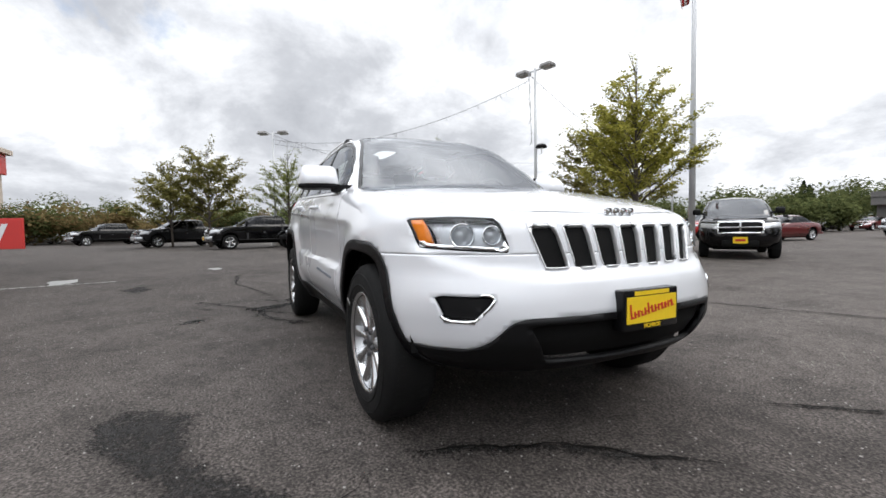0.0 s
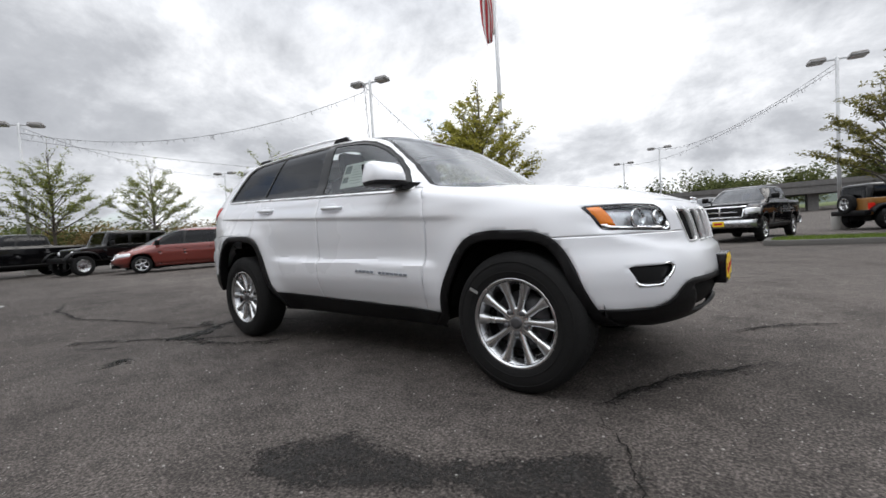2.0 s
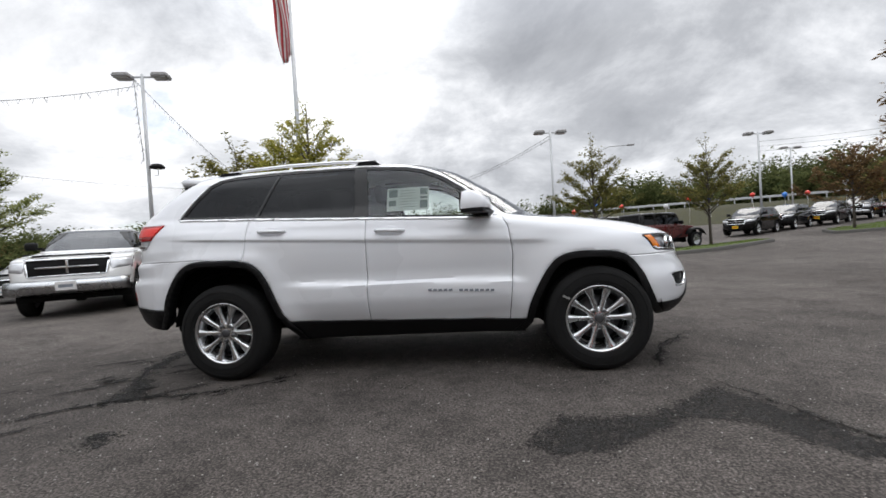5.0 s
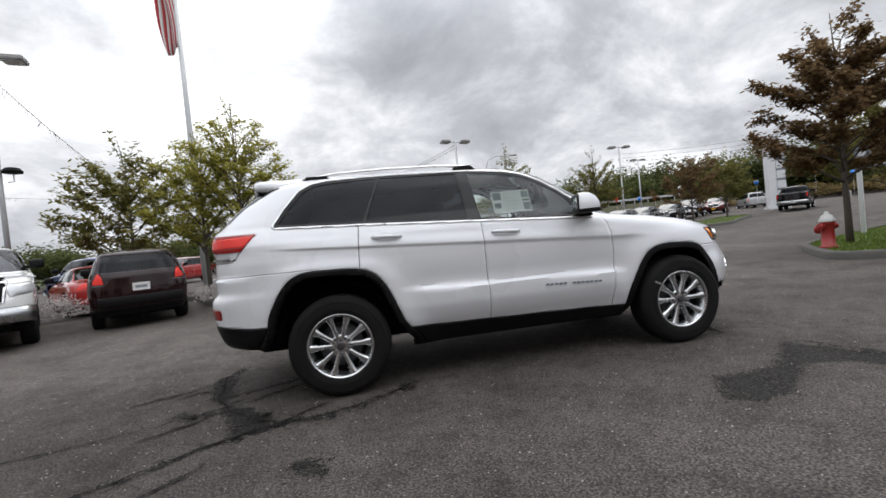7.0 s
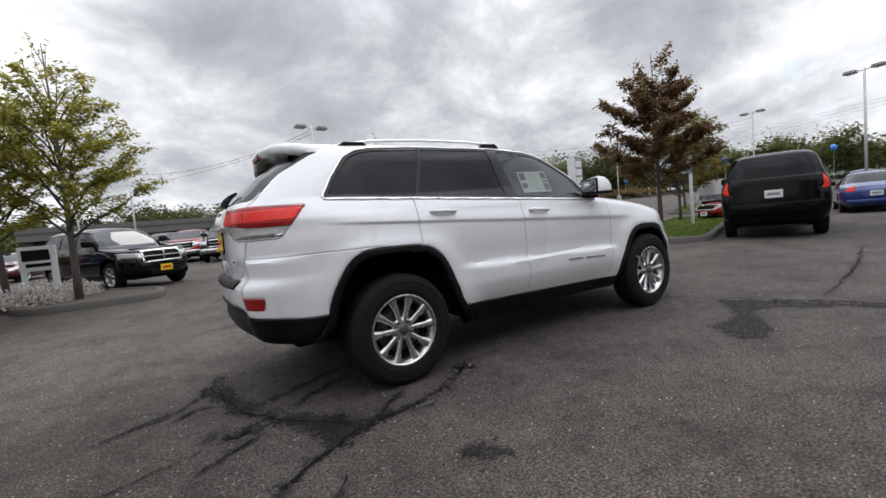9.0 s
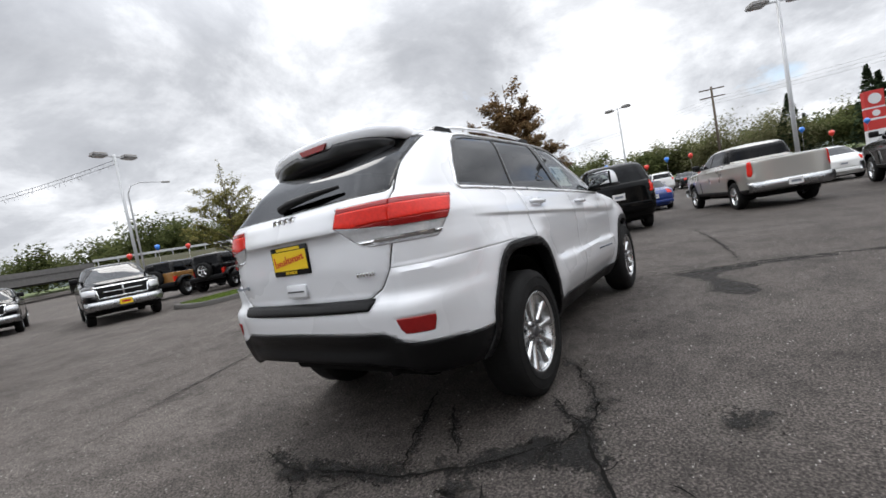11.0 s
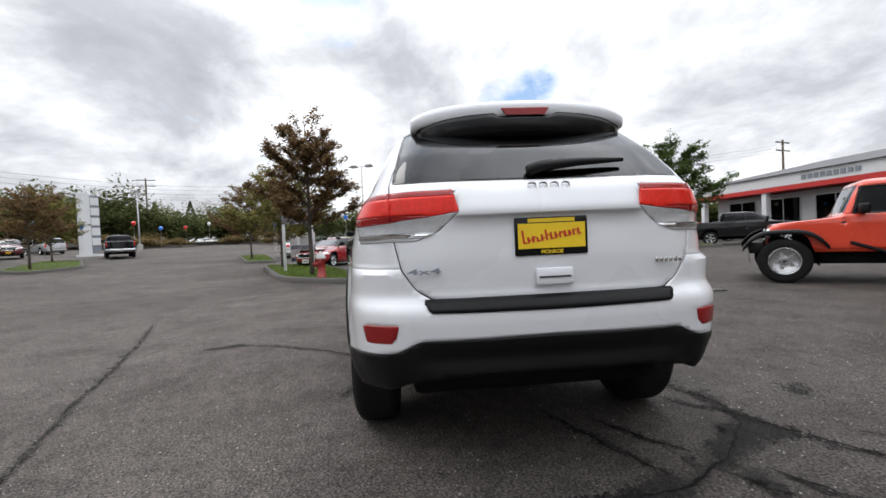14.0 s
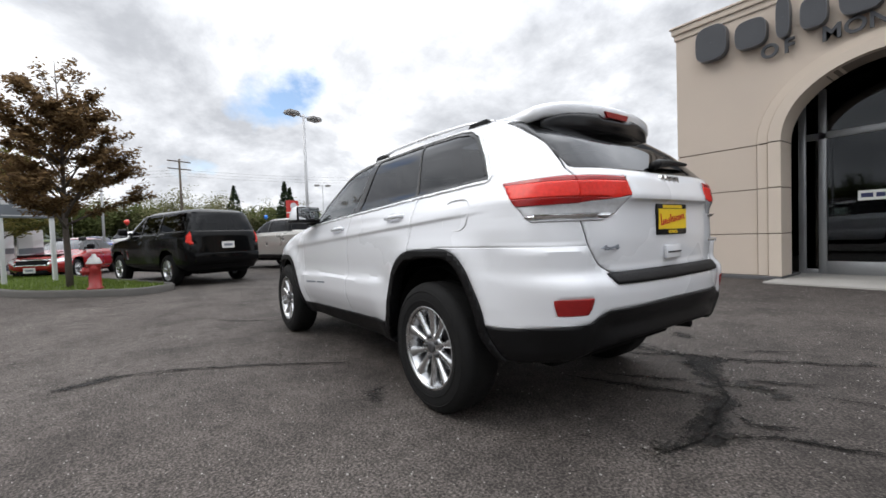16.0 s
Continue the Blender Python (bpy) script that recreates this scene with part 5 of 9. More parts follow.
def patch(name, pts, mat, lift, soft, label):
    """A stain with a drawn outline; it fades over that many metres inside its edge."""
    out = polygon(pts)
    xs = np.arange(min(p[0] for p in pts) - 0.06, max(p[0] for p in pts) + 0.1, 0.04)
    ys = np.arange(min(p[1] for p in pts) - 0.06, max(p[1] for p in pts) + 0.1, 0.04)
    X, Y = np.meshgrid(xs, ys, indexing="ij")
    D = np.clip(0.35 - out(X, Y) / soft, 0, 1)
    bm = bmesh.new()
    col = bm.loops.layers.color.new("fade")
    V = [[bm.verts.new((x, y, lift)) for y in ys] for x in xs]
    for i in range(len(xs) - 1):
        for j in range(len(ys) - 1):
            if max(D[i, j], D[i + 1, j], D[i + 1, j + 1], D[i, j + 1]) <= 0:
                continue
            f = bm.faces.new((V[i][j], V[i + 1][j], V[i + 1][j + 1], V[i][j + 1]))
            for lp, v in zip(f.loops, (D[i, j], D[i + 1, j], D[i + 1, j + 1], D[i, j + 1])):
                lp[col] = (v, v, v, 1)
    bmesh.ops.delete(bm, geom=[v for v in bm.verts if not v.link_faces], context="VERTS")
    tagged(part(name, bm, mat, None), label, "stain", kind="structure")


def crack(pts, wid, lift, seed):
    """An open crack: a jagged dark slit of changing width that closes at its ends, with side twigs."""
    rnd = random.Random(seed)
    P = [Vector(p) for p in pts]
    fine, drift = [], 0.0
    for a, c in zip(P, P[1:]):
        k = max(2, int((c - a).length / 0.035))
        n = Vector((-(c - a).y, (c - a).x)).normalized()
        for i in range(k):
            drift = drift * 0.86 + rnd.uniform(-0.014, 0.014)
            fine.append(a.lerp(c, i / k) + n * drift)
    fine.append(P[-1])
    bm = bmesh.new()

    def slit(line, w0):
        rows = []
        for i, p in enumerate(line):
            d = (line[min(i + 1, len(line) - 1)] - line[max(i - 1, 0)]).normalized()
            n = Vector((-d.y, d.x))
            e = min(1.0, 0.15 + 6 * i / len(line), 0.15 + 6 * (len(line) - 1 - i) / len(line))
            w = w0 * e * rnd.uniform(0.35, 1.5)
            rows.append([bm.verts.new((*(p + n * w), lift)), bm.verts.new((*(p - n * w * rnd.uniform(0.5, 1.2)), lift))])
        for a, c in zip(rows, rows[1:]):
            f = bm.faces.new((a[0], a[1], c[1], c[0]))
            if f.normal.z < 0:
                f.normal_flip()

    slit(fine, wid)
    for k in range(int(len(fine) / 14)):
        i = rnd.randrange(2, max(3, len(fine) - 2))
        a = rnd.uniform(0, 6.28)
        twig = [fine[i] + Vector((math.cos(a), math.sin(a))) * 0.025 * q + Vector((rnd.uniform(-0.008, 0.008), rnd.uniform(-0.008, 0.008))) for q in range(rnd.randrange(3, 8))]
        slit(twig, wid * 0.6)
    bm.normal_update()
    for f in bm.faces:
        if f.normal.z < 0:
            f.normal_flip()
    tagged(part("asphalt_crack", bm, M_CRACK, None), "dark open crack in the asphalt", "crack", kind="structure")


S = "dark oily stain soaked into the asphalt"
STAINS = (
    [(0.73, -2.05), (0.80, -1.86), (1.01, -1.64), (1.25, -1.66), (1.43, -1.64), (1.68, -1.50), (1.88, -1.32), (2.06, -1.20), (2.18, -1.45), (2.30, -1.76), (2.43, -2.05), (2.40, -2.35), (2.10, -2.15), (1.93, -1.90), (1.74, -1.80), (1.47, -1.97), (1.20, -2.16), (0.95, -2.2)],
    [(2.10, -1.55), (2.32, -1.75), (2.46, -2.1), (2.55, -2.6), (2.62, -3.1), (2.40, -2.95), (2.28, -2.4), (2.15, -2.0)],
    [(-2.25, -1.10), (-2.09, -1.08), (-1.93, -1.14), (-1.91, -1.32), (-2.07, -1.43), (-2.23, -1.41)],
    [(-1.79, -1.84), (-1.67, -1.75), (-1.53, -1.79), (-1.49, -1.91), (-1.59, -2.01), (-1.72, -1.97)],
    [(-2.14, -0.80), (-1.96, -1.02), (-1.84, -1.28), (-1.97, -1.43), (-2.16, -1.40), (-2.27, -1.10), (-2.45, -0.78), (-2.36, -0.66)],
    [(-1.58, -1.80), (-1.41, -1.98), (-1.50, -2.10), (-1.69, -2.02), (-1.69, -1.84)],
    [(-1.80, -1.93), (-1.75, -1.80), (-1.44, -1.84), (-1.55, -1.98)],
    [(-2.62, 0.46), (-2.50, 0.46), (-2.48, 0.10), (-2.42, -0.20), (-2.30, -0.50), (-2.38, -0.66), (-2.58, -0.50), (-2.68, -0.05)],
    [(-1.16, 1.20), (-0.89, 1.13), (-0.79, 0.90), (-1.01, 0.95), (-1.22, 1.10)],
    [(-2.24, 0.62), (-2.14, 0.50), (-2.22, 0.40), (-2.28, 0.52)],
    [(0.02, -1.08), (0.12, -1.14), (0.06, -1.24), (-0.06, -1.20)],
    [(0.50, 2.95), (0.72, 2.86), (0.86, 2.55), (0.72, 2.30), (0.58, 2.52)],
    [(-5.6, -3.0), (-4.9, -2.7), (-4.4, -2.9), (-5.0, -3.3)],
    [(2.55, -4.4), (2.8, -4.2), (3.15, -4.4), (3.1, -4.8), (2.7, -4.85)],
)
for i, pts in enumerate(STAINS):
    patch("oil_stain", pts, M_STAIN, 0.0035 + 0.0002 * i, 0.15 if i < 2 else 0.12, S)
CR = "dark tar-stained strip along a crack in the asphalt"
CRACKS = (
    ([(1.87, -0.91), (1.90, -0.83), (1.95, -0.62), (2.03, -0.50), (2.10, -0.33), (2.21, -0.20), (2.35, -0.05), (2.47, 0.09), (2.57, 0.20)], 0.007, 0.022),
    ([(1.87, -0.91), (1.96, -1.07), (2.09, -1.20), (2.20, -1.48), (2.30, -1.78), (2.42, -2.02), (2.60, -2.8), (2.8, -4.3)], 0.004, 0.018),
    ([(2.24, 0.90), (2.40, 1.07), (2.52, 1.22), (2.62, 1.33), (3.0, 1.55)], 0.005, 0.014),
    ([(-7.9, -1.10), (-6.37, -1.50), (-4.95, -1.52), (-3.9, -1.24), (-3.3, -1.10), (-2.95, -0.99), (-2.70, -0.91), (-2.45, -0.80)], 0.006, 0.016),
    ([(-0.82, -0.82), (-1.16, -1.04), (-1.45, -1.19), (-1.70, -1.25), (-1.90, -1.26), (-2.12, -1.34), (-2.27, -1.43), (-2.45, -1.60), (-2.66, -1.74), (-3.0, -1.97)], 0.007, 0.018),
    ([(-1.51, -0.94), (-1.71, -1.07), (-1.82, -1.19), (-1.90, -1.30)], 0.005, 0.012),
    ([(-3.28, -0.43), (-3.05, -0.28), (-2.81, -0.20), (-2.62, 0.08)], 0.005, 0.014),
    ([(-2.52, 0.44), (-2.56, 0.26), (-2.58, 0.10), (-2.54, -0.10), (-2.52, -0.25), (-2.50, -0.45), (-2.42, -0.62), (-2.32, -0.78), (-2.20, -0.93), (-2.08, -1.07), (-1.97, -1.20), (-1.60, -1.30)], 0.007, 0.024),
    ([(-1.55, -0.15), (-1.98, -0.33), (-2.23, -0.45), (-2.44, -0.55)], 0.006, 0.020),
    ([(-1.74, -0.40), (-2.09, -0.62), (-2.26, -0.77)], 0.005, 0.016),
    ([(-2.40, -0.95), (-2.59, -1.05), (-2.80, -1.20)], 0.006, 0.016),
    ([(-2.16, -1.62), (-2.30, -1.83), (-2.47, -1.99)], 0.004, 0.012),
    ([(-2.56, -0.35), (-2.69, -0.26), (-2.78, -0.33), (-2.88, -0.38)], 0.005, 0.014),
    ([(-3.4, 1.90), (-2.77, 2.25), (-1.78, 2.70), (-0.81, 3.10), (1.17, 3.85), (3.5, 4.9)], 0.0025, 0.016),
    ([(0.74, 2.62), (0.60, 2.10), (0.31, 1.60), (-0.03, 1.12), (-0.28, 0.76)], 0.006, 0.010),
    ([(2.42, -2.02), (3.2, -1.95), (5.0, -1.7), (7.5, -1.2)], 0.005, 0.014),
    ([(-6.45, -1.5), (-6.9, -0.9), (-6.7, 0.0), (-6.1, 0.4)], 0.005, 0.012),
)
for i, (pts, w, fringe) in enumerate(CRACKS):
    streak("crack_stain", pts, fringe * 1.7, M_SEAL, 0.0066 + 0.0002 * i, i, CR, 0.02)
    crack(pts, w, 0.0105 + 0.0001 * i, i)
rnd = random.Random(31)
for i in range(34):
    line = CRACKS[(7, 4, 3, 7)[i % 4]][0]
    k = rnd.randrange(len(line) - 1) if i % 4 != 2 else len(line) - 2
    f = rnd.random()
    cx = line[k][0] + f * (line[k + 1][0] - line[k][0]) + rnd.gauss(0, 0.05)
    cy = line[k][1] + f * (line[k + 1][1] - line[k][1]) + rnd.gauss(0, 0.05)
    r = rnd.uniform(0.025, 0.085)
    ring = [(cx + r * rnd.uniform(0.5, 1.3) * math.cos(a), cy + r * rnd.uniform(0.5, 1.3) * math.sin(a)) for a in np.linspace(0, 5.7, 11)]
    patch("damp_blotch", ring, M_STAIN, 0.0124 + 0.00005 * i, 0.03, "dark damp blotch beside a crack in the asphalt")
bm = bmesh.new()
rnd = random.Random(5)
for k in range(16):
    t = k / 15
    x, y = -6.5 - 0.3 * t, -5.6 + 1.9 * t
    w = rnd.uniform(0.03, 0.07)
    prism(bm, [(x - w, y - 0.04), (x + w * 0.6, y - 0.05), (x + w, y + 0.05), (x - w * 0.8, y + 0.06)], 0.001, 0.004)
tagged(part("parking_line", bm, M_ROADMARK, None), "worn broken white parking line on the asphalt", "road marking", kind="structure")
for px, py, s in ((-7.3, -4.6, 0.34), (-8.9, -2.0, 0.22)):
    bm = bmesh.new()
    prism(bm, [(px + s * 1.5 * (1 + 0.3 * math.sin(3 * a + 1)) * math.cos(a), py + s * 0.7 * (1 + 0.3 * math.sin(2 * a)) * math.sin(a)) for a in np.linspace(0, 6.0, 18)], 0.001, 0.004)
    tagged(part("paint_splash", bm, M_ROADMARK, None), "faded white paint patch on the asphalt", "road marking", kind="structure")
bm = bmesh.new()
box(bm, -0.32, 0.32, -0.22, 0.22, -0.004, 0.006)
drain = empty("storm_drain", Matrix.Translation((2.85, -4.55, 0.002)))
tagged(drain, "rusty iron storm drain grate set in the asphalt", "drain")
part("frame", bm, M_DARKIN, drain)
for k in range(7):
    bm = bmesh.new()
    box(bm, -0.27 + k * 0.08, -0.23 + k * 0.08, -0.18, 0.18, 0.006, 0.014)
    part("bar", bm, M_STEEL, drain)
rnd = random.Random(77)
me = bpy.data.meshes.new("pebble")
bm = bmesh.new()
bmesh.ops.create_icosphere(bm, subdivisions=1, radius=0.5)
for v in bm.verts:
    v.co *= rnd.uniform(0.75, 1.1)
bm.to_mesh(me)
bm.free()
bmv, bmf = [], []
base = np.array([v.co[:] for v in me.vertices])
tris = [tuple(p.vertices) for p in me.polygons]
for k in range(13000):
    a, r = rnd.uniform(0, 6.28), math.sqrt(rnd.uniform(0.6, 49.0))
    s = 0.006 + 0.010 * rnd.random() ** 3
    o = len(bmv)
    bmv += (base * (s, s * rnd.uniform(0.6, 1), s * 0.5) + (r * math.cos(a) * 1.05, r * math.sin(a) * 0.95, s * 0.1)).tolist()
    bmf += [tuple(i + o for i in t) for t in tris]
me2 = bpy.data.meshes.new("loose_grit")
me2.from_pydata(bmv, [], bmf)
tagged(part("loose_grit", me2, M_PEBBLE, None), "small pale stones scattered over the asphalt", "gravel", kind="stuff")


# ---- planted islands ----
def outline(pts, r=0.5, n=6):
    """A closed outline with rounded corners."""
    out = []
    m = len(pts)
    for i in range(m):
        p, a, c = Vector(pts[i]), Vector(pts[i - 1]), Vector(pts[(i + 1) % m])
        u, v = (a - p), (c - p)
        k = min(r, u.length * 0.45, v.length * 0.45)
        s, e = p + u.normalized() * k, p + v.normalized() * k
        for j in range(n + 1):
            t = j / n
            out.append((s.lerp(p, t)).lerp(p.lerp(e, t), t))
    return out


def island(pts, cover, mat, r=0.6, blades=0, seed=1):
    o = outline(pts, r)
    ar = sum(o[i - 1].x * o[i].y - o[i].x * o[i - 1].y for i in range(len(o)))
    if ar < 0:
        o = o[::-1]
    n = len(o)
    off = []
    for i in range(n):
        d = (o[(i + 1) % n] - o[i - 1]).normalized()
        off.append(o[i] + Vector((-d.y, d.x)) * 0.16)
    bm = bmesh.new()
    rings = []
    for src, h in ((o, -0.05), (o, 0.12), ([a.lerp(c, 0.18) for a, c in zip(o, off)], 0.15), (off, 0.15), (off, 0.05)):
        rings.append([bm.verts.new((p.x, p.y, float(rise(p.x, p.y)) + h)) for p in src])
    for a, c in zip(rings, rings[1:]):
        for i in range(n):
            bm.faces.new((a[i], a[(i + 1) % n], c[(i + 1) % n], c[i]))
    tagged(part("kerb", bm, M_KERB, None, "", 30), "weathered concrete kerb round a planted island", "kerb", kind="structure")
    bm = bmesh.new()
    bm.faces.new([bm.verts.new((p.x, p.y, float(rise(p.x, p.y)) + 0.125)) for p in off])
    tagged(part("planting_bed", bm, mat, None), cover, "ground", kind="structure")
    if blades:
        rnd = random.Random(seed)
        xs, ys = [p.x for p in off], [p.y for p in off]
        inside = polygon([(p.x, p.y) for p in off])
        V, F = [], []
        xa = np.array([rnd.uniform(min(xs), max(xs)) for _ in range(blades * 4)])
        ya = np.array([rnd.uniform(min(ys), max(ys)) for _ in range(blades * 4)])
        ok = inside(xa, ya) < -0.02
        za = rise(xa, ya) + 0.12
        for x, y, z in list(zip(xa[ok], ya[ok], za[ok]))[:blades]:
            a, h, w = rnd.uniform(0, 6.28), rnd.uniform(0.03, 0.09), 0.012
            k = len(V)
            V += [(x - w * math.cos(a), y - w * math.sin(a), z), (x + w * math.cos(a), y + w * math.sin(a), z), (x + rnd.uniform(-0.04, 0.04), y + rnd.uniform(-0.04, 0.04), z + h)]
            F.append((k, k + 1, k + 2))
        me = bpy.data.meshes.new("grass")
        me.from_pydata(V, [], F)
        tagged(part("grass", me, M_BLADE, None), "short spring grass on the island", "grass", kind="stuff")


island([(7.25, 2.35), (8.0, 1.55), (9.3, 2.0), (17.5, 5.0), (18.0, 8.0), (10.4, 5.1), (8.9, 4.3)], "short green grass on the planted island", M_GRASS, 0.8, 9000, 1)
island([(2.3, 11.3), (5.5, 11.7), (9.4, 13.7), (14.6, 17.7), (13.9, 18.6), (8.6, 15.4), (5.4, 14.0), (2.4, 13.8)], "short green grass on the planted island", M_GRASS, 0.8, 9000, 2)
island([(18.5, 19.6), (22.0, 19.4), (29.0, 24.5), (28.5, 27.0), (20.0, 22.6)], "short green grass on the planted island", M_GRASS, 0.8, 3000, 3)
island([(-3.1, 7.1), (-3.0, 8.6), (-5.0, 10.9), (-8.8, 13.6), (-10.2, 13.0), (-6.6, 10.2), (-5.3, 7.4)], "dark bark mulch on the planted island", M_MULCH, 0.6)
island([(17.0, -14.3), (33.0, -18.2), (33.0, -20.0), (17.0, -16.4)], "short green grass on the planted island", M_GRASS, 0.6, 2500, 4)
island([(22.0, 8.4), (30.0, 11.6), (29.4, 13.6), (21.6, 10.2)], "short green grass on the planted island", M_GRASS, 0.8, 2500, 5)


# ---- trees ----
def tree_meshes(seed, h, r, leaves, leaf, fork=0.26, rise_=0.75, bare=0.0, dense=1.0):
    """A tapered trunk with ascending limbs and twigs, and a crown of single leaves set along them."""
    rnd = random.Random(seed)
    bm = bmesh.new()
    twigs = []
    zf = h * fork
    tr = 0.0125 * h
    tube(bm, [(0, 0, -0.1), (0.01, 0, zf * 0.5), (0.02, 0.01, zf), (0.03, -0.02, h * 0.6), (0.0, 0.03, h * 0.97)], [tr * 1.15, tr, tr * 0.85, tr * 0.45, tr * 0.1], 8)
    n = 30
    for i in range(n):
        t = i / (n - 1)
        z0 = zf * 0.9 + (h * 0.72 - zf) * t
        a = i * 2.4 + rnd.uniform(-0.3, 0.3)
        ln = r * (1.08 - 0.62 * t) * rnd.uniform(0.82, 1.12)
        up = ln * (rise_ * (0.55 + 0.9 * t)) * rnd.uniform(0.8, 1.2)
        d = Vector((math.cos(a), math.sin(a), 0))
        pts = [Vector((0, 0, z0)) + d * (ln * s) + Vector((0, 0, up * (s ** 0.85))) + Vector((rnd.uniform(-1, 1), rnd.uniform(-1, 1), rnd.uniform(-1, 1))) * 0.06 * ln * s for s in (0, 0.3, 0.6, 0.85, 1.0)]
        rad = tr * (0.5 - 0.25 * t)
        tube(bm, pts, [rad, rad * 0.75, rad * 0.5, rad * 0.28, rad * 0.12], 5)
        twigs.append((pts[1], pts[-1], 1.0))
        for k in range(9):
            s = rnd.uniform(0.2, 0.97)
            j = min(3, int(s * 4))
            p0 = pts[j].lerp(pts[j + 1], s * 4 - j)
            side = d.cross(Vector((0, 0, 1))) * rnd.choice((-1, 1))
            dirv = (d * rnd.uniform(0.3, 1.0) + side * rnd.uniform(0.3, 0.9) + Vector((0, 0, rnd.uniform(0.1, 0.75)))).normalized()
            l2 = ln * rnd.uniform(0.22, 0.48)
            p1 = p0 + dirv * l2
            pm = p0.lerp(p1, 0.5) + Vector((0, 0, -0.02 * l2))
            tube(bm, [p0, pm, p1], [rad * 0.3, rad * 0.2, rad * 0.08], 4)
            twigs.append((p0, p1, 1.4))
    for k in range(6):
        p0 = Vector((0, 0, h * rnd.uniform(0.62, 0.9)))
        dirv = Vector((rnd.uniform(-0.6, 0.6), rnd.uniform(-0.6, 0.6), 1)).normalized()
        p1 = p0 + dirv * h * rnd.uniform(0.08, 0.2)
        tube(bm, [p0, p0.lerp(p1, 0.5), p1], [tr * 0.2, tr * 0.14, tr * 0.05], 4)
        twigs.append((p0, p1, 1.0))
    trunk = bpy.data.meshes.new("trunk")
    for f in bm.faces:
        f.smooth = True
    bm.to_mesh(trunk)
    bm.free()
    V, F = [], []
    weights = [w * (b - a).length * (1 - bare * min(1, max(0, (b.z / h - 0.6) / 0.4))) for a, b, w in twigs]
    for a, b, _ in rnd.choices(twigs, weights, k=leaves):
        t = rnd.uniform(0.15, 1.05)
        sp = 0.03 + 0.045 * dense
        c = a.lerp(b, t) + Vector((rnd.gauss(0, sp), rnd.gauss(0, sp), rnd.gauss(0, sp * 0.6)))
        s = leaf * rnd.uniform(0.6, 1.25)
        u = Vector((rnd.uniform(-1, 1), rnd.uniform(-1, 1), rnd.uniform(-0.5, 0.3))).normalized()
        v = u.cross(Vector((rnd.uniform(-0.6, 0.6), rnd.uniform(-0.6, 0.6), 1))).normalized()
        k = len(V)
        V += [(c - u * s)[:], (c + v * s * 0.45)[:], (c + u * s)[:], (c - v * s * 0.45)[:]]
        F.append((k, k + 1, k + 2, k + 3))
    crown = bpy.data.meshes.new("crown")
    crown.from_pydata(V, [], F)
    return trunk, crown


TREES = {}


def tree(kind, x, y, h, turn, label):
    spec = {"lime": (11, 5.4, 1.42, 13000, 0.056, 0.26, 1.05, 0.8, 0.8, M_LEAF_YG), "sparse": (12, 5.0, 1.6, 9500, 0.055, 0.3, 1.1, 0.6, 0.6, M_LEAF_G), "bronze": (13, 5.0, 1.34, 24000, 0.060, 0.27, 0.95, 0.2, 0.9, M_LEAF_BR),
            "vase": (14, 5.0, 1.5, 9500, 0.062, 0.3, 0.9, 0.4, 0.8, M_LEAF_OL), "dark": (15, 6.4, 2.6, 15000, 0.10, 0.2, 0.8, 0.1, 1.6, M_LEAF_DK), "olive": (16, 4.6, 1.8, 9000, 0.085, 0.22, 0.8, 0.2, 1.2, M_LEAF_OL), "rust": (17, 4.8, 1.8, 9000, 0.08, 0.25, 0.85, 0.2, 1.1, M_LEAF_BR)}[kind]
    k = h / spec[1]
    m = Matrix.Translation((x, y, float(rise(x, y)) + 0.10)) @ Matrix.Rotation(radians(turn), 4, "Z")
    if kind not in TREES:
        t = empty("tree")
        tm, cm = tree_meshes(*spec[:5], *spec[5:9])
        part("trunk", tm, M_BARK, t)
        part("crown", cm, spec[9], t)
        TREES[kind] = t
    else:
        t = copy_thing(TREES[kind], Matrix())
    t.matrix_basis = m @ Matrix.Scale(k, 4)
    tagged(t, label, "tree", "young trees of the car park")


YG = "young tree with yellow-green spring leaves and a bare top"
SP = "young tree with sparse fresh green leaves"
BZ = "young tree with dense bronze leaves"
tree("lime", -4.6, 8.4, 5.6, 0, "young mulched tree with yellow-green leaves and a bare top")
tree("lime", -6.0, 9.6, 5.2, 130, YG)
tree("olive", -9.3, 12.2, 5.4, 40, "full young tree with olive-green leaves")
tree("sparse", -15.8, 7.9, 5.2, 0, SP)
tree("sparse", -23.0, 5.2, 5.4, 70, SP + " behind parked cars")
tree("sparse", -25.0, 1.6, 6.0, 160, SP + " beside a lamp post")
tree("olive", -28.0, -3.0, 6.6, 200, "bushy young tree with olive-green leaves")
tree("olive", -30.5, -5.4, 5.6, 300, "bushy young tree with olive-green leaves")
tree("vase", 5.08, 13.6, 4.7, 0, "spreading young tree with thin green leaves on the island")
tree("vase", 11.0, 16.6, 4.9, 100, "spreading young tree with thin green leaves on the island")
tree("rust", 20.9, 21.4, 5.0, 0, "rounded young tree with brown-green leaves")
tree("olive", 27.5, 25.4, 5.2, 60, "rounded young tree with olive-green leaves")
tree("bronze", 9.55, 3.65, 5.4, 20, BZ + " beside the hydrant")
tree("olive", 15.6, 6.3, 4.9, 10, "full young tree with olive-green leaves")
tree("rust", 25.0, 11.0, 5.2, 80, "young tree with brown-green leaves")
tree("dark", 20.2, -15.6, 6.8, 0, "dense dark green tree on a grass strip")


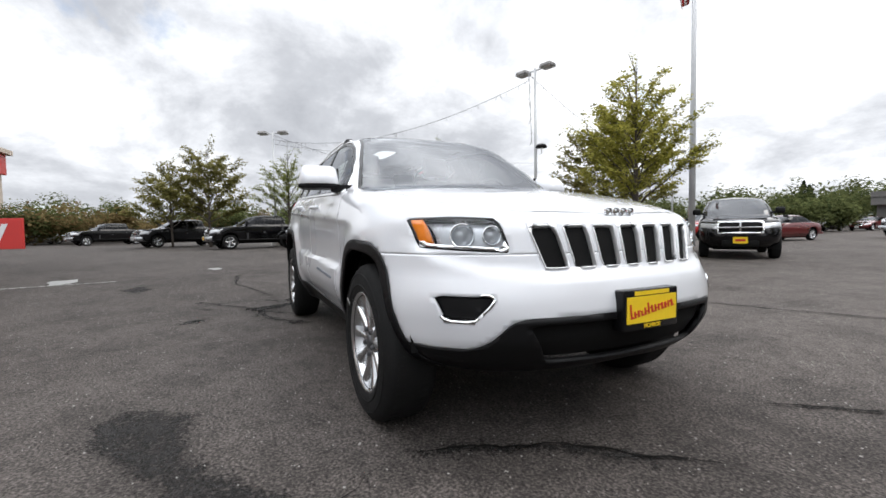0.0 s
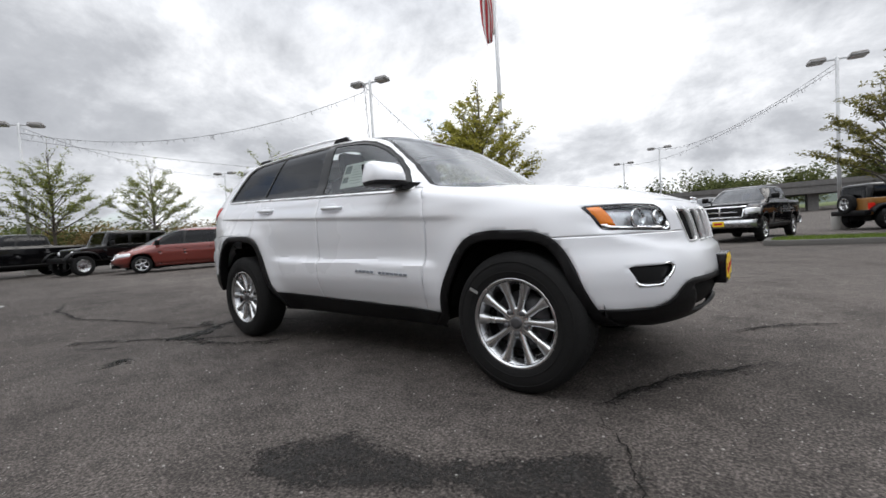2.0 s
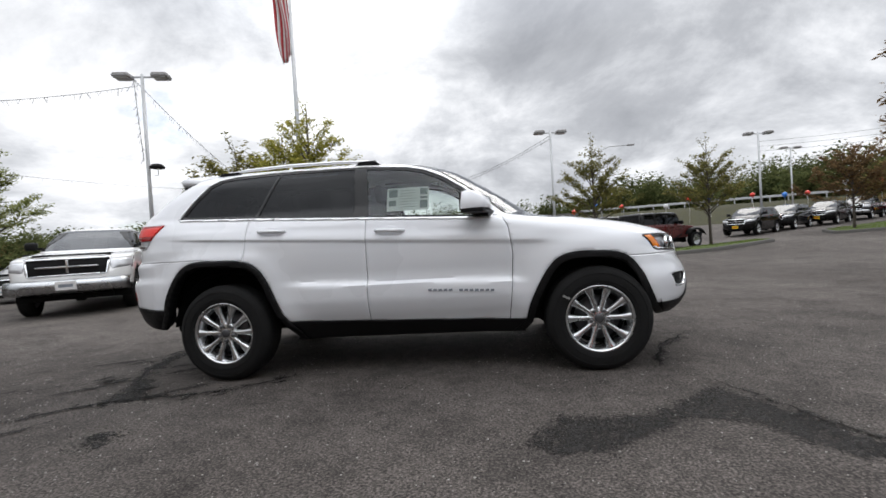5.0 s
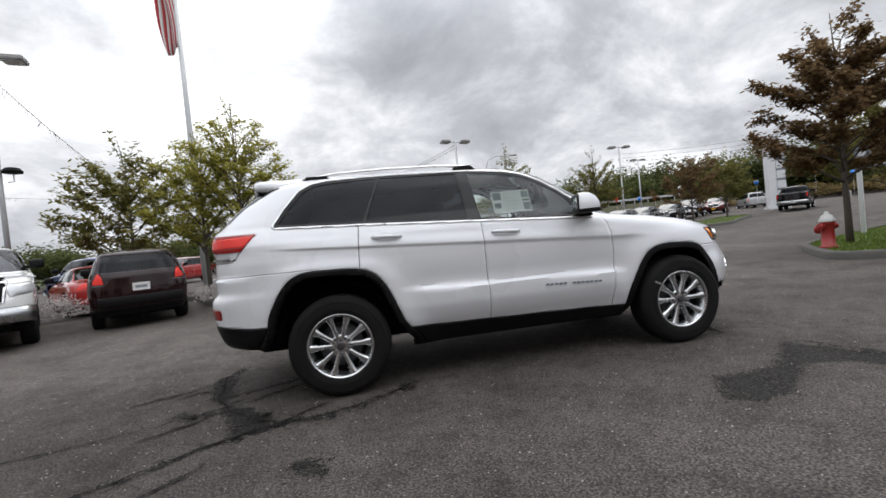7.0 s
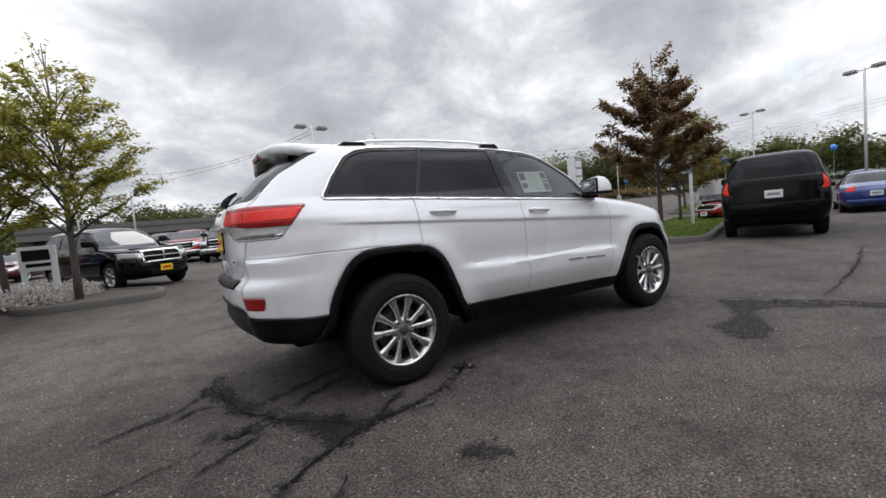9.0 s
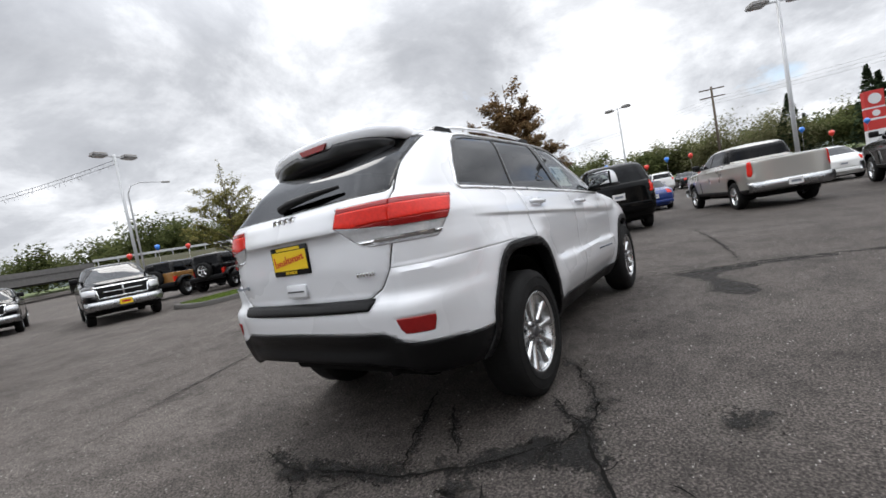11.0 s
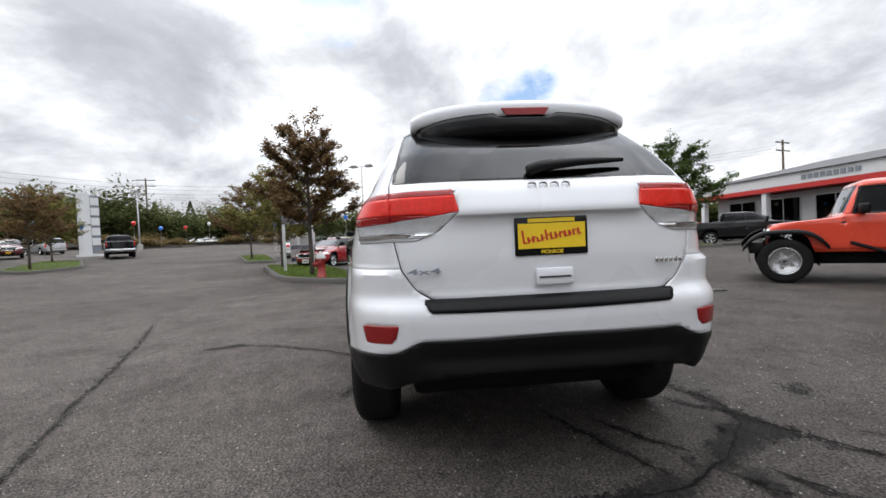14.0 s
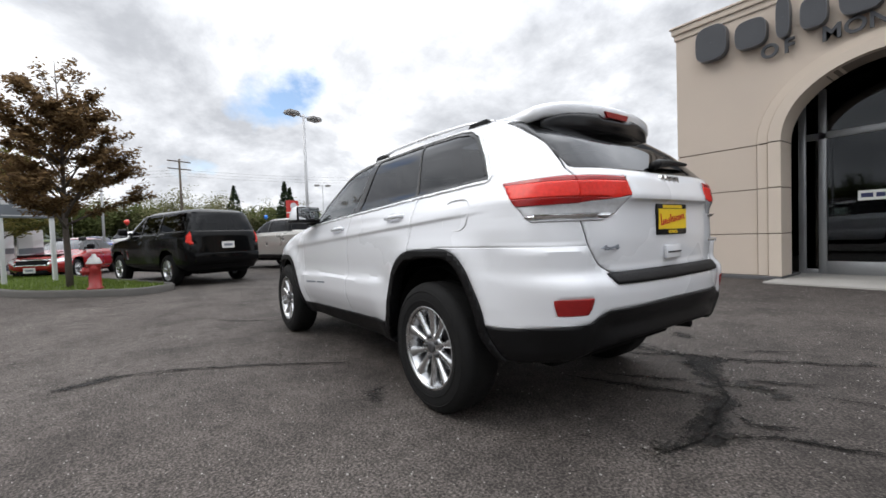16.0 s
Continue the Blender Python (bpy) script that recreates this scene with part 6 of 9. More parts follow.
def bush(x, y, r, seed):
    rnd = random.Random(seed)
    V, F = [], []
    for k in range(1500):
        d = Vector((rnd.gauss(0, 1), rnd.gauss(0, 1), abs(rnd.gauss(0, 1)))).normalized() * r * rnd.uniform(0.6, 1.0) * (1 + 0.2 * math.sin(5 * rnd.random()))
        c = Vector((d.x * 1.25, d.y, d.z * 0.85))
        u = Vector((rnd.uniform(-1, 1), rnd.uniform(-1, 1), rnd.uniform(-1, 1))).normalized()
        v = u.orthogonal().normalized()
        s = rnd.uniform(0.015, 0.035)
        i = len(V)
        V += [(c - u * s)[:], (c + v * s)[:], (c + u * s)[:], (c - v * s)[:]]
        F.append((i, i + 1, i + 2, i + 3))
    me = bpy.data.meshes.new("blossom")
    me.from_pydata(V, [], F)
    b = empty("flowering_shrub", Matrix.Translation((x, y, 0.12)))
    tagged(b, "low heather shrub covered in white blossom", "shrub", "white shrubs on the island")
    part("blossom", me, M_BLOSSOM, b)
    bm = bmesh.new()
    for k in range(14):
        a = k * 2.4
        tube(bm, [(0, 0, -0.05), (0.4 * r * math.cos(a), 0.4 * r * math.sin(a), 0.4 * r), (0.8 * r * math.cos(a), 0.8 * r * math.sin(a), 0.65 * r)], [0.012, 0.008, 0.004], 4)
    part("stems", bm, M_BARK, b)


for i, (x, y, r) in enumerate(((-5.35, 8.55, 0.50), (-4.9, 9.5, 0.42), (-9.35, 8.7, 0.62), (-6.3, 10.6, 0.4))):
    bush(x, y, r, i)


# ---- far woods, brush and hills ----
def clumps(name, spots, size, per, mat, label, seed, firs=False):
    rnd = random.Random(seed)
    V, F = [], []
    for x, y, h, w in spots:
        z0 = float(rise(x, y))
        for k in range(per):
            if firs:
                t = rnd.random() ** 0.8
                rr = w * (1 - t) * rnd.uniform(0.5, 1.0)
                a = rnd.uniform(0, 6.28)
                c = Vector((x + rr * math.cos(a), y + rr * math.sin(a), z0 + 0.3 + h * t))
            else:
                if k % 45 == 0:
                    d = Vector((rnd.gauss(0, 1), rnd.gauss(0, 1), rnd.gauss(0, 1))).normalized() * rnd.uniform(0.25, 0.85)
                g = [max(-1.8, min(1.8, rnd.gauss(0, 1))) * 0.2 for _ in range(3)]
                c = Vector((x + (d.x + g[0]) * w, y + (d.y + g[1]) * w, z0 + max(0.1, h * 0.52 + (d.z + g[2]) * h * 0.46)))
            u = Vector((rnd.uniform(-1, 1), rnd.uniform(-1, 1), rnd.uniform(-0.5, 0.5))).normalized()
            v = u.cross(Vector((rnd.uniform(-0.5, 0.5), rnd.uniform(-0.5, 0.5), 1))).normalized()
            s = size * rnd.uniform(0.5, 1.2)
            i = len(V)
            V += [(c - u * s)[:], (c + v * s * 0.6)[:], (c + u * s)[:], (c - v * s * 0.6)[:]]
            F.append((i, i + 1, i + 2, i + 3))
    me = bpy.data.meshes.new(name)
    me.from_pydata(V, [], F)
    tagged(part(name, me, mat, None), label, "woods", kind="stuff")


rnd = random.Random(21)


def arc(a0, a1, r0, r1, n, h0, h1, w0, w1):
    out = []
    for k in range(n):
        a, r = radians(rnd.uniform(a0, a1)), rnd.uniform(r0, r1)
        out.append((r * math.cos(a), r * math.sin(a), rnd.uniform(h0, h1), rnd.uniform(w0, w1)))
    return out


clumps("woodland", arc(-60, 62, 72, 100, 210, 4.5, 7.5, 2.5, 4.5) + arc(62, 150, 75, 110, 120, 5, 8.5, 2.5, 5) + arc(32, 72, 79, 98, 55, 8, 11, 3, 5), 0.33, 1050, M_WOODS, "broad-leaved woods behind the car park", 1)
clumps("budding_trees", arc(-32, 12, 66, 92, 40, 5, 9.5, 2.5, 4.5) + arc(12, 60, 85, 110, 26, 7, 11, 2.5, 4.5) + arc(60, 160, 90, 130, 14, 5, 8, 2.5, 4.5), 0.21, 1250, M_WOODS_PALE, "pale budding trees beyond the car park", 2)
clumps("brush", arc(128, 215, 50, 85, 170, 2.2, 4.8, 1.8, 4.0) + arc(15, 75, 64, 75, 40, 1.2, 2.6, 2, 4), 0.23, 600, M_BRUSH, "dry brown brush along the edge of the car park", 3)
clumps("green_thicket", arc(128, 205, 52, 80, 120, 3.0, 6.4, 1.8, 3.8) + arc(107, 130, 50, 60, 26, 2.5, 5.0, 1.8, 3.2), 0.22, 720, M_WOODS, "green thicket along the edge of the car park", 4)
clumps("firs", arc(-25, 60, 92, 118, 14, 6, 9.5, 2.4, 3.8) + arc(95, 125, 85, 110, 5, 5, 8, 2.0, 3.2) + arc(-24, -2, 68, 76, 3, 7.5, 10, 2.4, 3.2), 0.36, 800, M_FIR, "dark fir trees among the far woods", 5, True)


def ridge(name, r, a0, a1, h, seed, label):
    bm = bmesh.new()
    rows = []
    for i in range(90):
        a = radians(a0 + (a1 - a0) * i / 89)
        hh = h * (0.55 + 0.35 * math.sin(a * 3 + seed) + 0.18 * math.sin(a * 7 + 2 * seed) + 0.05 * math.sin(a * 31)) * min(1, i / 8, (89 - i) / 8)
        rows.append([bm.verts.new((q * math.cos(a), q * math.sin(a), z)) for q, z in ((r * 0.8, -2), (r * 0.92, hh * 0.6), (r, hh), (r * 1.1, -2))])
    for a, c in zip(rows, rows[1:]):
        for k in range(3):
            bm.faces.new((a[k], c[k], c[k + 1], a[k + 1]))
    tagged(part(name, bm, M_HILL, None, "", 60), label, "hill", kind="structure")


ridge("backdrop", 700, 150, 250, 42, 1, "hazy wooded hills on the skyline")
ridge("backdrop", 620, 20, 150, 34, 4, "hazy wooded hills on the skyline")
ridge("backdrop", 640, -70, 22, 36, 2, "hazy wooded hills on the skyline")


# ---- lamp posts, flag, wires, balloons ----
def lamp_post(x, y, h, turn, label, speaker=False):
    p = empty("lamp_post", Matrix.Translation((x, y, float(rise(x, y)))) @ Matrix.Rotation(radians(turn), 4, "Z"))
    tagged(p, label, "lamp post", "car park lamp posts")
    bm = bmesh.new()
    lathe(bm, [(0.30, -0.1), (0.30, 0.68), (0.27, 0.72), (0.0, 0.72)], 20)
    part("footing", bm, M_CONCRETE, p, "round concrete footing", 40)
    bm = bmesh.new()
    box(bm, -0.14, 0.14, -0.14, 0.14, 0.72, 0.75, None, 0.01)
    part("base_plate", bm, M_POLE, p)
    bm = bmesh.new()
    tube(bm, [(0, 0, 0.74), (0, 0, h * 0.5), (0, 0, h)], [0.078, 0.07, 0.06], 10)
    part("pole", bm, M_POLE, p, "pale painted steel pole", 40)
    bm = bmesh.new()
    box(bm, -0.42, 0.42, -0.03, 0.03, h - 0.14, h - 0.08, None, 0.008)
    part("arm", bm, M_POLE, p)
    for s in (-1, 1):
        hd = empty("head")
        hd.parent = p
        hd.matrix_local = Matrix.Translation((s * 0.68, 0, h - 0.10))
        bm = bmesh.new()
        box(bm, -0.29, 0.29, -0.24, 0.24, -0.06, 0.12, None, 0.03)
        for v in bm.verts:
            if v.co.z > 0.05:
                v.co.x *= 0.92
                v.co.y *= 0.9
        part("housing", bm, M_LAMPHEAD, hd, "grey box lamp housing", 40)
        bm = bmesh.new()
        box(bm, -0.25, 0.25, -0.20, 0.20, -0.085, -0.055, None, 0.01)
        part("lens", bm, M_LAMPLENS, hd)
        bm = bmesh.new()
        box(bm, -0.295, 0.295, -0.245, 0.245, 0.012, 0.028)
        part("band", bm, M_POLE, hd)
    if speaker:
        bm = bmesh.new()
        lathe(bm, [(0.0, 0.16), (0.18, 0.12), (0.26, 0.02), (0.25, -0.03), (0.0, -0.03)], 20, Matrix.Translation((0.32, 0.0, h * 0.56)))
        part("camera_dome", bm, M_DARKIN, p, "dark camera dome", 40)
        bm = bmesh.new()
        tube(bm, [(0.02, 0, h * 0.56 + 0.06), (0.32, 0, h * 0.56 + 0.08)], 0.03, 8)
        tube(bm, [(0.34, 0, h * 0.56), (0.34, 0, h * 0.56 - 0.3), (0.2, 0, h * 0.56 - 0.32)], 0.018, 6)
        part("camera_bracket", bm, M_POLE, p)
    return p


LP = "pale steel lamp post with two box heads"
lamp_post(-12.2, 11.05, 8.22, 14, LP + " and a camera dome", True)
lamp_post(4.85, 22.0, 7.35, 12, LP + " behind parked jeeps")
lamp_post(16.6, -4.3, 7.0, -65, LP + " behind a silver pickup")
for x, y, h, t in ((-26.5, 0.9, 7.5, 60), (-47.6, -7.7, 7.5, 50), (-36.6, 15.4, 7.5, 30), (20.8, 29.0, 7.2, 0), (30.0, 39.5, 7.2, 10), (42.0, 13.6, 7.4, 80), (32.4, 4.2, 7.4, 75), (46.5, -16.0, 7.4, 85), (-5.4, 39.8, 7.4, 0), (-9.6, 44.0, 7.0, 0), (34.0, -27.0, 7.2, 100), (50.0, 33.0, 7.2, 40), (-19.5, 31.0, 7.0, 10)):
    lamp_post(x, y, h, t, LP + " across the lot")

fp = empty("flagpole", Matrix.Translation((-8.9, 17.4, 0)))
tagged(fp, "tall pale flagpole with a hanging striped flag", "flagpole")
bm = bmesh.new()
tube(bm, [(0, 0, 0), (0, 0, 7), (0, 0, 16)], [0.15, 0.12, 0.07], 14)
part("pole", bm, M_POLE, fp, "", 40)
bm = bmesh.new()
bmesh.ops.create_uvsphere(bm, u_segments=14, v_segments=8, radius=0.14, matrix=Matrix.Translation((0, 0, 16.1)))
part("finial", bm, M_CHROME, fp, "", 40)
for k in range(11):
    bm = bmesh.new()
    rows = []
    for i in range(13):
        t = i / 12
        row = []
        for j in (0, 1):
            u = (k + j) / 11
            row.append(bm.verts.new((-0.08 - 1.15 * u * (0.95 - 0.62 * t) - 0.10 * math.sin(5 * t + 4 * u), 0.16 * math.sin(9 * u + 3 * t), 15.4 - 4.0 * t - 0.55 * u * t)))
        rows.append(row)
    for a, c in zip(rows, rows[1:]):
        bm.faces.new((a[0], a[1], c[1], c[0]))
    thick(part("stripe", bm, M_FLAGRED if k % 2 == 0 else M_FLAGWHITE, fp, "", 60), 0.004)


def string_of(name, a, c, sag, label, fringe=True, count=36):
    a, c = Vector(a), Vector(c)
    s = empty(name)
    tagged(s, label, "bunting", "foil strings over the car park")
    P = [a.lerp(c, k / 20) - Vector((0, 0, sag * 4 * (k / 20) * (1 - k / 20))) for k in range(21)]
    bm = bmesh.new()
    tube(bm, P, 0.010, 4)
    part("cord", bm, M_WIRE, s)
    if fringe:
        rnd = random.Random(int(a.x * 7 + c.y))
        V, F = [], []
        for k in range(count * 4):
            t = k / (count * 4)
            p = a.lerp(c, t) - Vector((0, 0, sag * 4 * t * (1 - t)))
            d = Vector((rnd.uniform(-0.12, 0.12), rnd.uniform(-0.12, 0.12), -rnd.uniform(0.10, 0.24)))
            w = Vector((rnd.uniform(-0.02, 0.02), rnd.uniform(-0.02, 0.02), 0.012))
            i = len(V)
            V += [p[:], (p + d)[:], (p + d + w)[:], (p + w)[:]]
            F.append((i, i + 1, i + 2, i + 3))
        me = bpy.data.meshes.new("fringe")
        me.from_pydata(V, [], F)
        ob = part("fringe", me, M_FOIL, s)
        tagged(ob, kind="stuff")


ST = "sagging cord with silver foil fringe between lamp posts"
string_of("foil_string", (4.85, 22.0, 7.1), (-5.4, 39.8, 7.2), 0.8, ST)
string_of("foil_string", (4.85, 22.0, 6.9), (-9.6, 44.0, 6.8), 1.0, ST)
string_of("foil_string", (-12.4, 10.85, 8.1), (-12.15, 10.8, 4.8), 0.0, "silver foil fringe hanging down a lamp post", True, 24)
string_of("foil_string", (-12.4, 10.85, 8.0), (-9.6, 18.0, 3.0), 0.5, ST)
string_of("foil_string", (-26.5, 0.9, 7.3), (-36.6, 15.4, 7.2), 0.6, ST)
string_of("foil_string", (-26.5, 0.9, 7.0), (-12.4, 10.85, 7.7), 1.2, ST)
string_of("foil_string", (-26.5, 0.9, 6.7), (-19.5, 31.0, 6.7), 0.9, ST)
for o in (0.0, 0.35, 0.7):
    string_of("power_line", (20.8, 29.0, 7.0 - o), (42.0, 13.6, 7.6 - o), 0.8, "thin dark wire between poles", False)
    string_of("power_line", (56.0, -2.0, 10.0 - o), (40.0, -42.0, 10.0 - o), 1.0, "thin dark wire between poles", False)
    string_of("power_line", (56.0, -2.0, 10.0 - o), (64.0, 40.0, 10.0 - o), 1.2, "thin dark wire between poles", False)

bm = bmesh.new()
prof = [(0.0, 0.16)] + [(0.14 * math.cos(a), 0.02 + 0.14 * math.sin(a)) for a in np.linspace(1.2, -0.6, 9)] + [(0.05, -0.14), (0.012, -0.17), (0.025, -0.195), (0.0, -0.195)]
lathe(bm, prof, 18)
BALLOON = bpy.data.meshes.new("balloon_skin")
for f in bm.faces:
    f.smooth = True
bm.to_mesh(BALLOON)
bm.free()


def balloon(x, y, z, k, mat, colour):
    b = empty("balloon", Matrix.Translation((x, y, z)))
    b.scale = (k, k, k)
    tagged(b, f"round {colour} balloon on a string over the parked cars", "balloon", "balloons along the rows of cars")
    me = BALLOON.copy()
    me.materials.append(mat)
    part("skin", me, mat, b)
    bm = bmesh.new()
    tube(bm, [(0, 0, -0.19), (0.02, 0, -0.8), (0.0, 0.02, -1.5)], 0.006, 4)
    part("string", bm, M_FLAGWHITE, b)


rnd = random.Random(9)
COL = ((M_BALLOON_R, "red"), (M_BALLOON_B, "blue"), (M_BALLOON_R, "red"), (M_BALLOON_W, "white"), (M_BALLOON_R, "red"), (M_BALLOON_B, "blue"))
for (ax, ay), (cx, cy), n in (((7.0, 32.0), (33.0, 30.0), 12), ((30.0, 26.0), (47.0, 22.0), 5), ((33.0, 6.5), (38.0, -16.0), 11), ((20.0, 8.0), (31.0, 11.0), 4)):
    for k in range(n):
        t = (k + rnd.uniform(0.2, 0.8)) / n
        x, y = ax + (cx - ax) * t, ay + (cy - ay) * t
        m, c = COL[(k + n) % 6]
        balloon(x, y, float(rise(x, y)) + rnd.uniform(2.4, 3.1), 1.25, m, c)

for x, y, h in ((56.0, -2.0, 10.5), (40.0, -42.0, 10.5), (64.0, 40.0, 10.5)):
    p = empty("utility_pole", Matrix.Translation((x, y, float(rise(x, y)))) @ Matrix.Rotation(radians(20), 4, "Z"))
    tagged(p, "weathered wooden utility pole with cross arms", "utility pole")
    bm = bmesh.new()
    tube(bm, [(0, 0, 0), (0, 0, h)], [0.17, 0.11], 10)
    part("pole", bm, M_WOODPOLE, p, "", 40)
    for z in (h - 0.3, h - 1.2):
        bm = bmesh.new()
        box(bm, -0.06, 0.06, -1.3, 1.3, z - 0.06, z + 0.06)
        part("cross_arm", bm, M_WOODPOLE, p)
p = empty("street_lamp", Matrix.Translation((14.0, 46.0, float(rise(14.0, 46.0)))))
tagged(p, "tall street lamp with a long curved arm", "street lamp")
bm = bmesh.new()
tube(bm, [(0, 0, 0), (0, 0, 9.0), (0.3, 0, 9.8), (1.2, 0, 10.2), (3.4, 0, 10.2)], [0.10, 0.08, 0.06, 0.05, 0.04], 8)
part("mast", bm, M_POLE, p, "", 50)
bm = bmesh.new()
box(bm, 3.2, 4.0, -0.14, 0.14, 10.12, 10.26, None, 0.04)
part("head", bm, M_LAMPHEAD, p, "", 40)


# ---- hydrant and signs ----
hy = empty("fire_hydrant", Matrix.Translation((8.25, 3.1, 0.13)))
tagged(hy, "red iron fire hydrant with a pale grey cap on grass", "hydrant")
bm = bmesh.new()
lathe(bm, [(0.0, 0.0), (0.15, 0.0), (0.15, 0.05), (0.115, 0.06), (0.11, 0.50), (0.13, 0.52), (0.13, 0.56), (0.0, 0.56)], 24)
part("barrel", bm, M_HYDRANT, hy, "", 40)
bm = bmesh.new()
lathe(bm, [(0.14, 0.56), (0.14, 0.59), (0.12, 0.62), (0.09, 0.69), (0.04, 0.72), (0.035, 0.77), (0.0, 0.775)], 24)
part("bonnet", bm, M_HYDRANTCAP, hy, "pale grey bonnet", 40)
for a, r, zz in ((0, 0.055, 0.46), (180, 0.055, 0.46), (90, 0.075, 0.40)):
    bm = bmesh.new()
    lathe(bm, [(r, 0.08), (r, 0.16), (r * 1.2, 0.165), (r * 1.2, 0.205), (r * 0.35, 0.215), (r * 0.35, 0.24), (0.0, 0.24)], 16, Matrix.Translation((0, 0, zz)) @ pose(0, 0, 0, 0, 90, a))
    part("outlet", bm, M_HYDRANT, hy, "", 40)


def post_sign(x, y, turn, w, h, z0, mat, label, bars=(), posts=2):
    s = empty("sign_board", Matrix.Translation((x, y, float(rise(x, y)) + 0.05)) @ Matrix.Rotation(radians(turn), 4, "Z"))
    tagged(s, label, "sign")
    for k in range(posts):
        px = (-w / 2 + 0.06 + k * (w - 0.12) / max(1, posts - 1)) if posts > 1 else 0.0
        bm = bmesh.new()
        box(bm, px - 0.05, px + 0.05, -0.05, 0.05, 0.0, z0 + h, None, 0.008)
        part("post", bm, M_SIGNWHITE, s, "", 40)
    bm = bmesh.new()
    box(bm, -w / 2, w / 2, -0.075, -0.052, z0, z0 + h, None, 0.006)
    part("board", bm, mat, s, "", 40)
    for (a, c, d, e, bmat) in bars:
        bm = bmesh.new()
        box(bm, a, c, -0.083, -0.076, d, e)
        part("print_bar", bm, bmat, s)
    return s


post_sign(12.4, 4.75, -68, 1.15, 0.62, 1.85, M_SIGNGREY, "grey sign board on white posts on the grass island", ((-0.5, -0.34, 2.2, 2.36, M_SIGNWHITE), (-0.28, 0.5, 2.22, 2.27, M_SIGNWHITE), (-0.28, 0.42, 2.12, 2.16, M_SIGNWHITE), (-0.5, 0.5, 1.9, 1.93, M_SIGNWHITE)))
post_sign(-5.35, 9.3, 10, 0.62, 0.55, 0.75, M_SIGNWHITE, "white sign with dark bars among shrubs", ((-0.25, 0.28, 0.98, 1.22, M_GLOSSBLACK), (-0.2, 0.28, 0.84, 0.92, M_GLOSSBLACK)))
sp_ = post_sign(-5.0, 8.9, 0, 0.1, 0.2, 1.1, M_SIGNWHITE, "thin pale post beside a tree", (), 1)
# banners leaning by the island
for x, y, t, w in ((16.2, 5.6, -60, 0.7), (17.4, 6.4, -50, 0.6)):
    b = empty("feather_banner", Matrix.Translation((x, y, float(rise(x, y)) + 0.1)) @ Matrix.Rotation(radians(t), 4, "Z"))
    tagged(b, "white and navy printed cloth banner on a pole", "banner", "banners on the island")
    bm = bmesh.new()
    tube(bm, [(0, 0, 0), (0, 0, 1.5), (0.1, 0, 1.62)], 0.015, 6)
    part("pole", bm, M_POLE, b)
    for k in range(7):
        bm = bmesh.new()
        z = 0.18 + 0.2 * k
        v = [bm.verts.new(q) for q in ((0.02, 0, z), (w * 0.55, 0.04 * math.sin(k), z + 0.02), (w, 0.03, z + 0.03), (w, 0.03 + 0.02 * k % 0.05, z + 0.23), (w * 0.55, 0.04 * math.sin(k + 1), z + 0.22), (0.02, 0, z + 0.2))]
        bm.faces.new((v[0], v[1], v[4], v[5]))
        bm.faces.new((v[1], v[2], v[3], v[4]))
        thick(part("cloth_band", bm, (M_NAVY, M_SIGNWHITE, M_SIGNWHITE, M_SIGNGREY, M_SIGNWHITE, M_SIGNWHITE, M_SIGNWHITE)[k], b), 0.003)

py = empty("pylon_sign", Matrix.Translation((37.0, 29.5, float(rise(37.0, 29.5)) - 0.1)) @ Matrix.Rotation(radians(-25), 4, "Z"))
tagged(py, "tall white pylon sign beside the far exit", "sign")
bm = bmesh.new()
box(bm, -0.9, 0.9, -0.5, 0.5, 0.0, 0.3, None, 0.02)
part("plinth", bm, M_SIGNWHITE, py)
bm = bmesh.new()
box(bm, -0.75, -0.05, -0.35, 0.35, 0.3, 5.9, None, 0.03)
part("column", bm, M_SIGNWHITE, py)
bm = bmesh.new()
box(bm, -0.05, 0.75, -0.28, 0.28, 0.5, 5.7, None, 0.03)
part("panel_back", bm, M_SIGNGREY, py)
for k in range(5):
    bm = bmesh.new()
    box(bm, 0.0, 0.7, -0.32, 0.32, 1.1 + k * 0.92, 1.8 + k * 0.92, None, 0.02)
    part("panel", bm, M_SIGNWHITE, py)

tw = empty("pylon_sign", Matrix.Translation((54.0, -14.5, float(rise(54.0, -14.5)))) @ Matrix.Rotation(radians(-75), 4, "Z"))
tagged(tw, "tall red and white pylon sign across the road", "sign")
for z0, z1, m in ((0.0, 2.2, M_SIGNWHITE), (2.2, 3.1, M_SIGNRED), (3.1, 3.3, M_SIGNWHITE), (3.3, 4.2, M_SIGNRED), (4.2, 4.35, M_SIGNWHITE), (4.35, 5.9, M_SIGNRED)):
    bm = bmesh.new()
    box(bm, -0.75, 0.75, -0.3, 0.3, z0, z1, None, 0.02)
    part("panel", bm, m, tw)
for z, r in ((5.12, 0.5), (3.75, 0.3)):
    bm = bmesh.new()
    lathe(bm, [(r, 0.0), (r, 0.03), (0.0, 0.03)], 24, Matrix.Translation((0, -0.30, z)) @ Matrix.Rotation(radians(90), 4, "X"))
    part("roundel", bm, M_SIGNWHITE, tw)


# ---- the dealership portal ----
PX, PY, TOP, SPRING, RAD, FLAT = -2.3, -7.35, 5.05, 2.545, 1.4, 0.84
por = empty("entrance_portal", Matrix.Translation((PX, PY, 0)))
tagged(por, "beige stucco entrance portal with an arch and dark raised letters", "building", kind="structure")
HALF = 3.25
bm = bmesh.new()


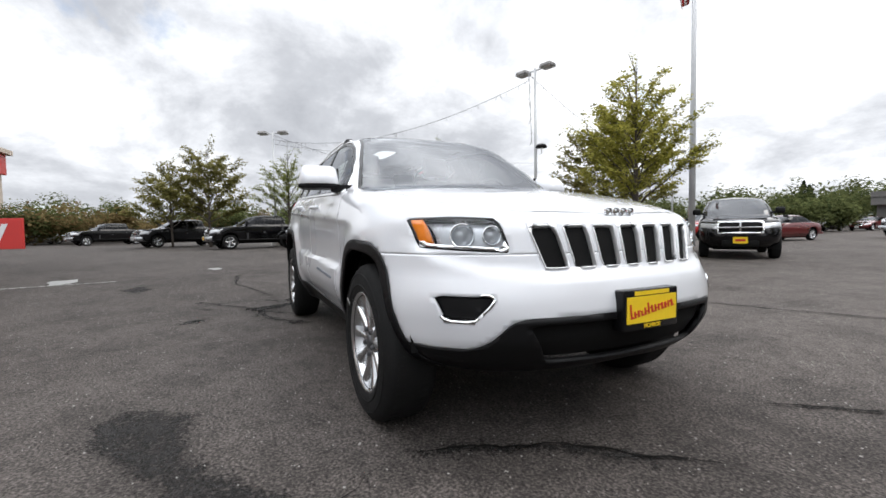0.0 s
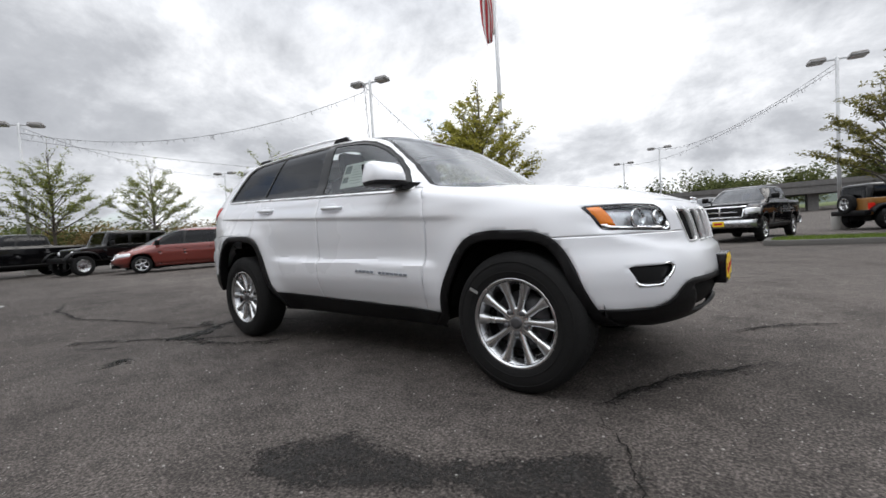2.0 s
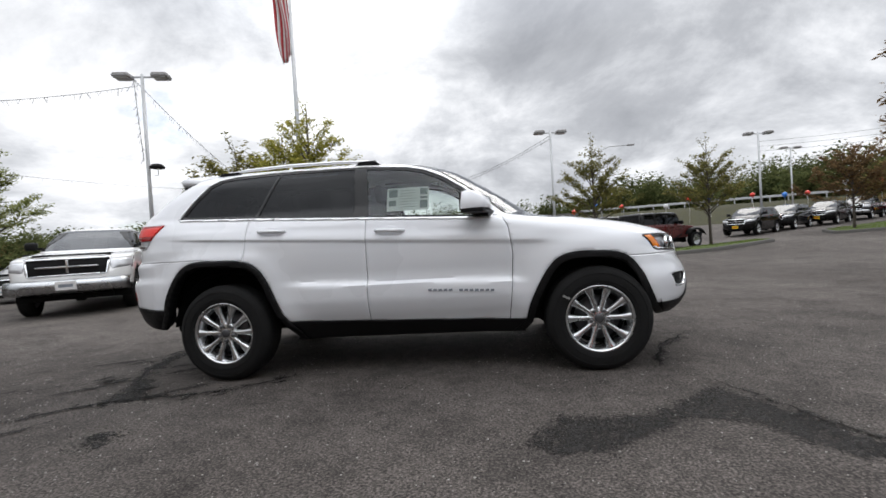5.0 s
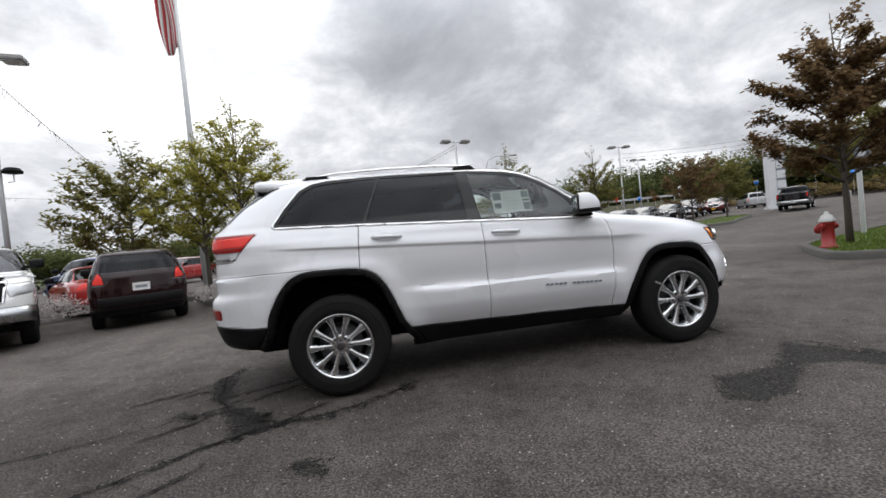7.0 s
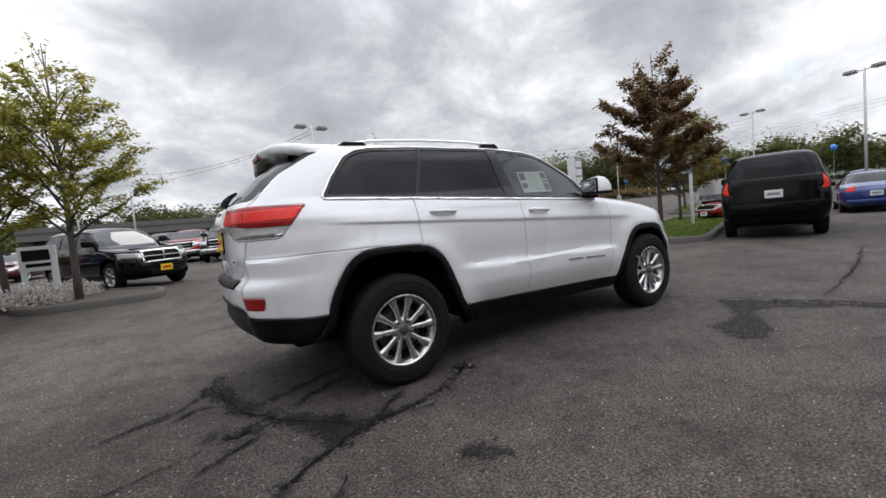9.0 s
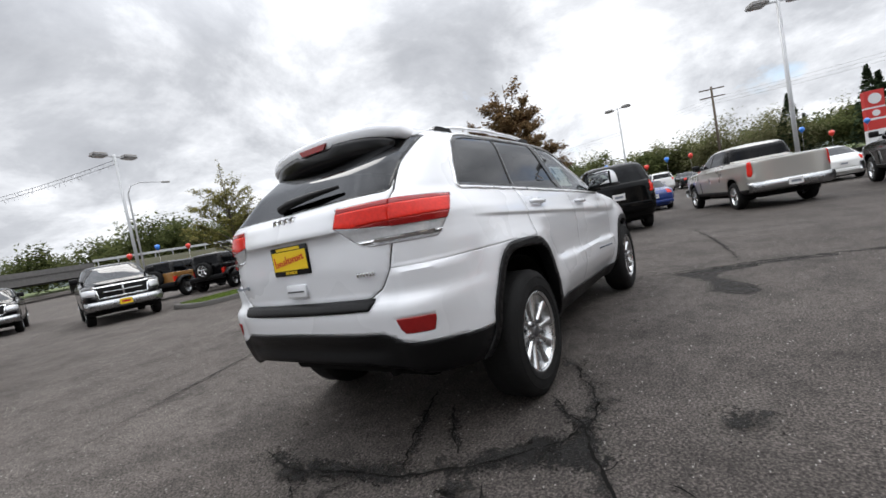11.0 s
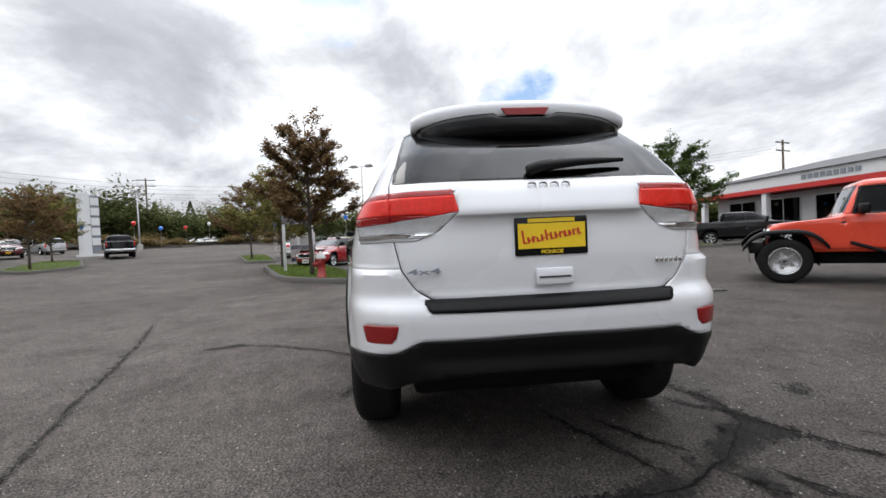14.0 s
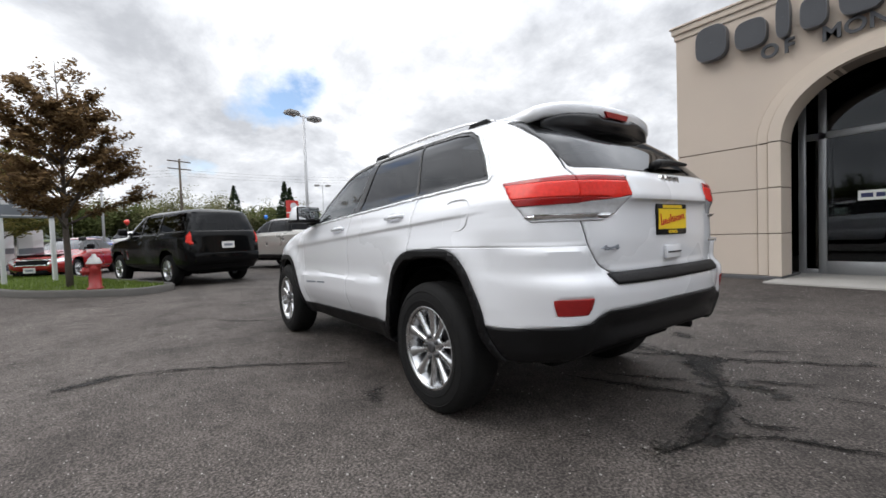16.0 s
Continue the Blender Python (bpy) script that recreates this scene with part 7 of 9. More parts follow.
def arch_wall(bm, y0, y1, half, top, rad, spring, n=32):
    """A wall with an arched opening through it."""
    pts = [(-half, 0), (-rad, 0), (-rad, spring)] + [(-rad * math.cos(t), spring + FLAT * rad * math.sin(t)) for t in np.linspace(0, math.pi, n)[1:-1]] + [(rad, spring), (rad, 0), (half, 0), (half, top), (-half, top)]
    lo = [bm.verts.new((x, y0, z)) for x, z in pts]
    hi = [bm.verts.new((x, y1, z)) for x, z in pts]
    m = len(pts)
    for ring, flip in ((lo, False), (hi, True)):
        f = bm.faces.new(ring[::-1] if flip else ring)
    for i in range(m):
        bm.faces.new((lo[i], hi[i], hi[(i + 1) % m], lo[(i + 1) % m]))
    bmesh.ops.recalc_face_normals(bm, faces=bm.faces)
    bmesh.ops.triangulate(bm, faces=[f for f in bm.faces if len(f.verts) > 4])


arch_wall(bm, -0.46, -0.022, HALF - 0.02, TOP + 0.1, RAD + 0.015, SPRING)
part("wall_core", bm, M_JOINT, por, "dark recessed joints")
levels = (0.06, 0.86, 1.71, 2.545)
for s in (-1, 1):
    bm = bmesh.new()
    a, c = sorted((s * RAD, s * (HALF + 0.02)))
    box(bm, a, c, -1.0, 0.135, 0.0, 0.062, None, 0.006)
    part("plinth_strip", bm, M_ROOF, por, "dark base strip")
    for z0, z1 in zip(levels, levels[1:]):
        bm = bmesh.new()
        a, c = sorted((s * 1.805, s * HALF))
        box(bm, a, c, -0.03, 0.0, z0 + 0.008, z1 - 0.008, None, 0.004)
        part("stucco_panel", bm, M_STUCCO, por)
        a, c = sorted((s * 1.625, s * 1.782))
        bm = bmesh.new()
        box(bm, a, c, -0.03, 0.05, z0 + 0.008, z1 - 0.008, None, 0.006)
        part("outer_pilaster", bm, M_STUCCO_SIDE, por)
        a, c = sorted((s * RAD, s * 1.598))
        bm = bmesh.new()
        box(bm, a, c, -0.46, 0.12, z0 + 0.008, z1 - 0.008, None, 0.006)
        part("inner_pilaster", bm, M_STUCCO_SIDE, por)
        a, c = sorted((s * (HALF - 0.03), s * HALF))
        bm = bmesh.new()
        box(bm, a, c, -1.15, -0.031, z0 + 0.006, z1 - 0.006, None, 0.004)
        part("side_panel", bm, M_STUCCO, por)
    bm = bmesh.new()
    a, c = sorted((s * (HALF - 0.03), s * HALF))
    box(bm, a, c, -1.15, -0.031, SPRING + 0.014, TOP, None, 0.004)
    part("side_panel", bm, M_STUCCO, por)


def arch_ring(bm, r0, r1, y0, y1, n=40):
    rings = []
    for t in np.linspace(0, math.pi, n):
        c, s = math.cos(t), math.sin(t)
        rings.append([bm.verts.new((-r * c, y, SPRING + 0.014 + FLAT * r * s)) for r, y in ((r0, y0), (r1, y0), (r1, y1), (r0, y1))])
    for a, c in zip(rings, rings[1:]):
        for k in range(4):
            bm.faces.new((a[k], a[(k + 1) % 4], c[(k + 1) % 4], c[k]))
    bmesh.ops.recalc_face_normals(bm, faces=bm.faces)


bm = bmesh.new()
arch_ring(bm, RAD, 1.598, -0.46, 0.12)
part("inner_arch", bm, M_STUCCO_SIDE, por, "", 40)
bm = bmesh.new()
arch_ring(bm, 1.625, 1.782, -0.03, 0.055)
part("outer_arch", bm, M_STUCCO_SIDE, por, "", 40)
bm = bmesh.new()
pts = [(-HALF, SPRING + 0.014), (-1.805, SPRING + 0.014)] + [(-1.805 * math.cos(t), SPRING + 0.014 + FLAT * 1.805 * math.sin(t)) for t in np.linspace(0, math.pi, 40)[1:-1]] + [(1.805, SPRING + 0.014), (HALF, SPRING + 0.014), (HALF, TOP), (-HALF, TOP)]
fr = [bm.verts.new((x, 0.0, z)) for x, z in pts]
bk = [bm.verts.new((x, -0.03, z)) for x, z in pts]
bm.faces.new(fr)
for i in range(len(pts)):
    bm.faces.new((fr[i], bk[i], bk[(i + 1) % len(pts)], fr[(i + 1) % len(pts)]))
bmesh.ops.recalc_face_normals(bm, faces=bm.faces)
bmesh.ops.triangulate(bm, faces=[f for f in bm.faces if len(f.verts) > 4])
part("upper_panel", bm, M_STUCCO, por)
for z0, z1, o in ((TOP + 0.002, TOP + 0.12, 0.03), (TOP + 0.12, TOP + 0.24, 0.07), (TOP + 0.24, TOP + 0.28, 0.10)):
    bm = bmesh.new()
    box(bm, -HALF - o, HALF + o, -1.2, o, z0, z1, None, 0.008)
    part("cornice", bm, M_STUCCO_SIDE, por, "", 40)
# raised sign letters as plain blocks
xs = 2.78
for k, (w, h) in enumerate(((0.56, 0.68), (0.50, 0.52), (0.20, 0.70), (0.36, 0.52), (0.54, 0.70), (0.50, 0.52), (0.52, 0.52))):
    lt = empty("sign_letter")
    lt.parent = por
    lt.matrix_local = Matrix.Translation((xs - w / 2, 0.0, 4.35))

    def outline_(k, grow=0.0):
        return [((w / 2 - grow) * k * math.copysign(abs(math.cos(a)) ** 0.6, math.cos(a)), h / 2 + (h / 2 - grow) * k * math.copysign(abs(math.sin(a)) ** 0.6, math.sin(a))) for a in np.linspace(0, 2 * math.pi, 33)[:-1]]

    for nm, y0, y1, mat, grow in (("block", 0.05, 0.20, M_LETTERSIDE, 0.0), ("face", 0.196, 0.206, M_LETTER, 0.012)):
        bm = bmesh.new()
        rings_ = [[bm.verts.new((a, y, c)) for a, c in pts] for pts, y in ((outline_(1, grow), y0), (outline_(1, grow), y1), (outline_(0.02), y1), (outline_(0.02), y0))]
        for p, q in zip(rings_, rings_[1:] + rings_[:1]):
            for i in range(32):
                bm.faces.new((p[i], p[(i + 1) % 32], q[(i + 1) % 32], q[i]))
        bmesh.ops.recalc_face_normals(bm, faces=bm.faces)
        part(nm, bm, mat, lt, "dark raised sign shape" if nm == "block" else "", 40)
    bm = bmesh.new()
    box(bm, -0.03, 0.03, -0.0, 0.06, 0.02, 0.08)
    part("stud", bm, M_STEEL, lt)
    xs -= w + 0.14
for k, ch in enumerate("OF MONROE"):
    if ch != " ":
        lettering("small_letter", ch, 0.34, 0.02, M_LETTER, por, Matrix.Translation((1.56 - k * 0.285, 0.082, 4.20)) @ pose(0, 0, 0, 90, 0, 180))
# recessed glass doors
for x0, x1, z0, z1 in ((-1.24, -1.14, 0, 3.8), (-0.98, -0.88, 0, 3.6), (-0.06, 0.06, 0, 2.65), (0.88, 0.98, 0, 3.6), (1.14, 1.24, 0, 3.8), (-1.14, 1.14, 2.65, 2.78), (-0.88, 0.88, 0.03, 0.28), (-1.14, -0.98, 0.03, 0.12), (0.98, 1.14, 0.03, 0.12)):
    bm = bmesh.new()
    box(bm, x0 * 1.2, x1 * 1.2, -1.30, -1.22, z0, z1, None, 0.008)
    part("door_frame", bm, M_ALUM, por, "", 40)
for x0, x1, z0, z1 in ((-1.14, -0.98, 0.12, 2.65), (-0.88, -0.06, 0.28, 2.65), (0.06, 0.88, 0.28, 2.65), (0.98, 1.14, 0.12, 2.65), (-1.2, 1.2, 2.78, 3.78)):
    bm = bmesh.new()
    box(bm, x0 * 1.2, x1 * 1.2, -1.265, -1.255, z0, z1)
    part("pane", bm, M_SHOPGLASS, por)
for xx in (-0.12, 0.12):
    bm = bmesh.new()
    tube(bm, [(xx, -1.2, 0.9), (xx, -1.16, 0.95), (xx, -1.16, 1.35), (xx, -1.2, 1.4)], 0.014, 8)
    part("door_pull", bm, M_CHROME, por, "", 50)
bm = bmesh.new()
box(bm, 0.22, 0.62, -1.25, -1.245, 1.42, 1.60)
part("door_notice", bm, M_PAPER, por)
bm = bmesh.new()
for a, c in ((0.26, 0.38), (0.42, 0.58)):
    box(bm, a, c, -1.2448, -1.243, 1.47, 1.55)
part("notice_bars", bm, M_NAVY, por)
bm = bmesh.new()
box(bm, -3.4, 3.4, -9.0, -1.6, -0.02, 0.015)
part("lobby_floor", bm, M_CONCRETE, por)
# near-black walls and ceiling put the unlit lobby's shade into their colour
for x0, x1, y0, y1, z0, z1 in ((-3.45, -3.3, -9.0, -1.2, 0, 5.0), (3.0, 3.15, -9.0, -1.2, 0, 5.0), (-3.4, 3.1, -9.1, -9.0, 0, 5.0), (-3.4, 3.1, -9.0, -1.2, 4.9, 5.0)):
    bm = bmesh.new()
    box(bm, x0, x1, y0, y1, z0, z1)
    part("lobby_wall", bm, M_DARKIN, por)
bm = bmesh.new()
box(bm, -1.5, 0.3, -5.2, -4.4, 0.0, 1.05, None, 0.03)
part("reception_desk", bm, M_CABIN, por)
bm = bmesh.new()
box(bm, PX - 1.5, PX + 1.5, PY - 1.3, PY + 0.75, -0.05, 0.03, None, 0.01)
tagged(part("pavement", bm, M_CONCRETE, None, "", 40), "pale concrete slab before the entrance", "pavement", kind="structure")
# wing added out of view; it only mirrors in the car's windows
wing = empty("showroom_wing", Matrix.Translation((0, 0, 0)))
tagged(wing, "unseen beige stucco wing with tall dark windows", "building", kind="structure")
bm = bmesh.new()
box(bm, -13.8, PX - HALF - 0.03, -20.0, -8.4, 0.0, 4.5)
part("wall", bm, M_STUCCO, wing)
bm = bmesh.new()
box(bm, -14.0, PX - HALF - 0.1, -20.2, -8.2, 4.5, 4.8, None, 0.02)
part("parapet", bm, M_STUCCO_SIDE, wing)
for k in range(2):
    x = -13.2 + k * 3.7
    wn_ = empty("window")
    wn_.parent = wing
    bm = bmesh.new()
    box(bm, x, x + 3.1, -8.42, -8.36, 0.5, 3.3)
    part("pane", bm, M_TINT, wn_)
    bm = bmesh.new()
    box(bm, x - 0.06, x + 3.16, -8.40, -8.34, 0.42, 0.5)
    box(bm, x - 0.06, x + 3.16, -8.40, -8.34, 3.3, 3.38)
    box(bm, x + 1.52, x + 1.58, -8.40, -8.34, 0.5, 3.3)
    part("frame", bm, M_ALUM, wn_)
bm = bmesh.new()
box(bm, PX - HALF + 0.2, PX + 2.2, -22.0, PY - 9.2, 0.0, 4.6)
part("rear_wall", bm, M_STUCCO, wing)

# ---- the low showroom across the road ----
sh = empty("far_showroom", Matrix.Translation((0, 0, float(rise(24.0, -28.0)))))
tagged(sh, "low pale grey showroom with a red stripe and flat roof", "building", kind="structure")
bm = bmesh.new()
box(bm, 6.0, 31.0, -40.0, -27.0, 0.0, 3.3)
part("wall", bm, M_SHOWROOM, sh)
bm = bmesh.new()
box(bm, 5.4, 32.0, -41.0, -25.6, 3.7, 4.5, None, 0.04)
part("fascia", bm, M_SIGNWHITE, sh)
bm = bmesh.new()
box(bm, 5.38, 32.02, -41.02, -25.58, 3.38, 3.70, None, 0.01)
part("red_stripe", bm, M_SIGNRED, sh)
bm = bmesh.new()
v = [bm.verts.new(q) for q in ((5.2, -25.4, 4.5), (32.2, -25.4, 4.5), (32.2, -41.2, 4.5), (5.2, -41.2, 4.5), (10.0, -33.0, 6.0), (27.0, -33.0, 6.0))]
for f in ((0, 1, 5, 4), (1, 2, 5), (2, 3, 4, 5), (3, 0, 4), (3, 2, 1, 0)):
    bm.faces.new([v[i] for i in f])
part("roof", bm, M_ROOF, sh)
for k in range(6):
    x = 8.0 + k * 3.8
    w_ = empty("window")
    w_.parent = sh
    bm = bmesh.new()
    box(bm, x, x + 2.6, -27.03, -26.97, 0.8, 2.9)
    part("pane", bm, M_TINT, w_)
    bm = bmesh.new()
    for a, c, d, e in ((x - 0.08, x + 2.68, 0.72, 0.8), (x - 0.08, x + 2.68, 2.9, 2.98), (x + 1.26, x + 1.34, 0.8, 2.9), (x - 0.08, x, 0.72, 2.98), (x + 2.6, x + 2.68, 0.72, 2.98)):
        box(bm, a, c, -27.02, -26.95, d, e)
    part("frame", bm, M_ALUM, w_)
for x in (31.2, 24.8):
    bm = bmesh.new()
    box(bm, x - 0.2, x + 0.2, -26.1, -25.7, 0, 3.4, None, 0.02)
    part("column", bm, M_SIGNWHITE, sh)
for k in range(9):
    bm = bmesh.new()
    box(bm, 18.0 + k * 0.42, 18.3 + k * 0.42, -25.58, -25.55, 3.95, 4.25)
    part("sign_bar", bm, M_SIGNGREY, sh)

# ---- raised road, far houses, red-topped gate pillar ----
br = empty("raised_road", Matrix.Translation((0, 0, 0)))
tagged(br, "dark concrete raised road with a guard rail behind the lot", "bridge", kind="structure")
bm = bmesh.new()
box(bm, -18.0, 15.0, 63.0, 70.0, 2.9, 3.8)
part("deck", bm, M_BRIDGE, br)
bm = bmesh.new()
box(bm, -18.0, 15.0, 62.9, 63.1, 3.8, 4.4)
part("parapet", bm, M_BRIDGE, br)
for k in range(5):
    bm = bmesh.new()
    box(bm, -17.8 + k * 7.9, -16.8 + k * 7.9, 64.0, 69.0, -0.2, 2.9)
    part("pier", bm, M_BRIDGE, br)
# grassy bank that carries the road on, and its guard rail
A, B = Vector((15.0, 63.0, 0)), Vector((47.0, 54.0, 0))
out = Vector((-(B - A).y, (B - A).x, 0)).normalized()
rnd = random.Random(77)
bm = bmesh.new()
rows = []
for k in range(33):
    p = A.lerp(B, k / 32)
    rows.append([bm.verts.new((p.x + out.x * o, p.y + out.y * o, z + rnd.uniform(-0.12, 0.12) * (0 < z < 3.9))) for o, z in ((-7.0, -0.3), (-5.0, 1.0), (-3.2, 2.2), (-1.5, 3.3), (0.0, 3.9), (6.0, 3.95), (9.0, -0.3))])
for a, c in zip(rows, rows[1:]):
    for k in range(6):
        bm.faces.new((a[k], c[k], c[k + 1], a[k + 1]))
bmesh.ops.recalc_face_normals(bm, faces=bm.faces)
tagged(part("grass_bank", bm, M_BANK, None, "", 60), "rough grassy bank under the far road", "bank", kind="structure")
gr = empty("guard_rail", Matrix.Translation((A.x, A.y, 3.9)) @ Matrix.Rotation(math.atan2(B.y - A.y, B.x - A.x), 4, "Z"))
tagged(gr, "pale steel guard rail on posts along the far road", "guard rail")
bm = bmesh.new()
for z in (0.52, 0.68):
    box(bm, 0.0, (B - A).length, -0.05, 0.05, z, z + 0.14, None, 0.02)
box(bm, 0.0, (B - A).length, -0.02, 0.02, 0.60, 0.74)
part("beam", bm, M_POLE, gr)
bm = bmesh.new()
box(bm, -0.06, 0.06, 0.04, 0.16, -0.3, 0.8)
post = part("post", bm, M_POLE, gr)
post.location.x = 0.5
for k in range(1, 17):
    q = part("post", post.data, M_POLE, gr)
    q.location.x = 0.5 + 2.0 * k
gp = empty("gate_pillar", Matrix.Translation((-52.4, -23.4, 0)))
tagged(gp, "tall brown pillar with a red top", "pillar")
bm = bmesh.new()
box(bm, -1.2, 1.2, -1.2, 1.2, 0, 7.0, None, 0.05)
part("shaft", bm, M_STUCCO, gp)
bm = bmesh.new()
box(bm, -1.5, 1.5, -1.5, 1.5, 7.0, 9.0, None, 0.08)
part("red_cap", bm, M_SIGNRED, gp)
bm = bmesh.new()
box(bm, -1.9, 1.9, -1.9, 1.9, 9.0, 9.5, None, 0.05)
part("cap_slab", bm, M_STUCCO, gp)
bn = empty("banner_sign", Matrix.Translation((-37.4, -16.5, 0)) @ Matrix.Rotation(radians(70), 4, "Z"))
tagged(bn, "red banner sign on a low frame by the lot", "sign")
bm = bmesh.new()
box(bm, -1.4, 1.4, -0.1, 0.1, 0.0, 2.2, None, 0.03)
part("board", bm, M_SIGNRED, bn)
bm = bmesh.new()
prism(bm, [(-0.6, 0.3), (-0.2, 0.3), (0.5, 1.8), (0.1, 1.8)], -0.12, 0.12, Matrix.Rotation(radians(90), 4, "X"))
part("white_band", bm, M_SIGNWHITE, bn)


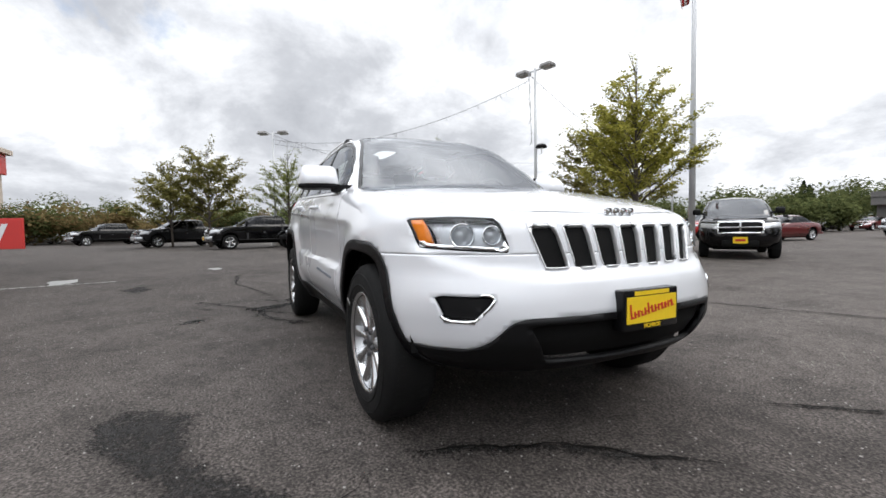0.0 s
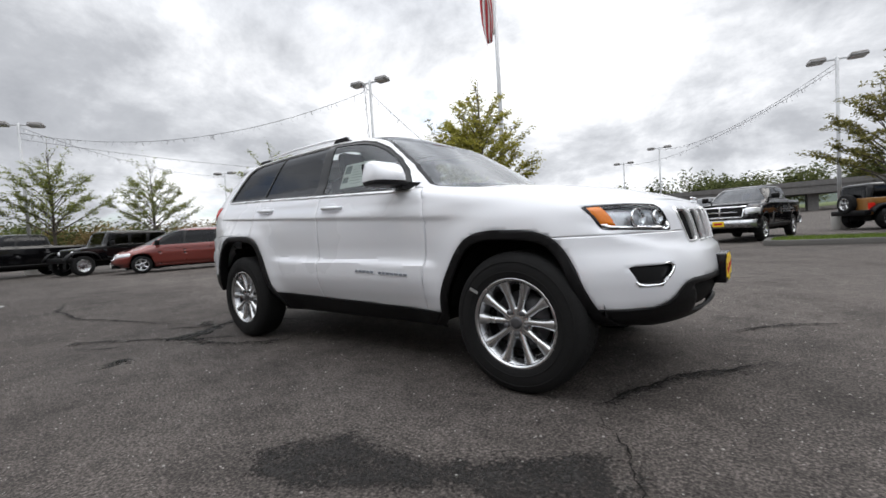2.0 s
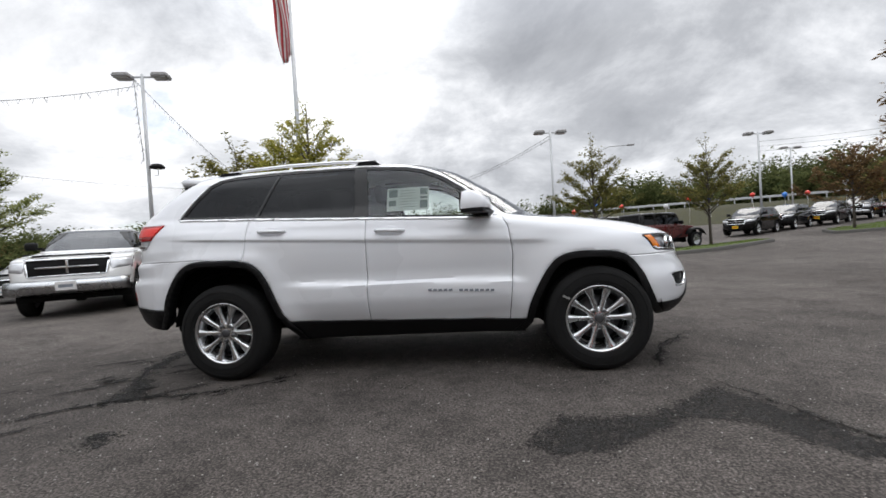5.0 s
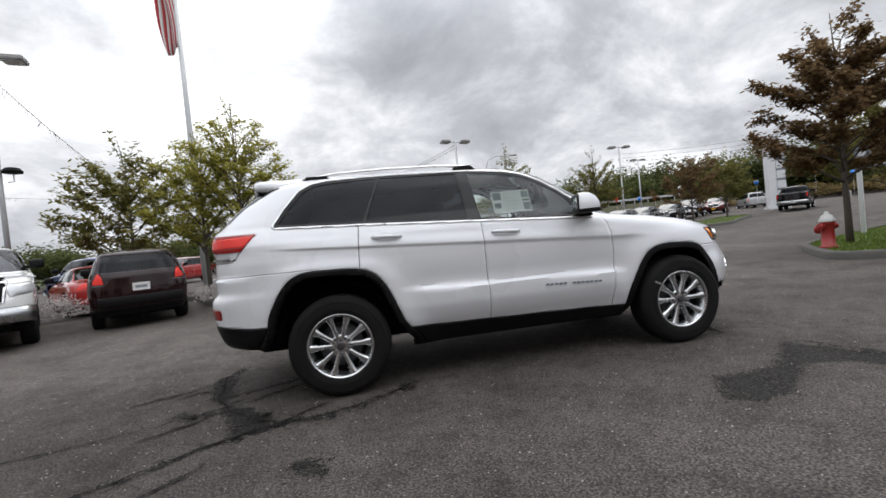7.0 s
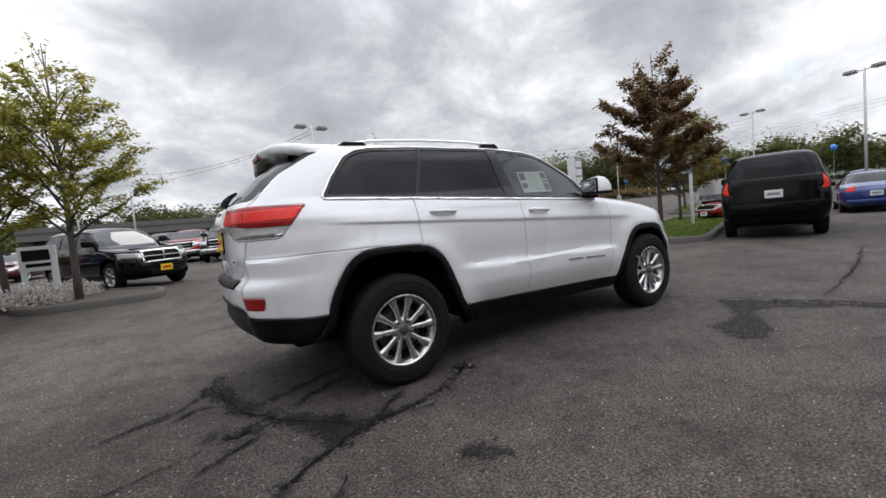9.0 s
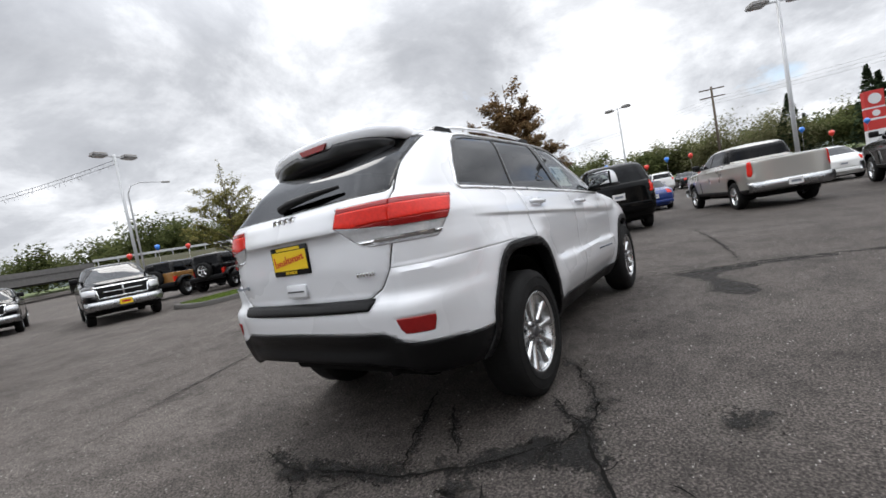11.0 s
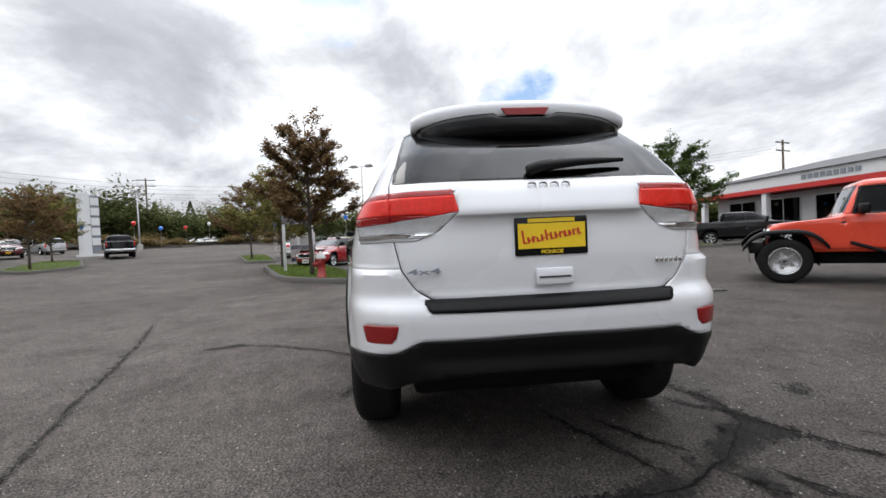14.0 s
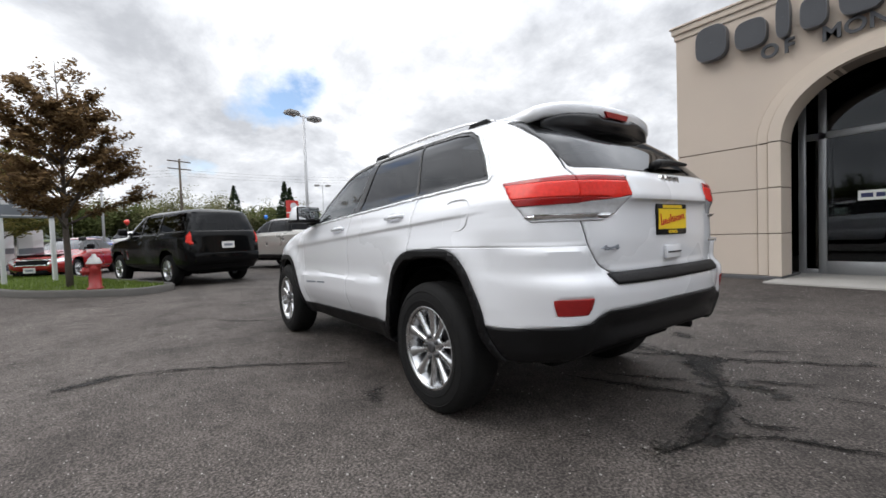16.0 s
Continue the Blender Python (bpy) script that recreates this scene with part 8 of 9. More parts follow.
# ---- parked vehicles ----
KINDS = {
    "pickup": dict(front=[(0.42, 2.72), (0.52, 2.88), (0.78, 2.90), (1.0, 2.86), (1.14, 2.80), (1.20, 2.55), (1.25, 2.0), (1.29, 1.48), (1.31, 1.38), (1.60, 0.92), (1.80, 0.58), (1.87, 0.30), (1.91, -0.2)],
                   rear=[(0.50, -2.84), (0.62, -2.92), (1.28, -2.90), (1.335, -2.87), (1.35, -1.32), (1.40, -1.30), (1.75, -1.22), (1.86, -1.08), (1.91, -0.6)],
                   wide=[(0.42, 0.90), (0.52, 0.96), (0.95, 1.0), (1.25, 0.985), (1.36, 0.93), (1.60, 0.86), (1.78, 0.78), (1.86, 0.66), (1.895, 0.40), (1.91, 0.04)], belt=1.36,
                   dlo=[(-1.20, 1.40), (1.10, 1.37), (0.86, 1.58), (0.58, 1.76), (0.30, 1.80), (-1.12, 1.79)], pillars=(0.02, -1.0), shield=(1.345, 1.835, 0.82, 0.70), back=(1.43, 1.78, 0.78, 0.68), axles=(1.86, -1.72), tyre=0.40, rim=0.255, sill=0.56,
                   lamp=[(-0.98, 1.10), (-0.66, 1.10), (-0.66, 0.90), (-0.98, 0.94)], grille=[(-0.62, 1.12), (0.1, 1.12), (0.1, 0.84), (-0.58, 0.84)], tail=[(-1.05, 1.30), (-0.86, 1.30), (-0.86, 0.92), (-1.05, 0.92)], nose=(2.2, 7.0, 1.2), tailx=(4.0, 9.0, 1.2), bumper="chrome", bed=True),
    "suv": dict(front=[(0.30, 2.18), (0.45, 2.42), (0.65, 2.45), (0.90, 2.40), (1.03, 2.28), (1.10, 2.0), (1.16, 1.45), (1.19, 1.22), (1.50, 0.72), (1.68, 0.40), (1.75, 0.05), (1.79, -0.5)],
                rear=[(0.36, -2.36), (0.55, -2.50), (0.85, -2.50), (1.15, -2.46), (1.50, -2.30), (1.68, -2.18), (1.75, -1.9), (1.79, -1.1)],
                wide=[(0.30, 0.84), (0.45, 0.93), (0.80, 0.96), (1.08, 0.94), (1.22, 0.90), (1.50, 0.81), (1.67, 0.72), (1.74, 0.58), (1.775, 0.34), (1.79, 0.03)], belt=1.22,
                dlo=[(-2.12, 1.28), (0.86, 1.21), (0.62, 1.44), (0.34, 1.62), (0.08, 1.67), (-1.80, 1.66), (-2.05, 1.50)], pillars=(-0.15, -1.05), shield=(1.22, 1.70, 0.80, 0.64), back=(1.27, 1.62, 0.72, 0.64), axles=(1.50, -1.50), tyre=0.385, rim=0.245, sill=0.46,
                lamp=[(-0.90, 0.98), (-0.52, 0.95), (-0.50, 0.82), (-0.90, 0.86)], grille=[(-0.48, 0.98), (0.1, 0.98), (0.1, 0.74), (-0.46, 0.74)], tail=[(-1.0, 1.22), (-0.70, 1.22), (-0.66, 1.02), (-1.0, 1.02)], nose=(2.0, 5.0, 1.3), tailx=(3.2, 8.0, 1.4), bumper="paint"),
    "boxsuv": dict(front=[(0.38, 2.35), (0.55, 2.58), (0.80, 2.60), (1.05, 2.54), (1.14, 2.40), (1.20, 1.9), (1.25, 1.45), (1.28, 1.32), (1.60, 0.85), (1.82, 0.52), (1.92, 0.2), (1.97, -0.5)],
                   rear=[(0.45, -2.52), (0.60, -2.62), (0.90, -2.60), (1.25, -2.56), (1.60, -2.44), (1.84, -2.34), (1.93, -2.15), (1.97, -1.2)],
                   wide=[(0.38, 0.88), (0.52, 0.97), (0.90, 1.0), (1.20, 0.985), (1.32, 0.94), (1.60, 0.86), (1.82, 0.78), (1.91, 0.64), (1.95, 0.38), (1.97, 0.03)], belt=1.32,
                   dlo=[(-2.30, 1.36), (1.02, 1.32), (0.80, 1.55), (0.55, 1.76), (0.25, 1.83), (-2.16, 1.83)], pillars=(0.02, -0.98), shield=(1.32, 1.88, 0.84, 0.70), back=(1.38, 1.82, 0.80, 0.72), axles=(1.55, -1.47), tyre=0.395, rim=0.25, sill=0.52,
                   lamp=[(-0.96, 1.06), (-0.60, 1.04), (-0.60, 0.90), (-0.96, 0.92)], grille=[(-0.55, 1.06), (0.1, 1.06), (0.1, 0.82), (-0.55, 0.82)], tail=[(-1.05, 1.40), (-0.84, 1.38), (-0.84, 1.06), (-1.05, 1.06)], nose=(2.2, 6.0, 1.2), tailx=(4.5, 10.0, 1.2), bumper="paint"),
    "sedan": dict(front=[(0.22, 2.12), (0.38, 2.36), (0.55, 2.40), (0.68, 2.30), (0.78, 2.05), (0.88, 1.55), (0.95, 1.08), (0.97, 0.98), (1.20, 0.48), (1.35, 0.10), (1.41, -0.2), (1.44, -0.55)],
                  rear=[(0.28, -2.22), (0.50, -2.40), (0.78, -2.38), (0.94, -2.28), (1.0, -1.82), (1.22, -1.35), (1.36, -1.02), (1.44, -0.6)],
                  wide=[(0.22, 0.78), (0.40, 0.89), (0.70, 0.91), (0.88, 0.88), (0.99, 0.83), (1.22, 0.71), (1.36, 0.60), (1.41, 0.44), (1.44, 0.03)], belt=0.98,
                  dlo=[(-1.48, 1.03), (0.78, 0.99), (0.42, 1.20), (0.10, 1.32), (-0.55, 1.36), (-1.05, 1.28)], pillars=(-0.30,), shield=(1.0, 1.37, 0.74, 0.56), back=(1.05, 1.36, 0.66, 0.54), axles=(1.42, -1.36), tyre=0.325, rim=0.22, sill=0.30,
                  lamp=[(-0.86, 0.74), (-0.50, 0.70), (-0.50, 0.58), (-0.86, 0.64)], grille=[(-0.42, 0.66), (0.1, 0.68), (0.1, 0.54), (-0.42, 0.54)], tail=[(-1.0, 0.92), (-0.50, 0.92), (-0.54, 0.76), (-1.0, 0.76)], nose=(2.0, 4.5, 1.3), tailx=(2.6, 6.0, 1.3), bumper="paint"),
    "minivan": dict(front=[(0.24, 2.25), (0.42, 2.48), (0.60, 2.50), (0.76, 2.42), (0.88, 2.18), (0.98, 1.80), (1.03, 1.62), (1.35, 1.02), (1.56, 0.60), (1.68, 0.20), (1.74, -0.5)],
                    rear=[(0.32, -2.42), (0.52, -2.55), (0.95, -2.53), (1.15, -2.48), (1.45, -2.36), (1.62, -2.24), (1.70, -2.0), (1.74, -1.2)],
                    wide=[(0.24, 0.85), (0.42, 0.96), (0.75, 1.0), (0.98, 0.98), (1.10, 0.94), (1.40, 0.84), (1.60, 0.74), (1.69, 0.60), (1.725, 0.36), (1.74, 0.03)], belt=1.06,
                    dlo=[(-2.22, 1.12), (1.15, 1.07), (0.82, 1.34), (0.52, 1.52), (0.20, 1.59), (-1.95, 1.58), (-2.12, 1.40)], pillars=(0.10, -1.02), shield=(1.08, 1.65, 0.86, 0.66), back=(1.15, 1.58, 0.76, 0.66), axles=(1.55, -1.48), tyre=0.335, rim=0.21, sill=0.32,
                    lamp=[(-0.94, 0.80), (-0.56, 0.76), (-0.52, 0.62), (-0.92, 0.68)], grille=[(-0.46, 0.74), (0.1, 0.76), (0.1, 0.62), (-0.46, 0.60)], tail=[(-1.05, 1.06), (-0.84, 1.06), (-0.84, 0.76), (-1.05, 0.76)], nose=(2.0, 4.0, 1.4), tailx=(3.5, 8.0, 1.2), bumper="paint"),
    "jeep": dict(front=[(0.55, 1.62), (0.62, 1.68), (1.02, 1.66), (1.10, 1.58), (1.14, 1.0), (1.17, 0.72), (1.20, 0.66), (1.55, 0.52), (1.74, 0.44), (1.80, 0.34), (1.83, 0.0)],
                 rear=[(0.55, -2.02), (0.62, -2.08), (1.15, -2.08), (1.60, -2.04), (1.76, -2.0), (1.81, -1.85), (1.83, -1.2)],
                 wide=[(0.55, 0.72), (0.62, 0.76), (1.05, 0.78), (1.14, 0.775), (1.22, 0.765), (1.55, 0.73), (1.74, 0.69), (1.79, 0.62), (1.815, 0.40), (1.83, 0.03)], belt=1.18,
                 dlo=[(-1.92, 1.24), (0.50, 1.22), (0.40, 1.66), (-1.86, 1.68)], pillars=(-0.34, -1.10), shield=(1.24, 1.70, 0.68, 0.63), back=(1.26, 1.66, 0.62, 0.58), axles=(1.45, -1.45), tyre=0.405, rim=0.235, sill=0.60,
                 lamp=None, grille=None, tail=[(-0.9, 1.02), (-0.70, 1.02), (-0.70, 0.78), (-0.9, 0.78)], nose=(6.0, 14.0, 0.7), tailx=(6.0, 14.0, 0.7), bumper="steel"),
}


def vehicle(kind, colour, x, y, heading, name, label, category, plate=True, roof=None, lower=None, mirror_caps=None, rings=46, half=74, group=""):
    K = KINDS[kind]
    top = empty(name, Matrix.Translation((x, y, float(rise(x, y)))) @ Matrix.Rotation(radians(heading), 4, "Z"))
    tagged(top, label, category, group)
    box_ = kind == "jeep"
    sk = Skin(K["front"], K["rear"], K["wide"], K["belt"], rings, half, K["nose"], (7.0, 10.0, 0.5) if box_ else (4.0, 4.5, 0.8), K["tailx"], (7.0, 12.0, 0.5) if box_ else K["tailx"])
    xs, ys, zs = sk.V.T
    side = lambda f: (lambda x, y, z: np.maximum(f(x, z), y + 0.45))
    r = K["tyre"]
    for ax in K["axles"]:
        f = polygon([(ax - r * 1.18, 0.0), (ax - r * 1.18, r * 1.1), (ax - r * 0.85, r * 2.05), (ax - r * 0.4, r * 2.28), (ax + r * 0.4, r * 2.28), (ax + r * 0.85, r * 2.05), (ax + r * 1.18, r * 1.1), (ax + r * 1.18, 0.0)])
        sk.region(side(f), "hole")
    fx0, rx0 = max(p[1] for p in K["front"]), min(p[1] for p in K["rear"])
    nose = lambda f: (lambda x, y, z: np.maximum(f(y, z), fx0 - 0.62 - x))
    back = lambda f: (lambda x, y, z: np.maximum(f(y, z), x - rx0 - 0.22))
    if K["lamp"]:
        sk.region(nose(polygon(K["lamp"], 0.006)), "lamp")
        g = polygon(K["grille"], 0.01)
        sk.region(nose(lambda a, c: g(a, c) - 0.035), "grille_ring")
        sk.region(nose(g), "grille", ("grille_ring",))
    sk.region(back(polygon(K["tail"], 0.006)), "tail")
    dlo = polygon(K["dlo"], 0.0)
    sk.region(side(lambda a, c: dlo(a, c) - 0.02), "trim")
    g = dlo
    for p in K["pillars"]:
        g = (lambda a, c, g0=g, p0=p: np.maximum(g0(a, c), 0.045 - np.abs(a - p0 + 0.12 * (c - K["belt"]))))
    sk.region(side(lambda a, c: g(a, c) + 0.01), "side_glass", ("trim",))
    z0, z1, w0, w1 = K["shield"]
    sh = polygon([(-w0, z0), (0.1, z0), (0.1, z1), (-w1, z1)])
    sk.region(lambda x, y, z: np.maximum(sh(y, z), -0.1 - x), "windshield")
    z0, z1, w0, w1 = K["back"]
    bg = polygon([(-w0, z0), (0.1, z0), (0.1, z1), (-w1, z1)], 0.01)
    sk.region(lambda x, y, z: np.maximum(bg(y, z), x + (0.9 if not K.get("bed") else 0.9)), "back_glass")
    sk.region(lambda x, y, z: np.maximum(z - K["sill"], 0 * x - 1), "skirt")
    if K.get("bed"):
        # flat near-black sheet closes the open bed, its inner shade in the colour
        sk.region(lambda x, y, z: np.maximum(np.maximum(1.337 - z, z - 1.352), x + 1.3), "bed_dark")
    if roof is not None:
        sk.region(lambda x, y, z: np.maximum(K["belt"] + 0.04 - z, x - 0.62), "top")
    for dx in ([0.95 if kind in ("pickup", "boxsuv", "minivan") else 0.80] + [p + 0.02 for p in K["pillars"]])[:3] if not box_ else (0.62, -0.34, -1.12):
        sk.region(lambda x, y, z: np.maximum(np.maximum(np.abs(x - dx) - 0.006, z - K["belt"] - 0.02), np.maximum(K["sill"] - z, y + 0.45)), "seam")
    N = sk.normals()

    def add(lab, nm, mat, push=0.0, t=0.0, both=True):
        for s in ((None,) if both else (-1, 1)):
            bm = sk.mesh(lab, push, s, N=N)
            if bm is not None:
                ob = part(nm, bm, mat, top, "", 45)
                if t:
                    thick(ob, t)

    add("body", "body", colour, 0, 0.012)
    low = {"chrome": M_PLASTIC, "paint": colour, "steel": colour}[K["bumper"]] if lower is None else lower
    add("skirt", "lower_body", low, 0, 0.012)
    add("seam", "door_gaps", M_SEAM, -0.006)
    add("trim", "window_surround", M_GLOSSBLACK, -0.001, 0.01, False)
    add("side_glass", "side_glass", M_TINT, -0.008, 0, False)
    add("windshield", "windshield", M_GLASSDK, -0.004)
    add("back_glass", "back_glass", M_TINT, -0.004)
    add("lamp", "headlamp", M_CLEARLENS, 0.004, 0.02, False)
    add("tail", "tail_lamp", M_REDLENS, 0.004, 0.02, False)
    add("grille_ring", "grille_frame", M_CHROME, 0.012, 0.03)
    add("grille", "grille", M_DARKIN, -0.02)
    add("bed_dark", "bed", M_DARKIN, -0.02)
    if roof is not None:
        add("top", "roof_top", roof, 0.002, 0.012)
    if K["grille"] and K["bumper"] == "chrome" or (K["grille"] and kind == "suv"):
        zc = (K["grille"][0][1] + K["grille"][2][1]) / 2
        fx = float(np.interp(zc, [p[0] for p in K["front"]], [p[1] for p in K["front"]]))
        for a, c, d, e in ((-0.48, 0.48, zc - 0.018, zc + 0.018), (-0.022, 0.022, zc - 0.13, zc + 0.13)):
            bm = bmesh.new()
            box(bm, fx - 0.09, fx + 0.008, a, c, d, e, None, 0.008)
            part("grille_bar", bm, M_CHROME, top, "", 40)
    # bumpers, mirrors, core
    fx = max(p[1] for p in K["front"])
    rx = min(p[1] for p in K["rear"])
    wd = max(p[1] for p in K["wide"])
    if K["bumper"] == "chrome":
        for sx, mat in ((fx, M_BUMPER), (rx, M_BUMPER)):
            s = 1 if sx > 0 else -1
            bm = bmesh.new()
            rows = []
            for v in np.linspace(-1, 1, 13):
                b = 0.22 * abs(v) ** 4
                rows.append([bm.verts.new((sx + s * (o - b), wd * 0.98 * v, z)) for o, z in ((-0.05, 0.46), (0.09, 0.50), (0.11, 0.62), (0.08, 0.72), (-0.05, 0.74))])
            for p, q in zip(rows, rows[1:]):
                for k in range(4):
                    bm.faces.new((p[k], q[k], q[k + 1], p[k + 1]))
            thick(part("front_bumper" if s > 0 else "rear_bumper", bm, mat, top, "", 40), 0.01)
    elif K["bumper"] == "steel":
        for sx, s in ((1.86, 1), (-2.16, -1)):
            bm = bmesh.new()
            box(bm, sx - 0.12, sx + 0.12, -0.86, 0.86, 0.55, 0.76, None, 0.04)
            part("front_bumper" if s > 0 else "rear_bumper", bm, M_PLASTIC, top, "", 40)
    else:
        bm = bmesh.new()
        box(bm, rx - 0.03, rx + 0.3, -wd * 0.82, wd * 0.82, 0.52 * K["sill"] / 0.46, 0.72 * K["sill"] / 0.46, None, 0.03)
        part("rear_bumper", bm, M_PLASTIC if lower is not None else colour, top, "", 40)
        bm = bmesh.new()
        box(bm, fx - 0.35, fx - 0.02, -wd * 0.42, wd * 0.42, K["sill"] * 0.75, K["sill"] * 1.12, None, 0.03)
        part("lower_intake", bm, M_DARKIN, top, "", 40)
    for s in (-1, 1):
        zb = K["belt"] + 0.08
        mx = K["dlo"][1][0] - 0.12
        bm = bmesh.new()
        wy = float(np.interp(zb, [p[0] for p in K["wide"]], [p[1] for p in K["wide"]]))
        box(bm, mx - 0.06, mx + 0.08, s * (wy + 0.14) - 0.11, s * (wy + 0.14) + 0.11, zb - 0.06, zb + 0.12, None, 0.04)
        box(bm, mx - 0.02, mx + 0.06, s * wy - 0.06, s * wy + 0.06, zb - 0.05, zb)
        part("mirror", bm, mirror_caps or M_PLASTIC, top, "", 50)
        for p in K["pillars"][:2]:
            hx, hz = p + 0.22, K["belt"] - 0.13
            bm = bmesh.new()
            wy2 = float(np.interp(hz, [q[0] for q in K["wide"]], [q[1] for q in K["wide"]]))
            box(bm, hx - 0.10, hx + 0.10, s * wy2 - 0.022, s * wy2 + 0.022, hz - 0.015, hz + 0.015, None, 0.008)
            part("door_handle", bm, M_PLASTIC if box_ else colour, top, "", 40)
    bm = bmesh.new()
    nrw = 0.60 * wd / 0.96
    box(bm, rx + 0.3, fx - 0.45, -nrw, nrw, K["sill"] * 0.55, K["belt"] - 0.12)
    part("underbody", bm, M_DARKIN, top)
    bm = bmesh.new()
    for yy in (-0.38, 0.38):
        for xx in [0.25] + ([-0.75] if kind != "sedan" else []):
            box(bm, xx - 0.30, xx - 0.12, yy - 0.24, yy + 0.24, K["belt"] - 0.15, K["belt"] + 0.32, None, 0.05)
            box(bm, xx - 0.30, xx - 0.20, yy - 0.12, yy + 0.12, K["belt"] + 0.33, K["belt"] + 0.46, None, 0.03)
    part("seats", bm, M_SEATS, top)
    if plate:
        zp = K["sill"] + 0.06 if kind != "jeep" else 0.66
        for px, turn in ((fx + (0.118 if K["bumper"] == "chrome" else 0.13 if box_ else 0.012), 90), (rx - (0.118 if K["bumper"] == "chrome" else 0.045 if not box_ else 0.04), -90)):
            pz = zp if turn > 0 else (zp if K["bumper"] == "chrome" else K["belt"] - 0.32)
            if turn < 0 and K["bumper"] != "chrome":
                px = float(np.interp(pz, [p[0] for p in K["rear"]], [p[1] for p in K["rear"]])) - 0.012
            bm = bmesh.new()
            box(bm, -0.16, 0.16, -0.085, 0.085, -0.01, 0.008, None, 0.004)
            ob = part("plate", bm, M_PLATE if plate == "dealer" else M_FLAGWHITE, top)
            ob.matrix_local = Matrix.Translation((px, 0, pz)) @ pose(0, 0, 0, 90, 0, turn)
            bm = bmesh.new()
            box(bm, -0.11, 0.11, -0.03, 0.03, 0.008, 0.010)
            part("plate_bar", bm, M_PLATERED if plate == "dealer" else M_SIGNGREY, ob)
    if box_:
        for s in (-1, 1):
            for ax, L in zip(K["axles"], (0.62, 0.60)):
                bm = bmesh.new()
                rows = []
                for t in np.linspace(0, 1, 13):
                    xx = ax + L * (1 - 2 * t)
                    zz = 0.98 - 0.30 * abs(2 * t - 1) ** 3.5
                    rows.append([bm.verts.new((xx, s * yv, zz - dz)) for yv, dz in ((0.70, 0.0), (0.90, 0.0), (0.945, 0.03), (0.945, 0.09))])
                for p, q in zip(rows, rows[1:]):
                    for k in range(3):
                        bm.faces.new((p[k], p[k + 1], q[k + 1], q[k]))
                thick(part("fender_flare", bm, mirror_caps or M_PLASTIC, top, "", 40), 0.03)
            bm = bmesh.new()
            lathe(bm, [(0.0, 0.03), (0.07, 0.025), (0.09, 0.0), (0.095, -0.03)], 20)
            ob = part("headlamp", bm, M_CLEARLENS, top, "", 40)
            ob.matrix_local = Matrix.Translation((1.665, s * 0.52, 0.92)) @ pose(0, 0, 0, 0, 90, 0)
            bm = bmesh.new()
            tube(bm, [(0.55, s * 0.79, 0.72), (0.0, s * 0.80, 0.50), (-0.9, s * 0.80, 0.50)], 0.03, 6)
            part("rock_rail", bm, M_PLASTIC, top)
        for k in range(7):
            bm = bmesh.new()
            yy = (k - 3) * 0.105
            box(bm, 1.655, 1.682, yy - 0.032, yy + 0.032, 0.74, 1.02, None, 0.01)
            part("grille_slot", bm, M_DARKIN, top)
        sw = wheel(top, -2.24, 0.08, 1.02, 0.39, 0.235, 0.23, 1, 5, False, 32, name="spare_wheel")
        sw.matrix_local = Matrix.Translation((-2.22, 0.08, 1.02)) @ pose(0, 0, 0, 0, -90, 0)
    for ax in K["axles"]:
        for s in (-1, 1):
            wheel(top, ax, s * (wd - 0.145 if not box_ else 0.80), r, r, K["rim"], 0.24 if kind != "sedan" else 0.21, s, 5 if kind != "sedan" else 10, kind == "sedan", 30, steel=box_)
            bm = bmesh.new()
            ring = [[bm.verts.new((ax + q * math.cos(a), s * yy, r + q * math.sin(a))) for a in np.linspace(-0.2, math.pi + 0.2, 14)] for q, yy in ((r * 1.25, wd * 0.55), (r * 1.27, wd * 0.93))]
            for k in range(13):
                bm.faces.new((ring[0][k], ring[0][k + 1], ring[1][k + 1], ring[1][k]))
            part("wheel_housing", bm, M_DARKIN, top)
    return top


M_GLASSDK = glass_material("smoky_windshield_glass", (0.06, 0.07, 0.07), 0.0, 1.75)
ROW = "parked cars of the lot"
vehicle("pickup", P_BLACK, -23.8, -0.2, -76, "pickup_truck", "black crew-cab pickup with a chrome bumper", "pickup", "dealer", group=ROW)
vehicle("pickup", P_CHARCOAL, -32.0, -5.0, -62, "pickup_truck", "dark grey pickup parked before brush", "pickup", group=ROW)
vehicle("pickup", P_BLACK, -43.0, -11.6, -60, "pickup_truck", "black pickup parked at the far edge", "pickup", group=ROW)
vehicle("sedan", P_SILVER, -56.0, -20.5, -50, "sedan", "silver sedan parked at the far edge", "car", group=ROW)
vehicle("jeep", P_BLACK, -20.5, 2.7, -78, "off_road_car", "black boxy off-road car beside a red minivan", "car", group=ROW)
vehicle("minivan", P_BRICK, -17.0, 4.35, -104, "minivan", "brick red minivan parked before a young tree", "minivan", group=ROW)
vehicle("sedan", P_SILVER, -14.2, 8.6, -60, "sedan", "pale silver sedan half hidden behind a truck", "car", group=ROW)
vehicle("pickup", P_WHITE, -9.15, 5.75, -56, "pickup_truck", "old white pickup with a chrome grille", "pickup", lower=P_CHARCOAL, group=ROW)
older = vehicle("suv", P_MAROON, -6.85, 7.2, 119, "parked_suv", "dark maroon older sport utility vehicle", "car", True, lower=M_PLASTIC, group=ROW)
older.matrix_basis = older.matrix_basis @ Matrix.Scale(0.9, 4)
vehicle("suv", P_BLACK, -4.3, 12.5, -58, "parked_suv", "black sport utility vehicle with a chrome-barred grille", "car", "dealer", group=ROW)
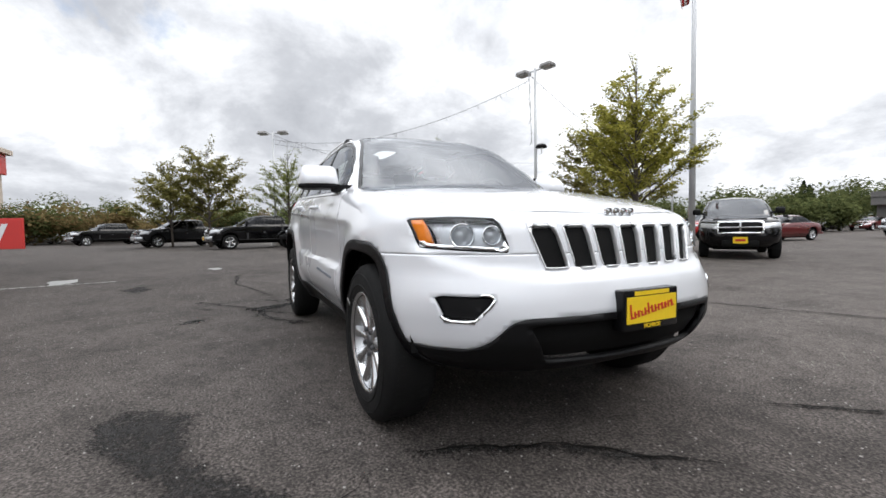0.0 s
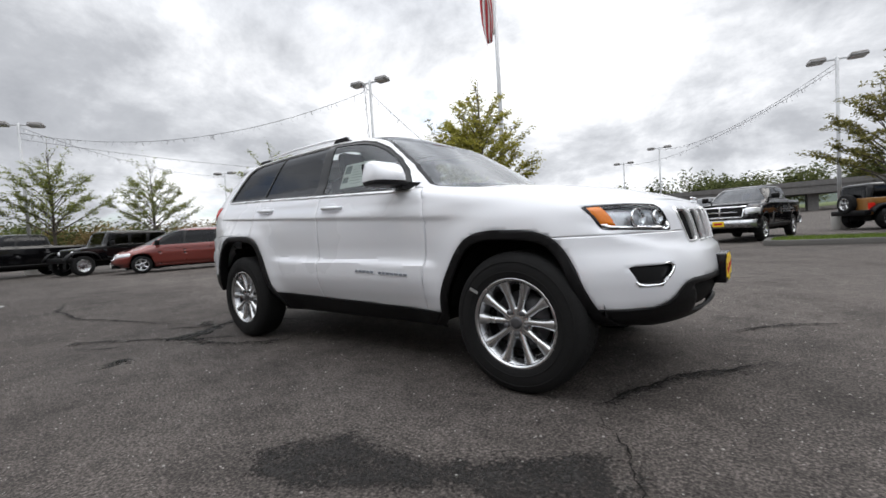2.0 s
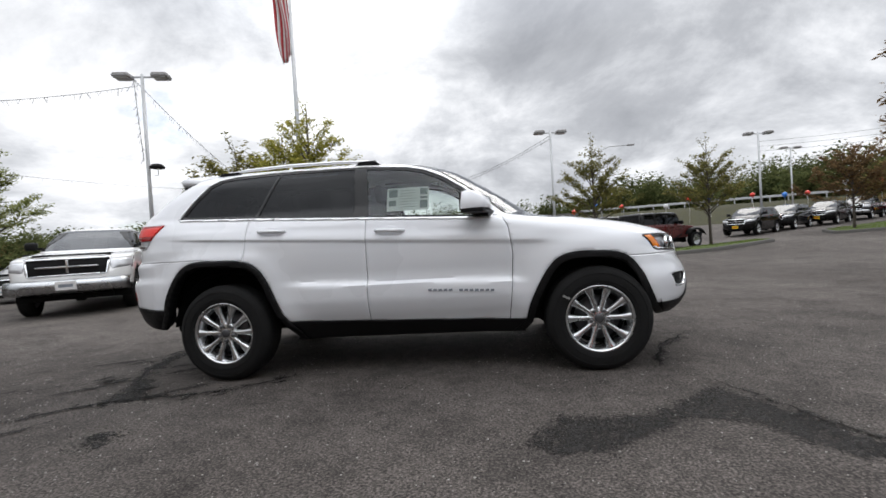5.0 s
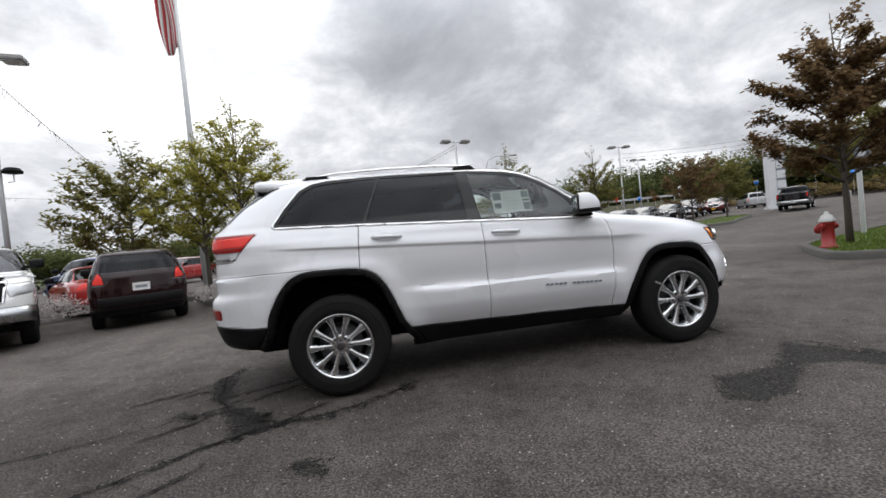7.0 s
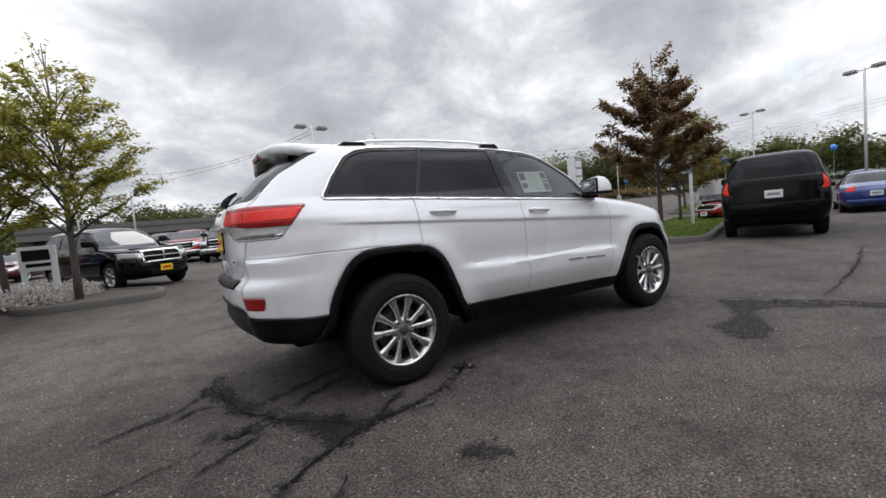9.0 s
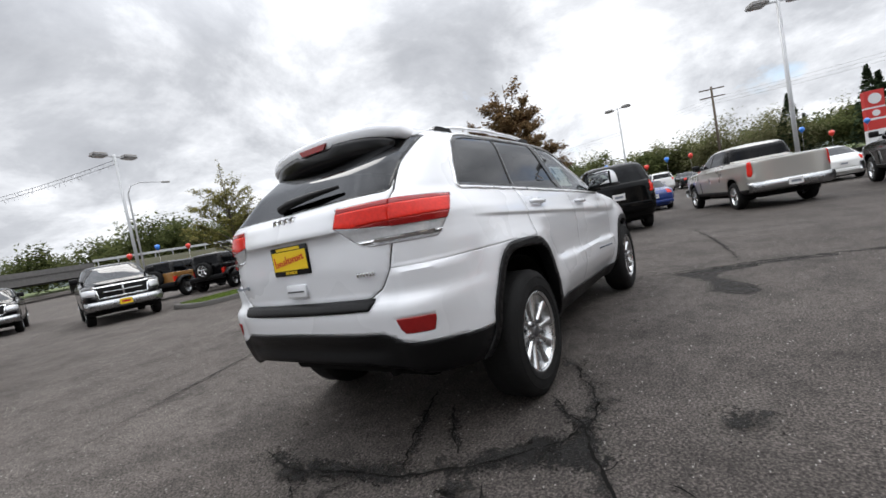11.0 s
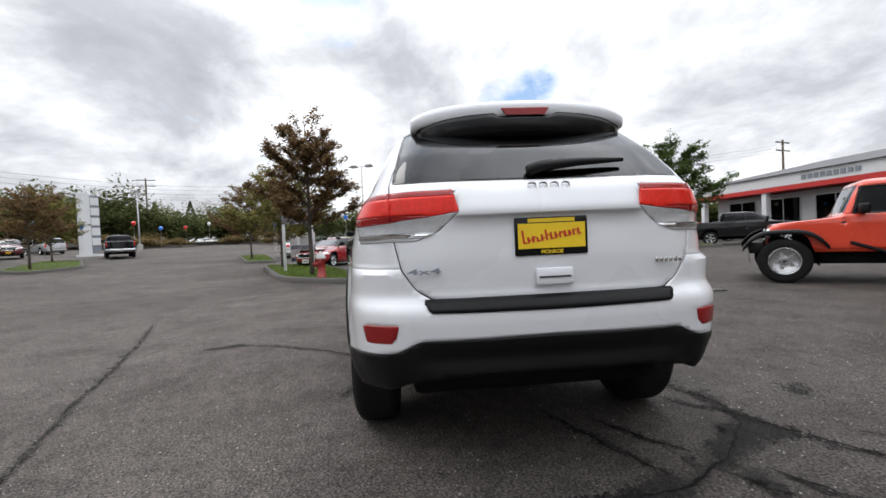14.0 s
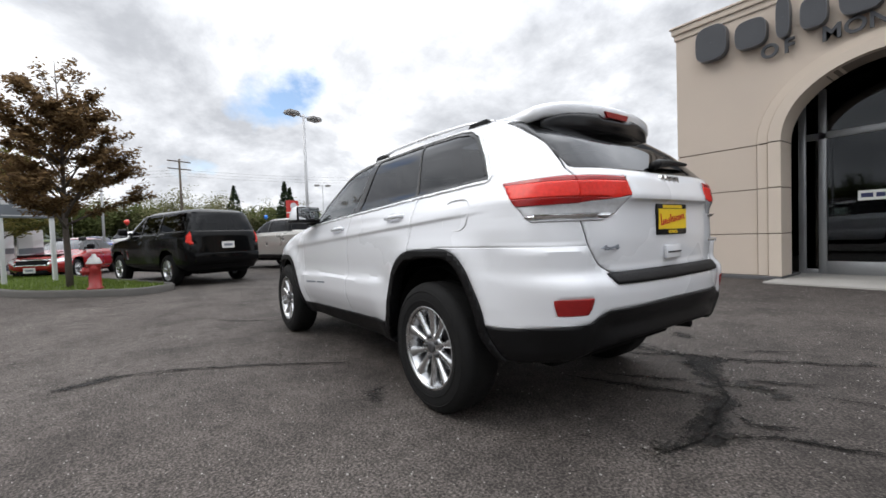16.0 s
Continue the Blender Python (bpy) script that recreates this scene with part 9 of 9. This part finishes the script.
vehicle("sedan", P_RED, -9.9, 10.9, 130, "sedan", "red sedan behind a white shrub", "car", group=ROW)
vehicle("pickup", P_BLUE, -13.0, 16.5, 140, "pickup_truck", "pale blue pickup far behind shrubs", "pickup", group=ROW)
vehicle("pickup", P_BLACK, 1.85, 16.2, -103, "pickup_truck", "black crew-cab pickup with a chrome grille", "pickup", "dealer", group=ROW)
vehicle("jeep", P_DKRED, 9.2, 17.8, 30, "off_road_car", "deep red boxy off-road car with a spare wheel", "car", roof=P_BLACK, group=ROW)
vehicle("jeep", P_BLACK, 8.1, 19.6, 30, "off_road_car", "black boxy off-road car with a spare wheel", "car", group=ROW)
vehicle("jeep", P_TAN, 6.9, 21.8, 30, "off_road_car", "copper tan boxy off-road car with a black top", "car", roof=P_BLACK, group=ROW)
for x, y, h, k, c, lab in ((18.0, 25.5, -140, "suv", P_BLACK, "black sport utility vehicle facing the lane"), (22.0, 28.3, -140, "suv", P_CHARCOAL, "dark sport utility vehicle facing the lane"), (26.3, 30.5, -140, "suv", P_BLACK, "black sport utility vehicle facing the lane"),
                           (31.5, 34.0, -140, "pickup", P_BLACK, "black pickup facing the lane"), (36.5, 36.0, -140, "suv", P_DKRED, "dark red sport utility vehicle facing the lane"), (44.0, 39.0, 60, "minivan", P_SILVER, "silver minivan by the far exit"), (33.5, 24.8, 35, "pickup", P_BLACK, "black pickup on the far lane")):
    vehicle(k, c, x, y, h, "pickup_truck" if k == "pickup" else "minivan" if k == "minivan" else "parked_suv", lab, "pickup" if k == "pickup" else "car", "dealer" if k == "suv" else True, rings=36, half=54, group=ROW)
for x, y, h, k, c, lab in ((-0.2, 23.4, -103, "pickup", P_BLACK, "black pickup in the row before the raised road"), (-1.9, 26.7, -103, "pickup", P_RED, "red pickup between dark ones in the row"), (-3.3, 29.6, -103, "pickup", P_CHARCOAL, "dark grey pickup in the row before the raised road"), (-4.8, 32.6, -103, "suv", P_WHITE, "white crossover in the row before the raised road"), (-6.2, 35.8, -103, "pickup", P_BLACK, "black pickup in the row before the raised road"), (-9.5, 26.0, -100, "sedan", P_DKRED, "dark red sedan far behind trees"), (-14.0, 27.0, -100, "suv", P_RED, "red crossover far behind trees")):
    vehicle(k, c, x, y, h, "pickup_truck" if k == "pickup" else "sedan" if k == "sedan" else "parked_suv", lab, "pickup" if k == "pickup" else "car", "dealer", rings=36, half=54, group=ROW)
vehicle("boxsuv", P_FOREST, 10.9, 1.35, 20.5, "parked_suv", "big blackish green sport utility vehicle", "car", True, group=ROW)
vehicle("sedan", P_RED, 17.6, 4.4, 160, "sedan", "red sedan parked by the grass island", "car", group=ROW)
vehicle("sedan", P_BLUE, 19.6, 1.4, 18, "sedan", "blue sedan behind a big dark car", "car", group=ROW)
vehicle("pickup", P_BEIGE, 13.3, -2.5, 19, "pickup_truck", "pale silver pickup with a dark bed", "pickup", group=ROW)
vehicle("sedan", P_WHITE, 21.5, -5.6, 8, "sedan", "white coupe between two pickups", "car", group=ROW)
vehicle("pickup", P_BLACK, 13.3, -6.9, 3, "pickup_truck", "lifted black crew-cab pickup", "pickup", group=ROW)
vehicle("sedan", P_RED, 26.4, -18.2, 60, "sedan", "red coupe by the grass strip", "car", group=ROW)
vehicle("sedan", P_RED, 24.3, -9.6, 10, "sedan", "red sedan parked beside a black pickup", "car", group=ROW)
vehicle("sedan", P_BLUE, 25.8, -21.8, 60, "sedan", "blue sedan by the showroom", "car", group=ROW)
vehicle("pickup", P_CHARCOAL, 19.0, -19.2, -128, "pickup_truck", "dark grey pickup by the showroom", "pickup", group=ROW)
vehicle("jeep", P_ORANGE, 2.75, -7.95, 50, "off_road_car", "bright orange-red boxy off-road car with a hard top", "car", False, roof=P_ORANGE, mirror_caps=M_PLASTIC, rings=60, half=90, group=ROW)
for k in range(7):
    x, y = 28.0 + 3.4 * k, 9.0 - 2.0 * k
    if k != 1:
        vehicle("suv" if k % 2 else "sedan", (P_WHITE, P_SILVER, P_BLUE, P_WHITE, P_CHARCOAL, P_RED, P_SILVER)[k], x, y, 20, "parked_suv" if k % 2 else "sedan", ("white", "silver", "blue", "white", "dark grey", "red", "silver")[k] + " car far across the lot", "car", rings=30, half=44, group=ROW)
for k in range(9):
    x, y = -34.0 + 3.6 * k, 55.0 + 0.4 * k
    vehicle("sedan" if k % 3 else "suv", (P_RED, P_DKRED, P_WHITE, P_RED, P_BLACK, P_DKRED, P_RED, P_CHARCOAL, P_BLACK)[k], x, y, -95, "sedan" if k % 3 else "parked_suv", ("red", "dark red", "white", "red", "black", "dark red", "red", "dark grey", "black")[k] + " car in the far row", "car", rings=30, half=44, group=ROW)
